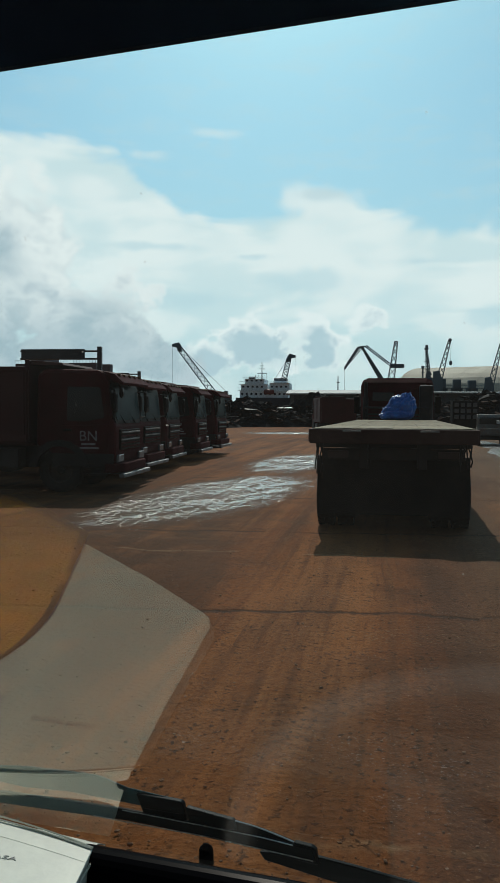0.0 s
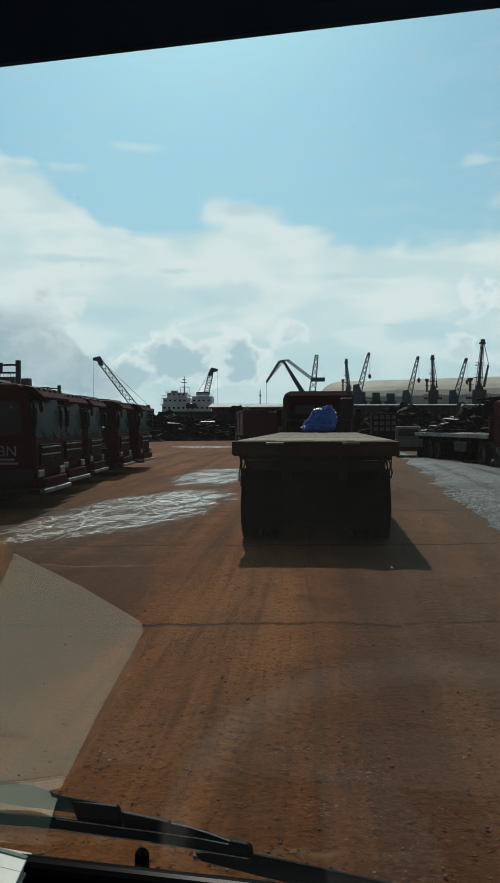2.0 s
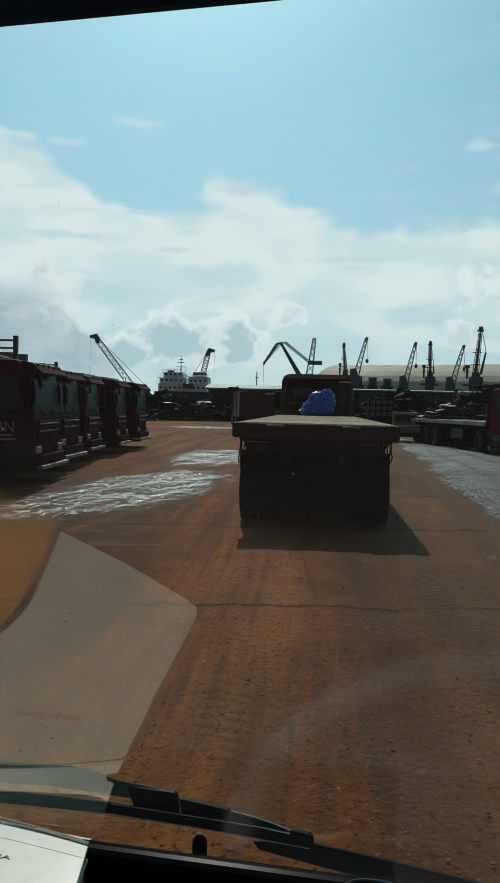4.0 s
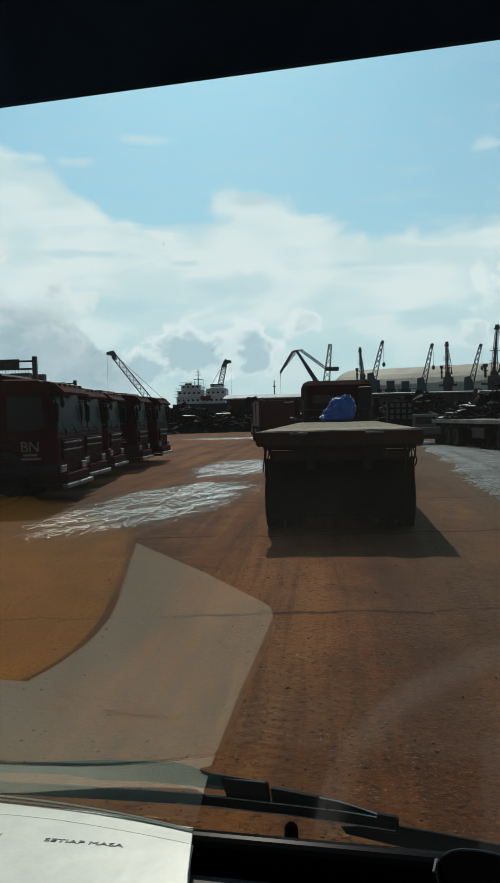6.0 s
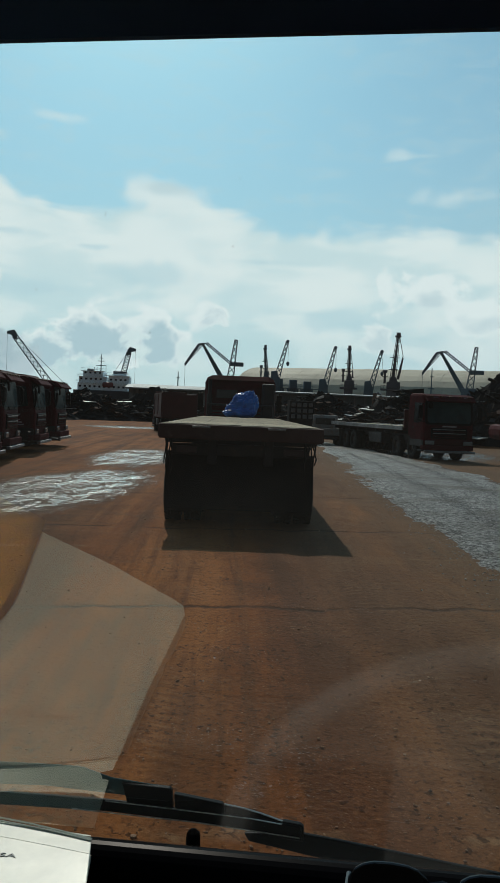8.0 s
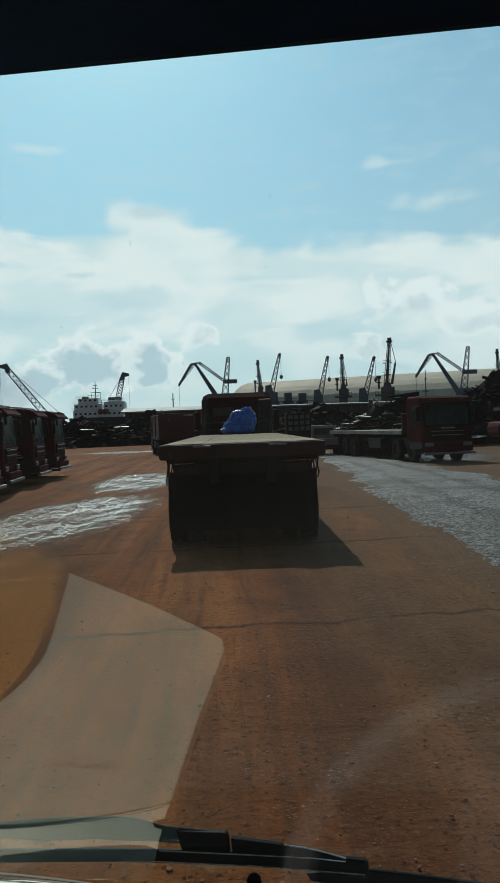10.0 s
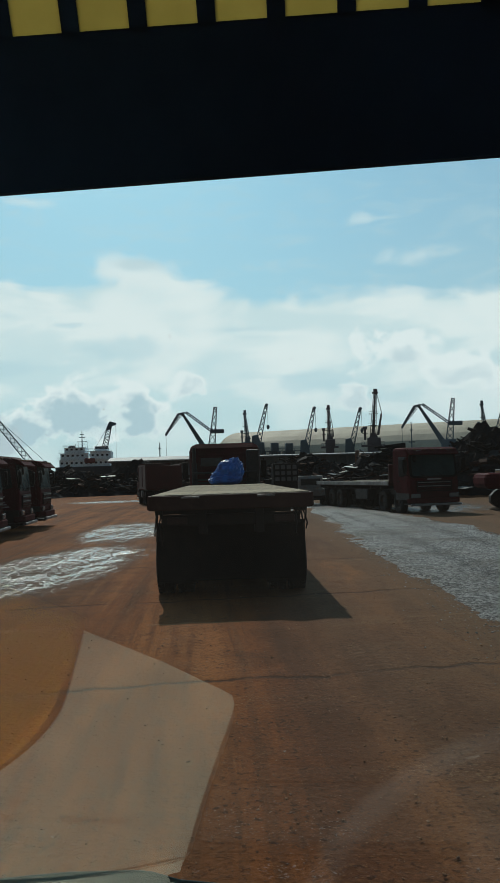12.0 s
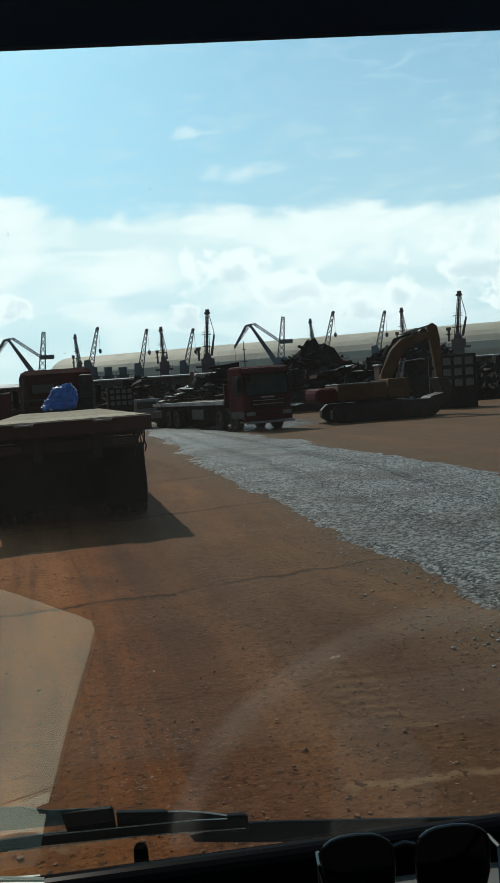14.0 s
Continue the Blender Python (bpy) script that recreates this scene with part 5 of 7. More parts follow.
def build_scrap_pieces():
    """Bent sheets, beams and broken plates lying over the heaps, joined by kind."""
    rng = random.Random(21)
    kinds = (("scrap_beams", M_SCRAP, 2600, "rusty beams and pipes strewn over the scrap heaps"),
             ("scrap_plates", M_SCRAPRUST, 1500, "rust-brown broken plates strewn over the scrap heaps"),
             ("scrap_sheets", M_SCRAPLIGHT, 700, "dull bent metal sheets lying on the scrap heaps"),
             ("zinc_sheets", M_ZINC, 110, "pale zinc sheets lying nearly flat on the scrap heaps"))
    corner = [(i, j, k) for i in (-1, 1) for j in (-1, 1) for k in (-1, 1)]
    quads = ((0, 1, 3, 2), (4, 6, 7, 5), (0, 4, 5, 1), (2, 3, 7, 6), (0, 2, 6, 4), (1, 5, 7, 3))
    for name, mat, count, label in kinds:
        verts, faces = [], []
        for _ in range(count):
            hx, hy, hrx, hry, hh = rng.choice(HEAPS)
            u, v = rng.uniform(-0.95, 0.95), rng.uniform(-0.98, 0.2)
            d = math.hypot(u, v)
            if d > 0.97:
                continue
            z = hh * (1 - d) ** 0.8 + rng.uniform(-0.1, 0.22)
            if name == "scrap_beams":
                half = (rng.uniform(0.3, 1.3), rng.uniform(0.03, 0.09), rng.uniform(0.03, 0.10))
            elif name == "scrap_plates":
                half = (rng.uniform(0.15, 0.6), rng.uniform(0.12, 0.45), rng.uniform(0.02, 0.12))
            else:
                half = (rng.uniform(0.2, 0.9), rng.uniform(0.10, 0.35), 0.015)
            tilt = 30
            if name == "zinc_sheets":
                half, tilt, z = (rng.uniform(0.6, 1.6), rng.uniform(0.35, 0.7), 0.02), 9, z + 0.25
            m = pose(hx + u * hrx, hy + v * hry, max(z, 0.1), rng.uniform(-tilt, tilt), rng.uniform(-tilt, tilt), rng.uniform(-70, 70))
            k = len(verts)
            bend = rng.uniform(-0.25, 0.25) * tilt / 30
            verts += [tuple(m @ Vector((i * half[0], j * half[1], q * half[2] + bend * half[0] * (i > 0) * (j > 0)))) for i, j, q in corner]
            faces += [[k + i for i in f] for f in quads]
        me = bpy.data.meshes.new(name)
        me.from_pydata(verts, [], faces)
        me.materials.append(mat)
        tagged(new(name, me), label, "scrap", kind="stuff")


build_scrap_pieces()


def build_earth_bank(cx, cy, rx, ry, h, seed):
    build_heap("earth_bank", "low bank of loose red earth along the wet ground", cx, cy, rx, ry, h, seed, M_EARTH, 0.35, 40, "earth bank", "earth banks")


build_earth_bank(22, 60, 13, 6.5, 0.75, 2.0)
build_earth_bank(27, 78, 15, 5, 1.2, 5.0)
build_earth_bank(44, 66, 14, 6, 1.0, 8.0)


def build_stack(x, y, cols, rows, rz):
    """Baled blocks stacked in a wall, with white ends."""
    st = thing("bale_stack", "stack of dark bales with pale square ends", "stack")
    w = 0.62
    bm = bm_new()
    box(bm, -w * cols / 2 - 0.1, w * cols / 2 + 0.1, 0.1, 1.4, 0, 0.62 * rows + 1.25, 0.05)
    part("frame", bm, M_SCRAP, st)
    for i in range(cols):
        for j in range(rows):
            bm = bm_new()
            box(bm, -0.22, 0.22, 0, 0.4, 0.05, 0.47, 0.03)
            o = part("bale", bm, M_WHITE, st)
            o.location = (w * (i - (cols - 1) / 2), -0.02 + 0.03 * ((i + j) % 2), 1.2 + 0.62 * j)
    st.matrix_basis = pose(x, y, 0, 0, 0, rz)


build_stack(11.6, 86, 4, 3, 4)
build_stack(24.8, 42.0, 4, 3, -28)


def build_excavator(x, y, rz, label, cab_paint):
    ex = thing("excavator", label, "excavator")
    for s in (-1, 1):
        bm = bm_new()
        prism(bm, [(-1.9, 0.25), (-1.6, 0.0), (1.6, 0.0), (1.9, 0.25), (1.9, 0.65), (1.6, 0.9), (-1.6, 0.9), (-1.9, 0.65)], min(s * 0.85, s * 1.35), max(s * 0.85, s * 1.35), "x", 0.04)
        part("track", bm, M_DARK, ex)
    bm = bm_new()
    tube(bm, (0, 0, 0.7), (0, 0, 1.05), 0.8, 20)
    part("turntable", bm, M_DARK, ex)
    for s in (-1, 1):
        for k in range(5):
            bm = bm_new()
            tube(bm, (s * 1.36, -1.3 + 0.65 * k, 0.32), (s * 1.40, -1.3 + 0.65 * k, 0.32), 0.17, 12)
            part("track_roller", bm, M_BEAM, ex)
    bm = bm_new()
    box(bm, -1.30, 1.30, -2.3, 1.0, 1.05, 1.5, 0.08)
    box(bm, -1.30, 1.30, -2.4, -0.9, 1.5, 2.35, 0.18)
    box(bm, 0.25, 1.28, -0.9, 0.6, 1.5, 2.1, 0.1)
    part("body", bm, M_YELLOW, ex)
    bm = bm_new()
    tube(bm, (0.7, -1.6, 2.3), (0.7, -1.6, 2.75), 0.07, 10)
    part("exhaust", bm, M_DARK, ex)
    bm = bm_new()
    for xx in (-1.1, 1.1):
        pipe(bm, [(xx, -2.2, 2.35), (xx, -2.2, 2.75), (xx, -1.0, 2.75), (xx, -1.0, 2.35)], 0.022, 6)
    part("hand_rail", bm, M_DARK, ex)
    bm = bm_new()
    prism(bm, [(-0.75, 1.5), (-0.75, 3.0), (0.55, 3.0), (0.95, 2.4), (0.95, 1.5)], -1.28, -0.30, "x", 0.06)
    cab = part("cab", bm, cab_paint, ex)
    for xx in (-1.29, -0.30):
        bm = bm_new()
        prism(bm, [(-0.6, 2.0), (-0.6, 2.85), (0.45, 2.85), (0.75, 2.35), (0.75, 2.0)], xx - 0.005, xx + 0.015, "x")
        part("window", bm, M_AUTOGLASS, cab)
    bm = bm_new()
    prism(bm, [(0.65, 1.35), (0.72, 1.80), (1.75, 3.05), (2.35, 3.45), (3.0, 3.52), (4.55, 3.30), (4.60, 3.05), (3.05, 3.12), (2.55, 3.02), (2.15, 2.70), (1.25, 1.40)], -0.10, 0.24, "x", 0.04)
    boom = part("boom", bm, M_YELLOW, ex)
    for dx in (-0.14, 0.28):
        bm = bm_new()
        tube(bm, (dx, 1.25, 1.25), (dx, 1.75, 1.95), 0.10, 10)
        tube(bm, (dx, 1.75, 1.95), (dx, 2.2, 2.6), 0.055, 10)
        part("cylinder", bm, M_STEEL, boom)
    bm = bm_new()
    tube(bm, (0.07, 2.6, 3.62), (0.07, 3.7, 3.72), 0.085, 10)
    tube(bm, (0.07, 3.7, 3.72), (0.07, 4.5, 3.62), 0.05, 10)
    part("cylinder", bm, M_STEEL, boom)
    bm = bm_new()
    prism(bm, [(4.30, 3.70), (4.62, 3.68), (4.82, 3.1), (4.88, 1.1), (4.62, 1.0), (4.36, 3.0)], -0.06, 0.20, "x", 0.03)
    part("stick", bm, M_YELLOW, ex)
    bm = bm_new()
    prism(bm, [(4.45, 1.25), (5.0, 1.25), (5.2, 0.7), (4.9, 0.15), (4.4, 0.02), (3.9, 0.3), (4.1, 0.48), (4.7, 0.55)], -0.5, 0.64, "x", 0.03)
    part("bucket", bm, M_DARK, ex)
    ex.matrix_basis = pose(x, y, -0.01, 0, 0, rz)


build_excavator(16.6, 68, 152, "worn orange tracked excavator with a teal cab on red earth", M_TEAL)


def build_low_excavator(x, y, rz, paint, size):
    """A long, low tracked excavator; it looks along +y, its boom folded up in front of the cab."""
    ex = thing("excavator", "dirty yellow tracked excavator with a raised boom beside the scrap", "excavator")
    for s in (-1, 1):
        bm = bm_new()
        prism(bm, [(-2.3, 0.22), (-2.0, 0.0), (2.0, 0.0), (2.3, 0.22), (2.3, 0.52), (2.0, 0.78), (-2.0, 0.78), (-2.3, 0.52)], min(s * 0.85, s * 1.40), max(s * 0.85, s * 1.40), "x", 0.04)
        track = part("track", bm, M_DARK, ex)
        for k in range(6):
            bm = bm_new()
            tube(bm, (s * 1.39, -1.6 + 0.64 * k, 0.28), (s * 1.44, -1.6 + 0.64 * k, 0.28), 0.16, 12)
            part("track_roller", bm, M_BEAM, track)
    bm = bm_new()
    tube(bm, (0, 0, 0.6), (0, 0, 0.95), 0.85, 20)
    part("turntable", bm, M_DARK, ex)
    bm = bm_new()
    box(bm, -1.36, 1.36, -2.0, 0.10, 0.92, 1.58, 0.07)
    body = part("body", bm, paint, ex)
    bm = bm_new()
    box(bm, -1.38, 1.38, -2.95, -2.0, 0.86, 1.50, 0.20)
    part("counterweight", bm, M_RED, body, "dull red counterweight")
    for yy in (-1.35, -0.65):
        bm = bm_new()
        for xx in (-1.37, 1.37):
            box(bm, xx - 0.012, xx + 0.012, yy - 0.30, yy + 0.30, 1.02, 1.48, 0.008)
        part("engine_cover", bm, paint, body)
    bm = bm_new()
    box(bm, -1.30, 1.30, -2.0, 0.08, 1.585, 1.63, 0.01)
    part("top_edge", bm, M_STEEL, body, "pale worn top plate")
    bm = bm_new()
    tube(bm, (0.7, -1.5, 1.6), (0.7, -1.5, 1.95), 0.07, 10)
    part("exhaust", bm, M_DARK, body)
    bm = bm_new()
    box(bm, -0.20, 1.34, 0.16, 1.05, 0.92, 1.72, 0.06)
    part("tool_box", bm, paint, body)
    bm = bm_new()
    prism(bm, [(0.30, 0.95), (0.30, 2.30), (1.20, 2.30), (1.62, 1.75), (1.62, 0.95)], -1.34, -0.36, "x", 0.06)
    cab = part("cab", bm, M_BEAM, ex)
    for xx in (-1.35, -0.36):
        bm = bm_new()
        prism(bm, [(0.40, 1.45), (0.40, 2.18), (1.12, 2.18), (1.45, 1.72), (1.45, 1.45)], xx - 0.006, xx + 0.016, "x")
        part("window", bm, M_AUTOGLASS, cab)
    bm = bm_new()
    box(bm, -1.36, -0.34, 0.25, 1.25, 2.30, 2.38, 0.03)
    part("cab_roof", bm, M_STEEL, cab)
    bm = bm_new()
    prism(bm, [(0.12, 1.30), (0.22, 2.05), (0.72, 2.95), (1.18, 3.38), (1.70, 3.52), (2.55, 3.66), (2.62, 3.42), (1.78, 3.14), (1.42, 2.94), (1.12, 2.60), (0.62, 1.70), (0.55, 1.30)], -0.14, 0.26, "x", 0.04)
    boom = part("boom", bm, paint, ex)
    for dx in (-0.20, 0.32):
        bm = bm_new()
        tube(bm, (dx, 0.95, 1.35), (dx, 1.10, 1.95), 0.09, 10)
        tube(bm, (dx, 1.10, 1.95), (dx, 1.25, 2.55), 0.05, 10)
        part("cylinder", bm, M_STEEL, boom)
    bm = bm_new()
    pipe(bm, [(0.06, 0.16, 1.95), (0.06, 0.66, 3.02), (0.06, 1.12, 3.47), (0.06, 1.66, 3.60)], 0.03, 6)
    part("hose", bm, M_BLACKP, boom)
    bm = bm_new()
    tube(bm, (0.06, 1.30, 3.60), (0.06, 1.95, 3.76), 0.08, 10)
    tube(bm, (0.06, 1.95, 3.76), (0.06, 2.62, 3.92), 0.045, 10)
    part("cylinder", bm, M_STEEL, boom)
    bm = bm_new()
    prism(bm, [(2.38, 3.88), (2.62, 4.00), (2.82, 3.86), (2.92, 3.30), (2.94, 1.50), (2.72, 1.44), (2.48, 3.20)], -0.08, 0.20, "x", 0.03)
    part("stick", bm, paint, ex)
    bm = bm_new()
    prism(bm, [(2.55, 1.62), (3.02, 1.62), (3.20, 1.1), (2.95, 0.55), (2.50, 0.40), (2.05, 0.66), (2.22, 0.84), (2.76, 0.95)], -0.55, 0.67, "x", 0.03)
    part("bucket", bm, M_DARK, ex)
    ex.matrix_basis = pose(x, y, -0.01, 0, 0, rz) @ Matrix.Scale(size, 4)


build_low_excavator(17.8, 37.5, -100, M_YELLOWDIRT, 1.15)


def build_loader(x, y, rz):
    lo = thing("wheel_loader", "dark wheel loader standing beside the parked dump trucks", "wheel loader")
    bm = bm_new()
    box(bm, -1.1, 1.1, -2.9, -0.2, 0.85, 2.1, 0.12)
    box(bm, -0.7, 0.7, -0.2, 1.6, 0.8, 1.5, 0.1)
    part("body", bm, M_MAROON, lo)
    bm = bm_new()
    prism(bm, [(-1.2, 2.1), (-1.15, 3.25), (0.25, 3.25), (0.5, 2.1)], -0.8, 0.8, "x", 0.06)
    part("cab", bm, M_AUTOGLASS, lo)
    bm = bm_new()
    box(bm, -0.9, 0.9, -1.3, 0.4, 3.22, 3.34, 0.04)
    part("roof", bm, M_DARK, lo)
    for yy in (-2.0, 1.3):
        for s in (-1, 1):
            add_wheel(lo, s * 1.1, yy, 0.78, 0.55, s < 0)
    bm = bm_new()
    for s in (-0.6, 0.6):
        prism(bm, [(0.4, 1.6), (0.6, 1.9), (2.7, 0.9), (2.6, 0.6)], s - 0.08, s + 0.08, "x", 0.02)
    part("lift_arm", bm, M_MAROON, lo)
    bm = bm_new()
    prism(bm, [(2.6, 0.0), (4.0, 0.0), (3.9, 0.08), (3.0, 0.2), (2.85, 0.7), (3.1, 1.3), (3.0, 1.35), (2.6, 0.7)], -1.4, 1.4, "x", 0.02)
    part("bucket", bm, M_SCRAP, lo)
    lo.matrix_basis = pose(x, y, -0.01, 0, 0, rz)


build_loader(-10.6, 42.5, -82)

# ---- the quay: sheds, hall, ship and cranes ----
def build_shed(name, label, x0, x1, y, depth, z0, z1, cols):
    shed = thing(name, label, "shed", "quay sheds")
    bm = bm_new()
    box(bm, x0, x1, y + 0.6, y + depth, 0, z0, 0.05)
    part("wall", bm, M_SHED, shed)
    bm = bm_new()
    prism(bm, [(y - 1.5, z0), (y - 1.5, z0 + 0.35), (y + depth * 0.5, z1), (y + depth + 1, z0 + 0.35), (y + depth + 1, z0)], x0 - 1, x1 + 1, "x")
    part("roof", bm, M_ROOF, shed, "pale metal roof")
    for k in range(cols):
        bm = bm_new()
        xx = x0 + (x1 - x0) * (k + 0.5) / cols
        box(bm, -0.35, 0.35, y - 0.3, y + 0.5, 0, z0)
        part("column", bm, M_COLUMN, shed).location = (xx, 0, 0)


build_shed("quay_shed", "long low dark quay shed with a pale roof edge", -18.5, 4, 236, 22, 6.8, 8.4, 14)
build_shed("quay_shed", "long dark quay shed with pale columns", 12, 120, 244, 18, 7.4, 8.2, 34)
build_shed("quay_shed", "dark quay shed behind the scrap heaps", 124, 215, 236, 18, 7.2, 8.0, 28)
build_shed("quay_shed", "distant low shed with a pale roof", -150, -52, 250, 24, 6.4, 8.6, 22)


def build_hall():
    """A long barrel-roofed storage hall behind the cranes."""
    hall = thing("storage_hall", "huge cream barrel-roofed storage hall behind the cranes", "storage hall")
    axis_m = Matrix.Translation((18, 400, 0)) @ Matrix.Rotation(radians(-30), 4, "Z")
    rx, rz, ln, n = 34.0, 22.5, 260.0, 18
    outline = [(rx * math.cos(a) + rx, 2 + rz * max(0.0, math.sin(a)) ** 0.75) for a in np.linspace(0, math.pi, n + 1)]
    bm = bm_new()
    prism(bm, outline, 0, ln, "x")
    bmesh.ops.transform(bm, matrix=axis_m, verts=bm.verts)
    part("roof", bm, M_DOME, hall)
    for k in range(27):
        bm = bm_new()
        s = [(rx + (rx + 0.07) * math.cos(a), 2 + (rz + 0.07) * max(0.0, math.sin(a)) ** 0.75) for a in np.linspace(0, math.pi, n + 1)]
        t = [(rx + (rx - 0.5) * math.cos(a), 2 + (rz - 0.5) * max(0.0, math.sin(a)) ** 0.75) for a in np.linspace(math.pi, 0, n + 1)]
        prism(bm, s + t, 10 * k - 0.12, 10 * k + 0.12, "x")
        bmesh.ops.transform(bm, matrix=axis_m, verts=bm.verts)
        part("rib", bm, M_DOME, hall)
    bm = bm_new()
    box(bm, -0.5, ln + 0.5, -0.5, 2 * rx + 0.5, 0, 2.0)
    bmesh.ops.transform(bm, matrix=axis_m, verts=bm.verts)
    part("base", bm, M_CONC, hall)


build_hall()


def build_silos(x, y):
    for k in range(3):
        s = thing("hopper", "dark loading hopper with a square head on the quay", "hopper", "loading hoppers on the quay")
        bm = bm_new()
        box(bm, -1.3, 1.3, -1.3, 1.3, 10.2, 13.4 - 0.3 * k, 0.1)
        part("head", bm, M_CRANE, s)
        bm = bm_new()
        for a in (-1.6, 1.6):
            for b in (-1.6, 1.6):
                box(bm, a - 0.2, a + 0.2, b - 0.2, b + 0.2, 0, 10.2)
        tube(bm, (0, 0, 6), (0, 0, 10.2), 0.8, 12, 1.6)
        part("legs", bm, M_CRANE, s)
        s.matrix_basis = pose(x + 5.0 * k, y, 0)
    walkway = thing("walkway", "dark steel walkway between the hoppers", "walkway")
    bm = bm_new()
    box(bm, x - 3, x + 16, y - 2.2, y - 1.8, 10.0, 10.2)
    part("floor", bm, M_CRANE, walkway)
    bm = bm_new()
    tube(bm, (x - 3, y - 2.2, 11.0), (x + 16, y - 2.2, 11.0), 0.06, 6)
    for k in range(10):
        tube(bm, (x - 3 + 2.1 * k, y - 2.2, 10.1), (x - 3 + 2.1 * k, y - 2.2, 11.0), 0.05, 6)
        tube(bm, (x - 3 + 2.1 * k, y - 2.0, 0), (x - 3 + 2.1 * k, y - 2.0, 10.1), 0.10, 6)
    part("railing", bm, M_CRANE, walkway)


build_silos(29.5, 285)


def lattice(bm, a, b, w0, w1, bays, r, side=(0, 1, 0)):
    """A four-chord lattice girder from a to b, w0 wide at a and w1 at b."""
    a, b = Vector(a), Vector(b)
    d = (b - a).normalized()
    s = Vector(side)
    t = d.cross(s).normalized()
    rings = []
    for k in range(bays + 1):
        f = k / bays
        w = (w0 * (1 - f) + w1 * f) / 2
        c = a.lerp(b, f)
        rings.append([c + s * w * p + t * w * q for p, q in ((1, 1), (1, -1), (-1, -1), (-1, 1))])
    for p, q in zip(rings, rings[1:]):
        for i in range(4):
            tube(bm, p[i], q[i], r, 5)
            tube(bm, p[i], q[(i + 1) % 4], r * 0.7, 4)
    for p in (rings[0], rings[-1]):
        for i in range(4):
            tube(bm, p[i], p[(i + 1) % 4], r, 5)


def portal(crane, w, z, mat, legs=True):
    for a in (-w, w):
        for b in (-w, w):
            bm = bm_new()
            tube(bm, (a, b, 0), (a * 0.75, b * 0.75, z), 0.55, 8, 0.45)
            part("leg", bm, mat, crane)
    bm = bm_new()
    box(bm, -w, w, -w, w, z - 0.9, z, 0.1)
    part("platform", bm, mat, crane)


def crane_thing(label, x, y, group="harbour cranes"):
    c = thing("harbour_crane", label, "crane", group)
    c.matrix_basis = pose(x, y, 0, 0, 0, -math.degrees(math.atan2(x, y)))
    return c


def build_crawler_boom(x, y, foot, tip, label, deck):
    """A lattice boom with a bent head, on a slewing body."""
    c = crane_thing(label, x, y)
    bm = bm_new()
    lattice(bm, foot, tip, 2.1, 1.6, 11, 0.17)
    boom = part("boom", bm, M_CRANE, c)
    s = 1 if tip[0] > foot[0] else -1
    bm = bm_new()
    prism(bm, [(tip[0] - s * 0.9, tip[1 + 1] - 1.2), (tip[0] + s * 0.7, tip[2] - 0.9), (tip[0] + s * 0.9, tip[2] + 0.3), (tip[0] + s * 2.6, tip[2] + 0.7), (tip[0] + s * 2.5, tip[2] + 1.5), (tip[0] + s * 0.2, tip[2] + 2.1), (tip[0] - s * 0.6, tip[2] + 1.0)], -0.7, 0.7, "y")
    part("boom_head", bm, M_CRANE, boom)
    bm = bm_new()
    back = (foot[0] - s * 4.5, 0, foot[2] + 0.8)
    for dy in (-0.5, 0.5):
        tube(bm, (tip[0] - s * 0.3, dy, tip[2] + 0.6), (back[0], dy, back[2]), 0.05, 4)
    tube(bm, (tip[0] + s * 2.4, 0, tip[2] + 0.8), (tip[0] + s * 2.4, 0, max(foot[2] - 2, 3)), 0.035, 4)
    part("cable", bm, M_CRANE, c)
    bm = bm_new()
    box(bm, min(foot[0] + s * 1.2, foot[0] - s * 5.5), max(foot[0] + s * 1.2, foot[0] - s * 5.5), -1.8, 1.8, foot[2] - 2.2, foot[2] + 0.6, 0.15)
    box(bm, foot[0] - s * 3.5 - 0.7, foot[0] - s * 3.5 + 0.7, -0.8, 0.8, foot[2] + 0.6, foot[2] + 1.9, 0.1)
    part("house", bm, M_CRANE, c)
    bm = bm_new()
    box(bm, foot[0] - 4.0, foot[0] + 4.0, -2.5, 2.5, 0, foot[2] - 2.2, 0.2)
    part("undercarriage", bm, deck, c)


build_crawler_boom(-50.0, 280, (2.4, 0, 7.0), (-10.2, 0, 23.4), "tall lattice-boom crane leaning over the quay", M_CRANE)
build_crawler_boom(-27.8, 312, (0.2, 0, 10.2), (2.9, 0, 21.8), "short lattice crane standing behind the ship", M_CRANE)


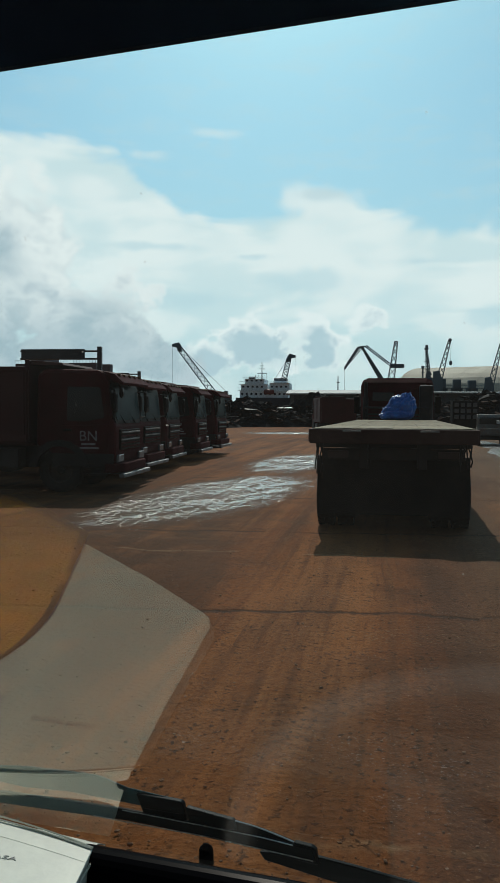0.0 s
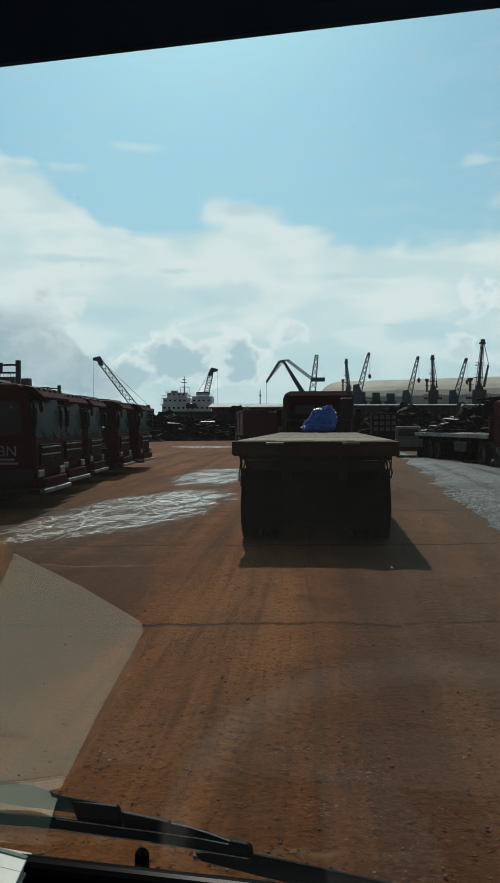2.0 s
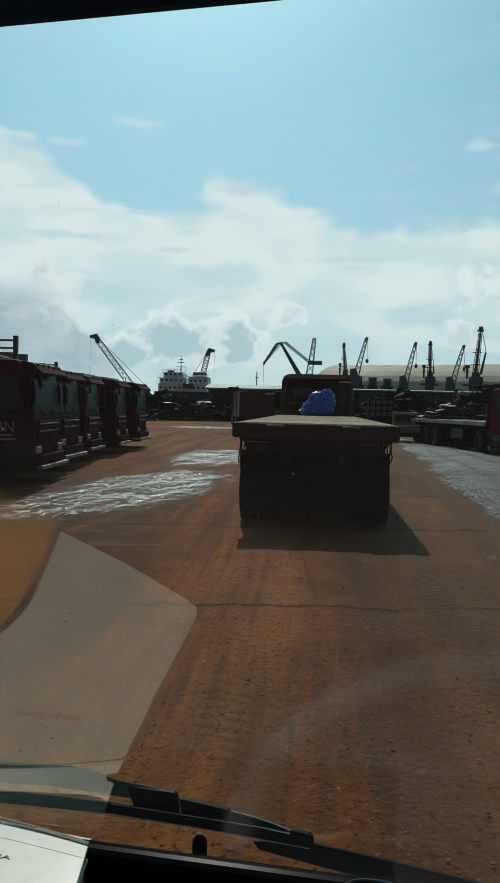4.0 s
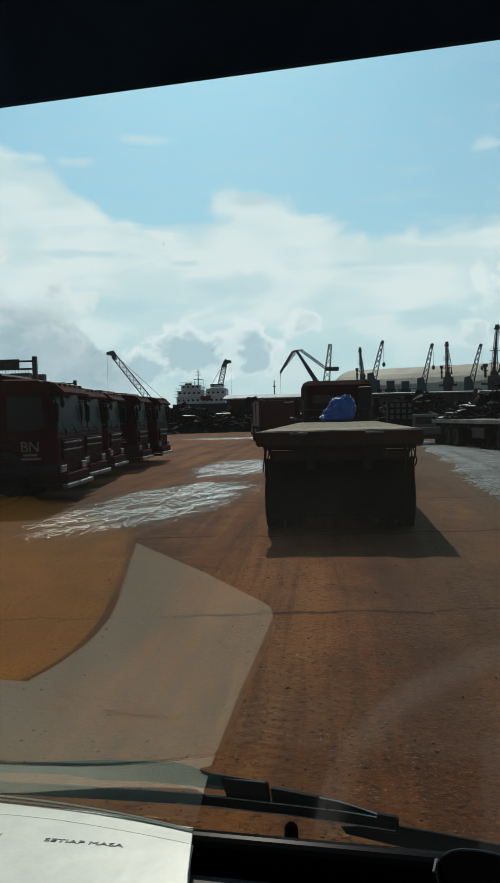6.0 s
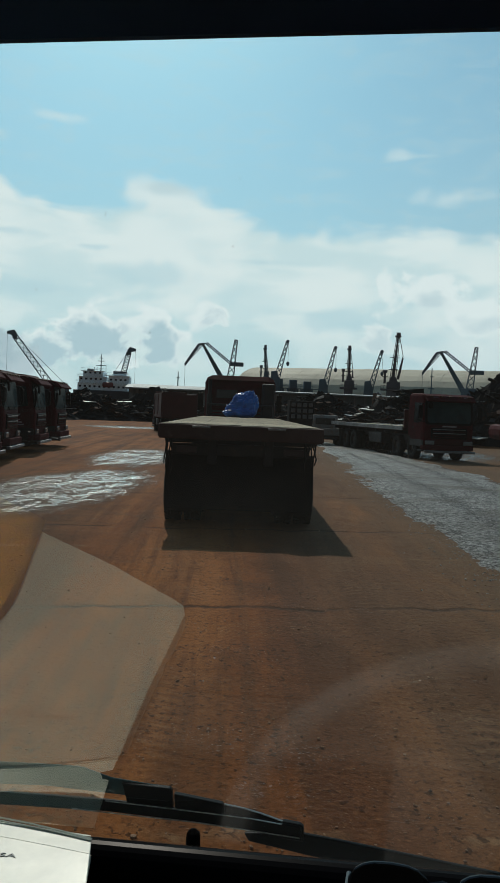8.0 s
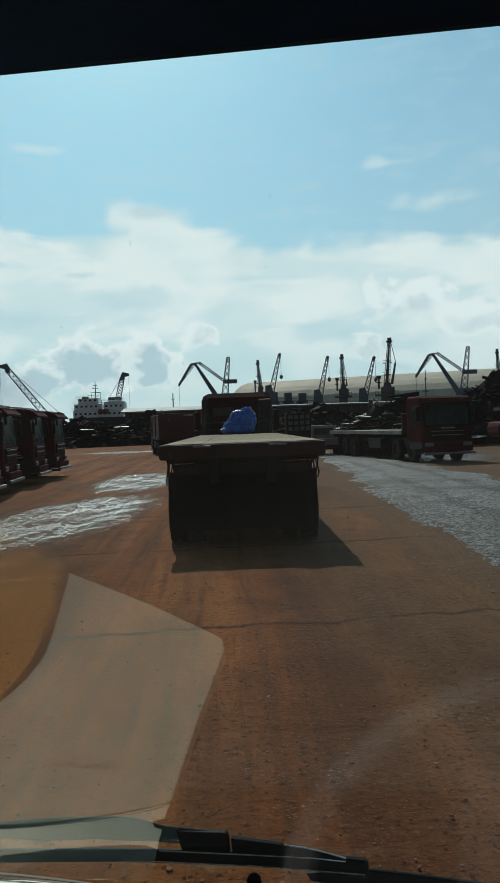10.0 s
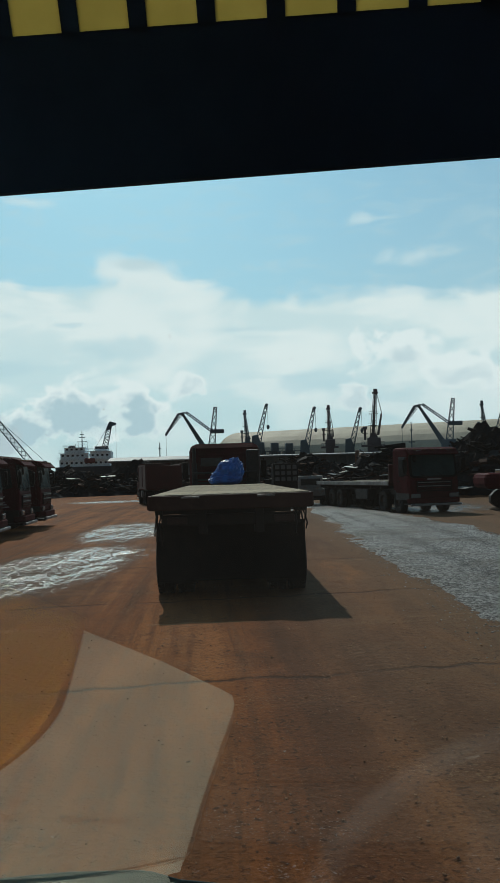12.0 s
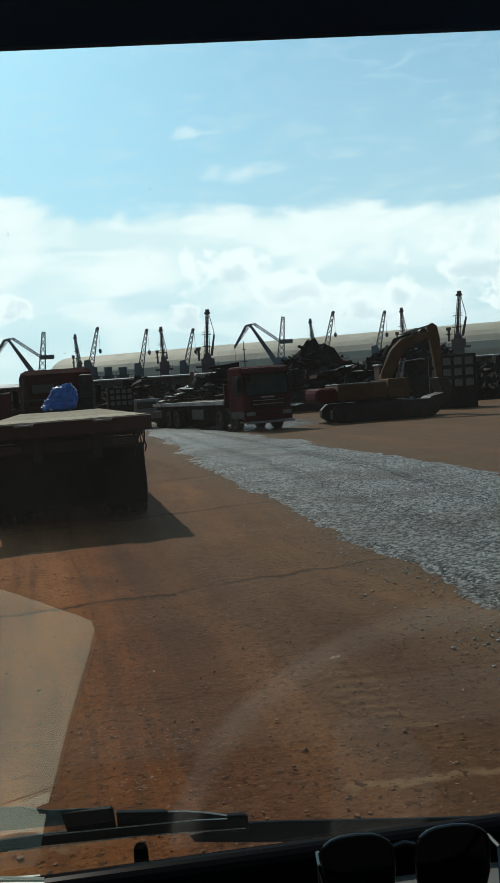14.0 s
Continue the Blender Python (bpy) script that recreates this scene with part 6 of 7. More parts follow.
def build_jib_crane(x, y):
    """A level-luffing crane: boom, folding jib, stay and counterweight."""
    c = crane_thing("dark level-luffing harbour crane with a folded jib", x, y)
    portal(c, 4.0, 6.5, M_CRANE)
    bm = bm_new()
    prism(bm, [(-2.4, 6.5), (-2.0, 12.0), (2.6, 12.0), (3.4, 9.0), (3.4, 6.5)], -2, 2, "y", 0.15)
    part("house", bm, M_CRANE, c)
    bm = bm_new()
    lattice(bm, (0.6, 0, 12), (2.2, 0, 25.6), 2.2, 0.9, 6, 0.19)
    part("tower", bm, M_CRANE, c)
    bm = bm_new()
    prism(bm, [(-1.4, 9.2), (-9.5, 23.6), (-8.8, 24.0), (0.1, 10.4)], -0.7, 0.7, "y", 0.08)
    lattice(bm, (-14.6, 0, 17.2), (-8.9, 0, 24.0), 0.5, 0.5, 7, 0.08)
    part("boom", bm, M_CRANE, c)
    bm = bm_new()
    prism(bm, [(-15.0, 16.2), (-15.2, 16.9), (-10.8, 23.9), (-8.4, 24.3), (-7.8, 23.9), (-10.2, 23.3), (-14.6, 16.4)], -0.4, 0.4, "y", 0.06)
    part("jib", bm, M_CRANE, c)
    bm = bm_new()
    lattice(bm, (-7.8, 0, 24.1), (1.0, 0, 17.3), 0.7, 0.7, 9, 0.14)
    part("stay", bm, M_CRANE, c)
    bm = bm_new()
    box(bm, 0.2, 5.0, -0.8, 0.8, 16.7, 18.1, 0.25)
    part("counterweight", bm, M_CRANE, c)
    bm = bm_new()
    tube(bm, (-14.9, 0, 16.3), (-14.9, 0, 8.0), 0.05, 4)
    part("cable", bm, M_CRANE, c)


build_jib_crane(11.6, 280)
build_jib_crane(90.5, 266)


def build_tower_crane(x, y, top, mat, lean, label, width=1.0):
    """A portal crane whose boom is seen nearly end on."""
    c = crane_thing(label, x, y)
    portal(c, 1.9 * width, 7.0, mat)
    bm = bm_new()
    box(bm, -1.5 * width, 1.5 * width, -1.5, 1.5, 7.0, 11.0, 0.15)
    box(bm, -3.0 * width, 3.0 * width, -2.0, 2.0, 10.6, 11.2, 0.05)
    box(bm, -1.5 * width, 1.9 * width, -1.8, 1.8, 11.2, 13.6, 0.2)
    prism(bm, [(-1.0 * width, 13.6), (-0.5 * width, 15.4), (0.7 * width, 15.4), (1.3 * width, 13.6)], -0.9, 0.9, "y", 0.1)
    box(bm, -2.3 * width, -1.7 * width, -0.5, 0.5, 13.0, 17.2, 0.05)
    box(bm, -2.7 * width, -1.3 * width, -0.8, 0.8, 15.2, 15.4)
    box(bm, -2.6 * width, -1.4 * width, -0.8, 0.8, 16.6, 17.6, 0.1)
    part("house", bm, mat, c)
    bm = bm_new()
    for k in range(9):
        tube(bm, (-2.9 * width + 0.72 * width * k, -2, 11.2), (-2.9 * width + 0.72 * width * k, -2, 12.2), 0.05, 4)
    tube(bm, (-2.9 * width, -2, 12.2), (2.9 * width, -2, 12.2), 0.06, 4)
    part("railing", bm, mat, c)
    bm = bm_new()
    lattice(bm, (0, 0, 14.5), (lean, 0, top - 1.2), 1.5 * width, 0.7 * width, 9, 0.11)
    prism(bm, [(-0.42 * width, 14.5), (-0.20 * width + lean, top - 1.2), (0.20 * width + lean, top - 1.2), (0.42 * width, 14.5)], -0.3, 0.3, "y")
    for f in (0.22, 0.5):
        z, xx = 14.5 + (top - 15.7) * f, lean * f
        box(bm, xx - 1.3 * width, xx + 1.0 * width, -0.8, 0.8, z, z + 0.18)
        tube(bm, (xx - 1.3 * width, -0.8, z + 0.9), (xx + 1.0 * width, -0.8, z + 0.9), 0.05, 4)
    part("boom", bm, mat, c)
    bm = bm_new()
    prism(bm, [(0.9 * width, 14.5), (1.25 * width + lean, top - 8.0), (1.6 * width + lean, top - 8.6), (1.6 * width, 14.5)], -0.4, 0.4, "y")
    tube(bm, (lean + 0.3 * width, 0, top - 0.8), (1.45 * width + lean, 0, top - 8.0), 0.12, 5)
    part("counter_boom", bm, mat, c)
    bm = bm_new()
    box(bm, lean - 0.8 * width, lean + 0.8 * width, -0.6, 0.6, top - 1.4, top - 0.8, 0.1)
    box(bm, lean - 0.45 * width, lean + 0.6 * width, -0.6, 0.6, top - 0.8, top + 0.2, 0.1)
    part("boom_head", bm, mat, c)


def build_luffing_crane(x, y, foot_z, dx, top, label):
    """A straight twin-girder boom pointing steeply upward."""
    c = crane_thing(label, x, y)
    portal(c, 2.6, 6.0, M_CRANE)
    bm = bm_new()
    prism(bm, [(-1.8, 6.0), (-1.4, foot_z + 4.0), (0.6, foot_z + 4.4), (1.6, foot_z + 1.0), (1.8, 6.0)], -1.6, 1.6, "y", 0.12)
    part("house", bm, M_CRANE, c)
    bm = bm_new()
    a, b = Vector((0.2, 0, foot_z)), Vector((dx, 0, top))
    lattice(bm, a, b, 2.0, 0.7, 8, 0.17)
    boom = part("boom", bm, M_CRANE, c)
    bm = bm_new()
    bmesh.ops.create_uvsphere(bm, u_segments=10, v_segments=6, radius=0.6, matrix=Matrix.Translation((dx + 0.1, 0, top)))
    part("boom_head", bm, M_CRANE, boom)
    bm = bm_new()
    tube(bm, (dx + 0.4, 0, top), (dx + 0.4, 0, top - 7.0), 0.05, 4)
    bmesh.ops.create_uvsphere(bm, u_segments=8, v_segments=6, radius=0.55, matrix=Matrix.Translation((dx + 0.4, 0, top - 7.6)) @ Matrix.Diagonal((1, 1, 1.5, 1)))
    part("hook", bm, M_CRANE, c)


build_tower_crane(24.6, 282, 24.4, M_CRANE, -0.6, "dark portal crane seen end on", 0.85)
build_luffing_crane(27.6, 280, 11.5, 3.8, 26.0, "dark luffing crane with a steep twin-girder boom")
build_luffing_crane(44.4, 280, 9.5, 3.6, 24.6, "dark luffing crane with a steep slim boom")
build_tower_crane(53.2, 280, 25.4, M_CRANERED, -0.2, "red-legged portal crane seen end on", 1.0)
build_luffing_crane(60.2, 280, 9.5, 4.0, 24.0, "dark luffing crane beside the storage hall")
build_tower_crane(67.6, 276, 30.2, M_CRANERED, 1.2, "tall portal crane with a reddish tower", 1.35)
build_tower_crane(102.5, 264, 24.4, M_CRANE, -0.6, "dark portal crane seen end on", 0.85)
build_luffing_crane(105.5, 262, 11.5, 3.8, 26.0, "dark luffing crane with a steep twin-girder boom")
build_luffing_crane(121.0, 254, 9.5, 3.6, 24.6, "dark luffing crane with a steep slim boom")
build_tower_crane(129.5, 250, 25.4, M_CRANERED, -0.2, "red-legged portal crane seen end on", 1.0)
build_tower_crane(144.0, 240, 29.0, M_CRANERED, 1.2, "tall portal crane with a reddish tower", 1.35)


def build_mast(x, y, top):
    m = thing("lamp_mast", "slim dark lamp mast on the quay", "mast", "masts on the quay")
    bm = bm_new()
    tube(bm, (0, 0, 0), (0, 0, top), 0.28, 8, 0.14)
    part("pole", bm, M_CRANE, m)
    bm = bm_new()
    box(bm, -1.0, 1.0, -0.3, 0.3, top * 0.62, top * 0.62 + 0.35)
    box(bm, -0.5, 0.5, -0.3, 0.3, top * 0.84, top * 0.84 + 0.3)
    part("platform", bm, M_CRANE, m)
    m.matrix_basis = pose(x, y, 0)


build_mast(-5.3, 270, 13.6)
build_mast(77.0, 262, 18.0)


def build_ship():
    ship = thing("ship", "moored ship with a white superstructure and a dark hull", "ship")
    bm = bm_new()
    prism(bm, [(-9, 0.0), (-10, 6.2), (74, 6.2), (70, 0.0)], -7, 7, "y", 0.2)
    part("hull", bm, M_HULL, ship)
    for z0, z1, x0, x1 in ((6.2, 8.8, -8.6, 9.0), (8.8, 11.0, -8.2, 1.5), (11.0, 13.0, -6.8, 0.4), (8.8, 11.6, 2.2, 9.4)):
        bm = bm_new()
        box(bm, x0, x1, -6, 6, z0, z1, 0.12)
        lev = part("deck_house", bm, M_SHIP, ship)
        k = int((x1 - x0) / 1.7)
        for i in range(k):
            bm = bm_new()
            xx = x0 + 0.9 + 1.7 * i
            box(bm, xx - 0.38, xx + 0.38, -6.03, -5.98, z0 + 1.0, z0 + 1.7, 0.02)
            part("window", bm, M_SHIPGLASS, lev)
        bm = bm_new()
        for h in (0.5, 1.0):
            tube(bm, (x0 - 0.6, -6.4, z1 + h), (x1 + 0.4, -6.4, z1 + h), 0.05, 4)
        box(bm, x0 - 0.7, x1 + 0.5, -6.5, -6.0, z1 - 0.12, z1 + 0.04)
        part("railing", bm, M_SHIP, lev)
    bm = bm_new()
    prism(bm, [(3.2, 8.8), (3.6, 13.2), (8.0, 13.2), (8.6, 8.8)], -2.6, 2.6, "y", 0.2)
    funnel = part("funnel", bm, M_SHIP, ship)
    bm = bm_new()
    box(bm, 3.5, 8.1, -2.65, 2.65, 12.4, 13.4, 0.1)
    part("funnel_band", bm, M_HULL, funnel)
    bm = bm_new()
    tube(bm, (-1.2, 0, 13.0), (-1.2, 0, 19.4), 0.22, 8, 0.1)
    for z, w in ((15.2, 1.7), (16.8, 1.1), (17.9, 0.7)):
        box(bm, -1.2 - w, -1.2 + w, -0.2, 0.2, z, z + 0.22)
    for dx in (-2.6, 0.6, -3.6):
        tube(bm, (dx, 0, 13.0), (dx, 0, 15.3 + dx * 0.2), 0.08, 6)
    part("mast", bm, M_CRANE, ship)
    bm = bm_new()
    box(bm, -6.0, -3.8, -1, 1, 13.0, 14.0, 0.2)
    part("lifeboat", bm, M_HULL, ship)
    bm = bm_new()
    box(bm, 0.2, 4.0, -7.2, -5.6, 7.4, 9.2, 0.55)
    part("lifeboat", bm, M_LIFEBOAT, ship, "dull red covered lifeboat")
    ship.matrix_basis = pose(-32.6, 300, 0.6)


build_ship()


def build_gantry(x, y, rz):
    g = thing("gantry_crane", "dull red rail gantry crane far across the yard", "gantry crane")
    for s in (-11, 11):
        for d in (-4.0, 4.0):
            bm = bm_new()
            prism(bm, [(s - 0.8, 0), (s - 0.55, 12.6), (s + 0.55, 12.6), (s + 0.8, 0)], d - 0.6, d + 0.6, "y", 0.08)
            part("leg", bm, M_CRANERED, g)
    for d in (-4.0, 4.0):
        bm = bm_new()
        box(bm, -13, 13, d - 0.8, d + 0.8, 12.6, 15.0, 0.1)
        part("girder", bm, M_CRANERED, g)
    bm = bm_new()
    box(bm, -9.5, -4.0, -3.8, 3.8, 15.0, 17.0, 0.15)
    part("trolley", bm, M_CRANERED, g)
    bm = bm_new()
    for k in range(27):
        tube(bm, (-13 + k, -4.9, 15.0), (-13 + k, -4.9, 16.0), 0.05, 4)
    tube(bm, (-13, -4.9, 16.0), (13, -4.9, 16.0), 0.06, 4)
    part("railing", bm, M_CRANERED, g)
    g.matrix_basis = pose(x, y, 0, 0, 0, rz)


build_gantry(-82, 225, -12)


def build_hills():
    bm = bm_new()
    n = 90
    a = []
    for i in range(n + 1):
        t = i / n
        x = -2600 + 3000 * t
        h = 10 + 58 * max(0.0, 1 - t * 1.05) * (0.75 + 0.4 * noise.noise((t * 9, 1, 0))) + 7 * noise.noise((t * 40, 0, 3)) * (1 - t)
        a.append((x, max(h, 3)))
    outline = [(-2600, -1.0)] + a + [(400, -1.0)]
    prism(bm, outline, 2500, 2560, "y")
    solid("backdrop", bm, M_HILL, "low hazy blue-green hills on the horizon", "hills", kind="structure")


build_hills()
# ---- the cab that the camera rides in ----
EYE = 1.9
RAKE = radians(24)
GLASS_Y, GLASS_Z = 0.87, EYE - 0.46
CAB_M = pose(0.179, -0.010, 0, 0, 0, -9.73) @ pose(-0.015, 0, 0)            # the cab stands turned slightly to the right


def glass_y(z):
    return GLASS_Y - (z - GLASS_Z) * math.tan(RAKE)


def build_own_cab():
    own = thing("lorry_cab", "dark interior of a lorry cab with a raked windscreen", "lorry cab")
    x0, x1 = -0.78, 1.32
    zt = EYE + 0.62
    # windscreen pane
    bm = bm_new()
    t = 0.0025
    zb = GLASS_Z - 0.05
    prism(bm, [(glass_y(zb) - t, zb), (glass_y(zb) + t, zb), (glass_y(zt) + t, zt), (glass_y(zt) - t, zt)], x0, x1, "x")
    bmesh.ops.transform(bm, matrix=Matrix.Translation((0, 0, -EYE)), verts=bm.verts)
    pane = part("windscreen", bm, M_GLASS, own, "slightly dusty windscreen glass")
    pane.location = (0, 0, EYE)
    pane.visible_shadow = False
    pane.data.materials.append(M_GLASSOUT)
    for f in pane.data.polygons:
        f.material_index = 0 if f.normal.y < -0.5 else 1
    # black strip along the top of the glass, on its inner face; its lower edge climbs slightly to the right
    bm = bm_new()
    lo, hi = EYE + 0.327, EYE + 0.389                             # the band of the lettering
    low = EYE + 0.2405
    cells = [((x0, low + 0.016 * x0), (x1, low + 0.016 * x1), (x1, lo), (x0, lo)), ((x0, hi), (x1, hi), (x1, zt), (x0, zt))]
    marks = [-0.265 + 0.046 * k for k in range(9)]
    edges = [x0] + [m + d for m in marks for d in (-0.017, 0.017)] + [x1]
    for a, b in zip(edges[0::2], edges[1::2]):
        cells.append(((a, lo), (b, lo), (b, hi), (a, hi)))
    for cell in cells:
        q = [bm.verts.new((x, glass_y(z) + off, z)) for off in (-0.005, -0.011) for x, z in cell]
        for f in ((0, 1, 2, 3), (7, 6, 5, 4), (0, 4, 5, 1), (1, 5, 6, 2), (2, 6, 7, 3), (3, 7, 4, 0)):
            bm.faces.new([q[i] for i in f])
    strip = part("sun_strip", bm, M_VISOR, own, "black sun strip along the top of the windscreen")
    # its lettering shows from behind and cannot be read: plain yellow bars
    for xx in marks:
        bm = bm_new()
        box(bm, xx - 0.017, xx + 0.017, -0.010, -0.009, 0, 0.062)
        ob = part("writing_bar", bm, M_YELLOWFILM, strip)
        for v in ob.data.vertices:
            v.co.z, v.co.y = lo + v.co.z, glass_y(lo + v.co.z) + v.co.y
    # shell
    bm = bm_new()
    box(bm, x0, x1, -1.15, glass_y(zt) + 0.02, zt, zt + 0.05, 0.01)
    part("roof", bm, M_CABIN, own)
    bm = bm_new()
    box(bm, x0, x1, -1.20, -1.15, 0.75, zt + 0.05, 0.01)
    part("back_wall", bm, M_CABIN, own)
    for x in (x0, x1):
        s = -1 if x == x0 else 1
        lo, hi = (x - 0.05, x) if s < 0 else (x, x + 0.05)
        bm = bm_new()
        prism(bm, [(-1.15, 0.75), (GLASS_Y + 0.12, 0.75), (GLASS_Y + 0.06, GLASS_Z), (-1.15, GLASS_Z)], lo, hi, "x")
        part("door", bm, M_BODY, own)
        bm = bm_new()
        prism(bm, [(glass_y(GLASS_Z) + 0.03, GLASS_Z), (glass_y(zt) + 0.03, zt), (glass_y(zt) - 0.06, zt), (glass_y(GLASS_Z) - 0.07, GLASS_Z)], lo, hi, "x")
        part("pillar", bm, M_CABIN, own)
        bm = bm_new()
        prism(bm, [(-1.15, GLASS_Z), (-0.35, GLASS_Z), (-0.35, zt), (-1.15, zt)], lo, hi, "x")
        part("quarter_panel", bm, M_CABIN, own)
    bm = bm_new()
    box(bm, x0, x1, -1.15, GLASS_Y + 0.1, 0.70, 0.75)
    part("cab_floor", bm, M_CABIN, own)
    bm = bm_new()
    prism(bm, [(GLASS_Y + 0.10, 0.55), (GLASS_Y + 0.20, 0.70), (GLASS_Y + 0.16, GLASS_Z - 0.22), (GLASS_Y + 0.05, GLASS_Z - 0.14), (GLASS_Y + 0.04, 0.55)], x0 - 0.05, x1 + 0.05, "x", 0.01)
    part("front_panel", bm, M_BODY, own)
    # dashboard: pale moulding with a seam, black bar at the foot of the glass
    bm = bm_new()
    prism(bm, [(0.785, EYE - 0.60), (0.785, EYE - 0.470), (0.700, EYE - 0.470), (0.700, EYE - 0.60)], x0, x1, "x", 0.008)
    dash = part("dashboard", bm, M_DASH, own, "pale grey moulded dashboard")
    # unseen dark top, added to keep the dash's reflection in the glass low
    bm = bm_new()
    prism(bm, [(0.698, EYE - 0.474), (0.40, EYE - 0.474), (0.33, EYE - 0.50), (0.30, EYE - 0.72), (0.845, EYE - 0.72), (0.845, EYE - 0.604), (0.698, EYE - 0.604)], x0, x1, "x", 0.004)
    part("dash_hood", bm, M_DASHDARK, dash, "dark dash moulding that keeps glass reflections low")
    bm = bm_new()
    pts = [(-0.30 + 0.04 * k, 0.690 - 0.9 * (0.04 * k - 0.21) ** 2, EYE - 0.466) for k in range(20)]
    pipe(bm, pts, 0.006, 8)
    part("seam_bead", bm, M_DASHDARK, dash)
    bm = bm_new()
    pipe(bm, [(x0, 0.809, EYE - 0.464), (x1, 0.809, EYE - 0.464)], 0.023, 24)
    part("demister_tube", bm, M_BLACKP, dash, "glossy black tube along the foot of the windscreen")
    bm = bm_new()
    box(bm, x0, x1, 0.787, 0.868, EYE - 0.52, EYE - 0.484, 0.006)
    part("scuttle", bm, M_BLACKP, own)
    # chassis and wheels below
    bm = bm_new()
    for s in (-0.15, 0.70):
        box(bm, s - 0.05, s + 0.05, -5.2, 0.8, 0.52, 0.72, 0.01)
    box(bm, x0, x1, -5.2, -1.35, 0.85, 0.95, 0.02)
    box(bm, x0, x1, -1.40, -1.33, 0.85, 1.5, 0.02)
    for s in (-0.15, 0.70):
        box(bm, s - 0.05, s + 0.05, -5.0, -1.4, 0.70, 0.87)
    part("chassis", bm, M_DARK, own)
    for yy in (0.15, -3.9):
        for x in (-0.62, 1.16):
            add_wheel(own, x, yy, 0.40, 0.22, x < 0)
    # wiper lying low across the outside of the glass: leaf, yoke blocks, blade and arm
    def leaf(outline, d0, d1):
        bm = bm_new()
        A = [bm.verts.new((x, glass_y(EYE + z) + d0, EYE + z)) for x, z in outline]
        B = [bm.verts.new((x, glass_y(EYE + z) + d1, EYE + z)) for x, z in outline]
        k = len(A)
        fs = [bm.faces.new(A), bm.faces.new(B[::-1])] + [bm.faces.new((A[i], B[i], B[(i + 1) % k], A[(i + 1) % k])) for i in range(k)]
        bmesh.ops.recalc_face_normals(bm, faces=fs)
        bmesh.ops.bevel(bm, geom=list(bm.edges), offset=0.0015, segments=2, affect="EDGES", profile=0.5)
        return bm

    def wire(points, d, r):
        bm = bm_new()
        pipe(bm, [(x, glass_y(EYE + z) + d, EYE + z) for x, z in points], r, 6)
        return bm

    wiper = part("wiper_arm", leaf([(-0.045, -0.470), (0.002, -0.476), (0.153, -0.499), (0.52, -0.552), (0.52, -0.60), (0.15, -0.548), (0.067, -0.520), (-0.03, -0.503), (-0.10, -0.489), (-0.105, -0.478)], 0.040, 0.046), M_WIPER, own, "broad black wiper arm")
    part("wiper_spoiler", leaf([(-0.66, -0.432), (-0.50, -0.421), (-0.425, -0.411), (-0.376, -0.405), (-0.30, -0.402), (-0.283, -0.403), (-0.252, -0.414), (-0.185, -0.421), (-0.184, -0.440), (-0.26, -0.437), (-0.33, -0.434), (-0.39, -0.438), (-0.44, -0.434), (-0.66, -0.446)], 0.040, 0.043), M_SPOILER, wiper, "dark plastic spoiler, teal reflection in its colour")
    part("wiper_blade", leaf([(-0.66, -0.455), (-0.436, -0.447), (-0.33, -0.444), (-0.26, -0.443), (-0.16, -0.447), (-0.095, -0.450), (-0.042, -0.457), (-0.038, -0.474), (-0.095, -0.469), (-0.16, -0.464), (-0.26, -0.460), (-0.436, -0.466), (-0.66, -0.474)], 0.034, 0.039), M_WIPER, wiper)
    for outline in ([(-0.240, -0.418), (-0.186, -0.420), (-0.184, -0.424), (-0.184, -0.448), (-0.236, -0.447)], [(-0.182, -0.427), (-0.128, -0.435), (-0.126, -0.440), (-0.126, -0.453), (-0.182, -0.449)],
                    [(-0.062, -0.4525), (-0.042, -0.455), (-0.038, -0.459), (-0.038, -0.480), (-0.062, -0.478)]):
        part("wiper_yoke", leaf(outline, 0.036, 0.044), M_WIPER, wiper)
    part("wiper_bow", leaf([(-0.126, -0.4365), (-0.10, -0.441), (-0.08, -0.447), (-0.062, -0.4535), (-0.062, -0.458), (-0.10, -0.452), (-0.126, -0.450)], 0.038, 0.042), M_WIPER, wiper)
    # thin bright metal strips added to carry the highlights along the edges
    part("bright_edge", wire([(-0.126, -0.4360), (-0.105, -0.4393), (-0.085, -0.4448), (-0.062, -0.4530)], 0.038, 0.0009), M_BRIGHT, wiper, "bright metal strip for the edge highlight")
    part("bright_edge", wire([(-0.26, -0.4435), (-0.16, -0.4475), (-0.095, -0.4505), (-0.062, -0.4545)], 0.033, 0.0007), M_BRIGHT, wiper)
    part("bright_edge", wire([(-0.30, -0.4595), (-0.16, -0.4630), (-0.095, -0.4680), (-0.042, -0.4725)], 0.033, 0.0007), M_BRIGHT, wiper)
    bm = bm_new()
    tube(bm, (-0.160, 0.905, EYE - 0.61), (-0.159, 0.896, EYE - 0.474), 0.0105, 14, 0.008)
    bmesh.ops.create_uvsphere(bm, u_segments=10, v_segments=6, radius=0.008, matrix=Matrix.Translation((-0.159, 0.896, EYE - 0.474)))
    part("washer_nozzle", bm, M_BLACKP, own)
    bm = bm_new()
    box(bm, x0, x1, 0.878, 0.96, EYE - 0.66, EYE - 0.60, 0.01)
    part("cowl", bm, M_BODY, own)
    own.matrix_basis = CAB_M
    return own


build_own_cab()


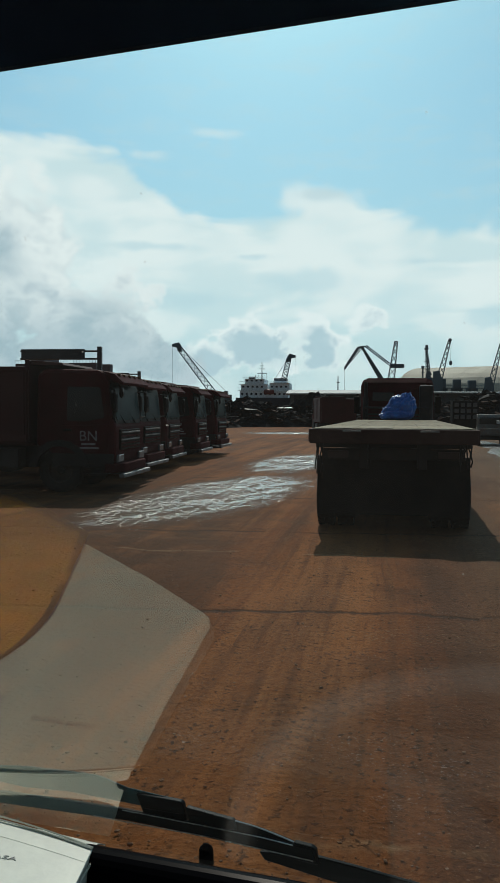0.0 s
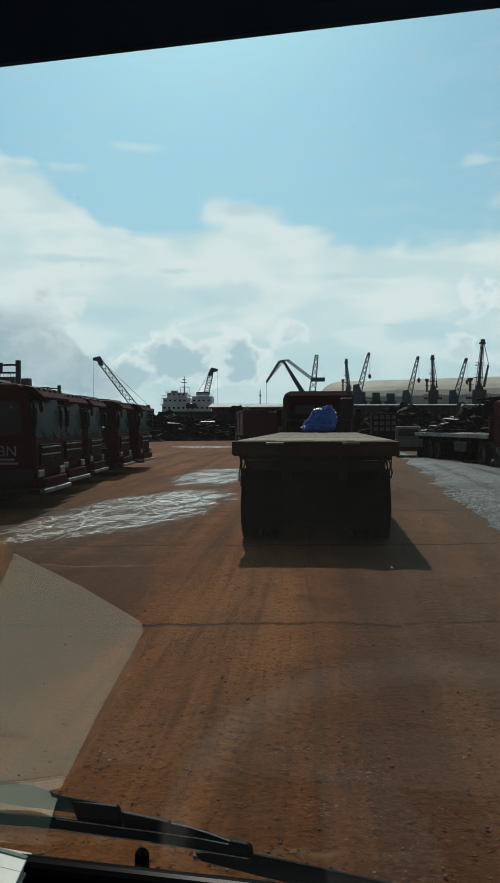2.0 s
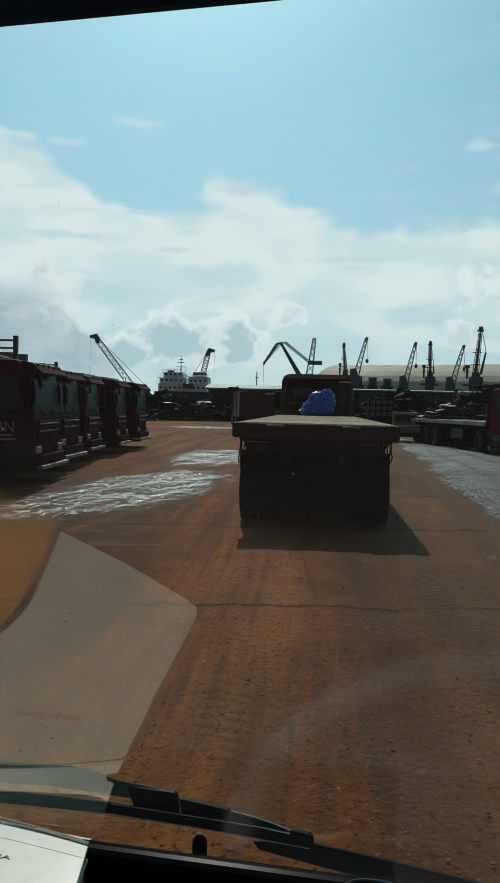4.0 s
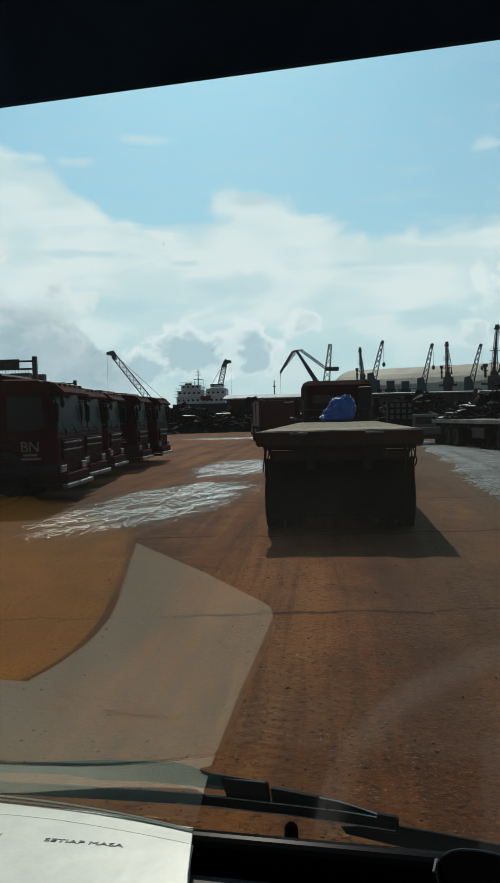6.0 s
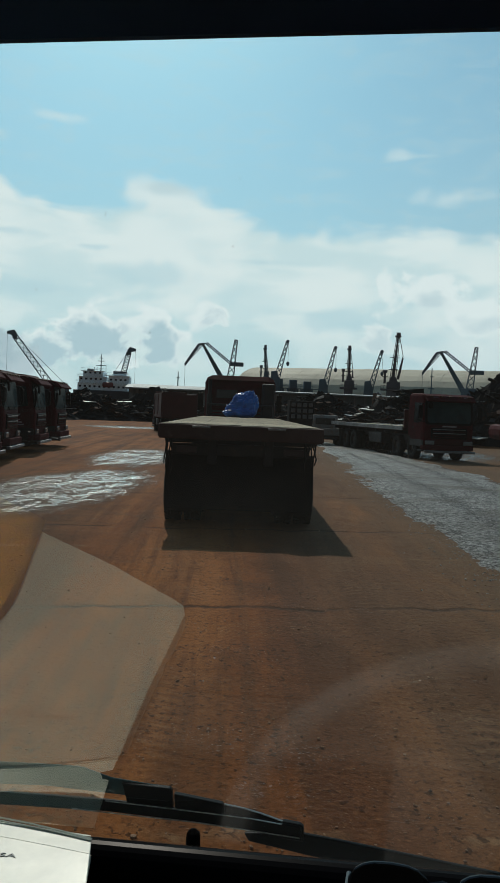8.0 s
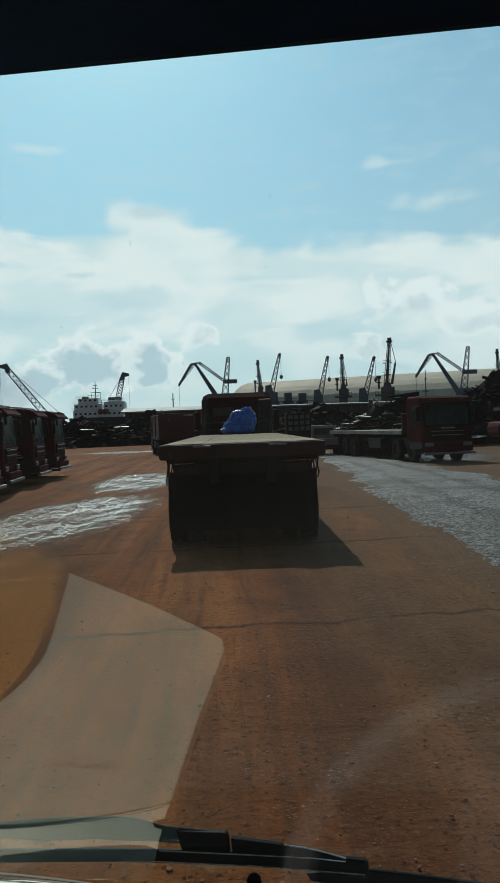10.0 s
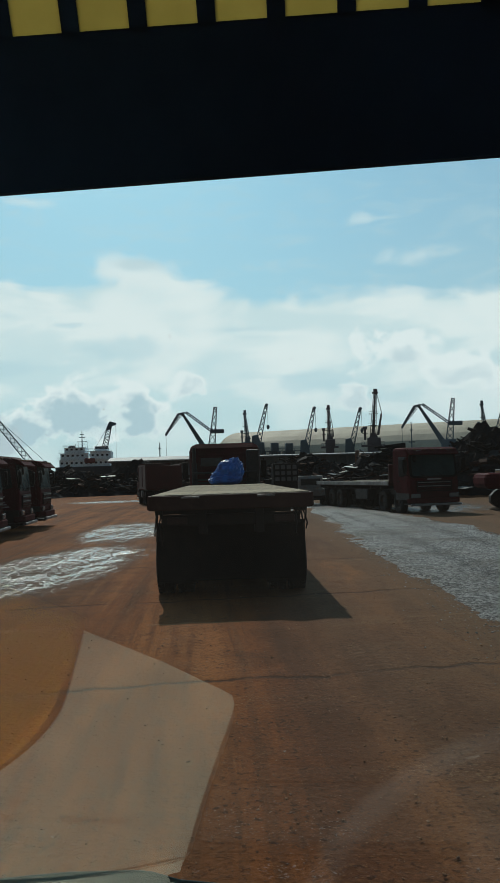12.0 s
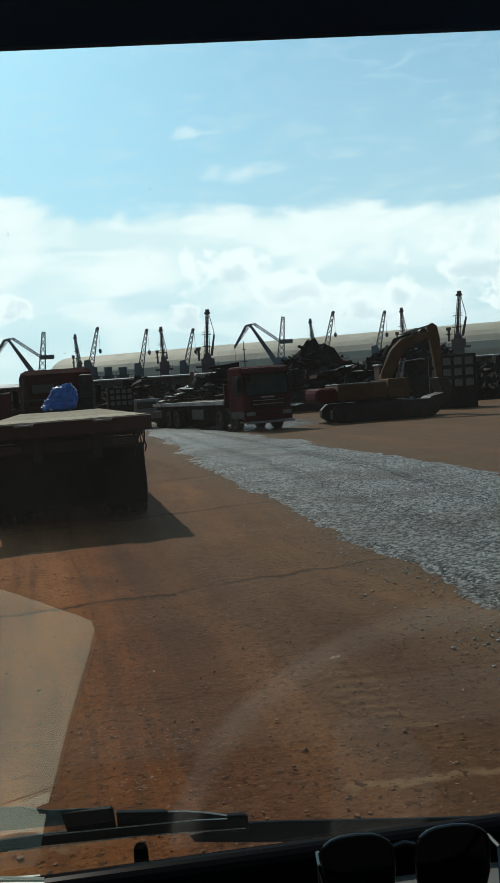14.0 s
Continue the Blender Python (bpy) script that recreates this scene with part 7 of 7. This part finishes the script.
def build_book():
    """A thick white booklet with curled pages, pushed against the foot of the glass."""
    book = thing("book", "thick white-covered book lying on the pale dashboard", "book")
    z = EYE - 0.437
    edge = [(-0.247, 0.800), (-0.228, 0.72), (-0.206, 0.645), (-0.199, 0.618), (-0.203, 0.606), (-0.216, 0.598), (-0.30, 0.556), (-0.42, 0.505), (-0.66, 0.42), (-0.72, 0.80), (-0.50, 0.826), (-0.36, 0.823), (-0.30, 0.815)]
    bm = bm_new()
    prism(bm, edge, z - 0.003, z, "z", 0.0008)
    cover = part("cover", bm, M_BOOK, book)
    bm = bm_new()
    prism(bm, [(a - 0.002, b) for a, b in edge], z - 0.030, z - 0.0035, "z")
    part("pages", bm, M_PAGES, book)
    # the last sheet bends over the far edge and down to the foot of the glass
    bm = bm_new()
    rows = []
    for k in range(13):
        f = k / 12
        far = 0.824 - 0.024 * max(0.0, (f - 0.62) / 0.38) ** 1.5
        sheet = [(far - 0.024, EYE - 0.4367), (far, EYE - 0.4372), (0.55 * far + 0.45 * 0.866, EYE - 0.4480), (0.866, EYE - 0.4690)]
        rows.append([bm.verts.new((-0.72 + (0.4725 - 0.264 * (y - 0.797)) * f, y, zz)) for y, zz in sheet])
    fs = [bm.faces.new((a[i], b[i], b[i + 1], a[i + 1])) for a, b in zip(rows, rows[1:]) for i in range(3)]
    bmesh.ops.recalc_face_normals(bm, faces=fs)
    bmesh.ops.solidify(bm, geom=fs, thickness=0.0012)
    part("bent_page", bm, M_BOOK, book)
    # curled sheets along the far edge
    for k in range(2):
        bm = bm_new()
        pts = [(-0.60 + 0.353 * i / 14, 0.829 - 0.030 * (i / 14) ** 3 + 0.0025 * k, z + 0.001 + (0.0012 + 0.0030 * k) * math.sin(math.pi * (0.25 + 0.75 * i / 14))) for i in range(15)]
        pipe(bm, pts, 0.0010, 5)
        part("page_edge", bm, M_BOOK, book)
    bm = bm_new()
    pipe(bm, [(-0.2475, 0.800, z - 0.012), (-0.236, 0.745, z - 0.010), (-0.226, 0.700, z - 0.013), (-0.2085, 0.645, z - 0.011)], 0.0016, 6)
    part("page_edge", bm, M_PAGES, book)
    lettered("SETIAP MASA", 0.0085, cover, Matrix.Translation((-0.352, 0.756, z + 0.0004)) @ Matrix.Rotation(radians(2), 4, "Z") @ Matrix.Diagonal((1.75, 1.0, 0.1, 1)), M_INK, label="dark printed capitals")
    lettered("AN", 0.012, cover, Matrix.Translation((-0.455, 0.753, z + 0.0004)) @ Matrix.Diagonal((1.2, 1.0, 0.1, 1)), M_INK)
    lettered("AN", 0.012, cover, Matrix.Translation((-0.452, 0.735, z + 0.0004)) @ Matrix.Diagonal((1.2, 1.0, 0.1, 1)), M_INK)
    book.matrix_basis = CAB_M


build_book()


def build_cloth():
    bm = bm_new()
    n = 16
    g = []
    for j in range(n + 1):
        row = []
        for i in range(n + 1):
            v = j / n
            start = 0.492 - 0.06 * min(1.0, (n - i) / n * 2.4)
            y = start + (0.725 - start) * v
            right = -0.410 - 0.015 * v - 0.34 * max(0.0, v - 0.5) ** 2
            x = -0.74 + (right + 0.74) * i / n
            row.append(bm.verts.new((x, y, EYE - 0.4335 + 0.010 * abs(noise.noise((x * 14, y * 14, 0))) * min(1.0, (n - i) / 4))))
        g.append(row)
    fs = []
    for j in range(n):
        for i in range(n):
            fs.append(bm.faces.new((g[j][i], g[j][i + 1], g[j + 1][i + 1], g[j + 1][i])))
    bmesh.ops.solidify(bm, geom=fs, thickness=0.003)
    ob = solid("cloth", bm, M_ORANGE, "folded orange cloth lying on the white book", "cloth", smooth=True)
    ob.matrix_basis = CAB_M


build_cloth()


def build_sunglasses():
    g = thing("sunglasses", "black sunglasses resting on the dashboard", "sunglasses")
    z0 = EYE - 0.412
    for s in (-1, 1):
        bm = bm_new()
        outline = []
        for k in range(20):
            a = 2 * math.pi * k / 20
            rx, rz = 0.034, 0.024 if math.sin(a) > 0 else 0.054
            outline.append((s * 0.044 + rx * math.copysign(abs(math.cos(a)) ** 0.75, math.cos(a)), rz * math.copysign(abs(math.sin(a)) ** 0.8, math.sin(a))))
        prism(bm, outline, -0.002, 0.002, "y", 0.0008)
        lens = part("lens", bm, M_SHADES, g)
        bm = bm_new()
        pipe(bm, [(a, -0.003, b) for a, b in outline] + [(outline[0][0], -0.003, outline[0][1])], 0.0016, 6)
        part("rim", bm, M_GLOSS, lens)
        bm = bm_new()
        pipe(bm, [(s * 0.078, 0, 0.010), (s * 0.080, -0.02, 0.010), (s * 0.072, -0.045, -0.030), (s * 0.05, -0.060, -0.046), (-s * 0.03, -0.066 - 0.006 * s, -0.050)], 0.0024, 6)
        part("temple", bm, M_GLOSS, g)
    bm = bm_new()
    pipe(bm, [(-0.012, 0, 0.008), (0, -0.001, 0.012), (0.012, 0, 0.008)], 0.0026, 6)
    part("bridge", bm, M_GLOSS, g)
    g.matrix_basis = CAB_M @ pose(0.082, 0.705, z0 + 0.008, 0, 2, 0)


build_sunglasses()
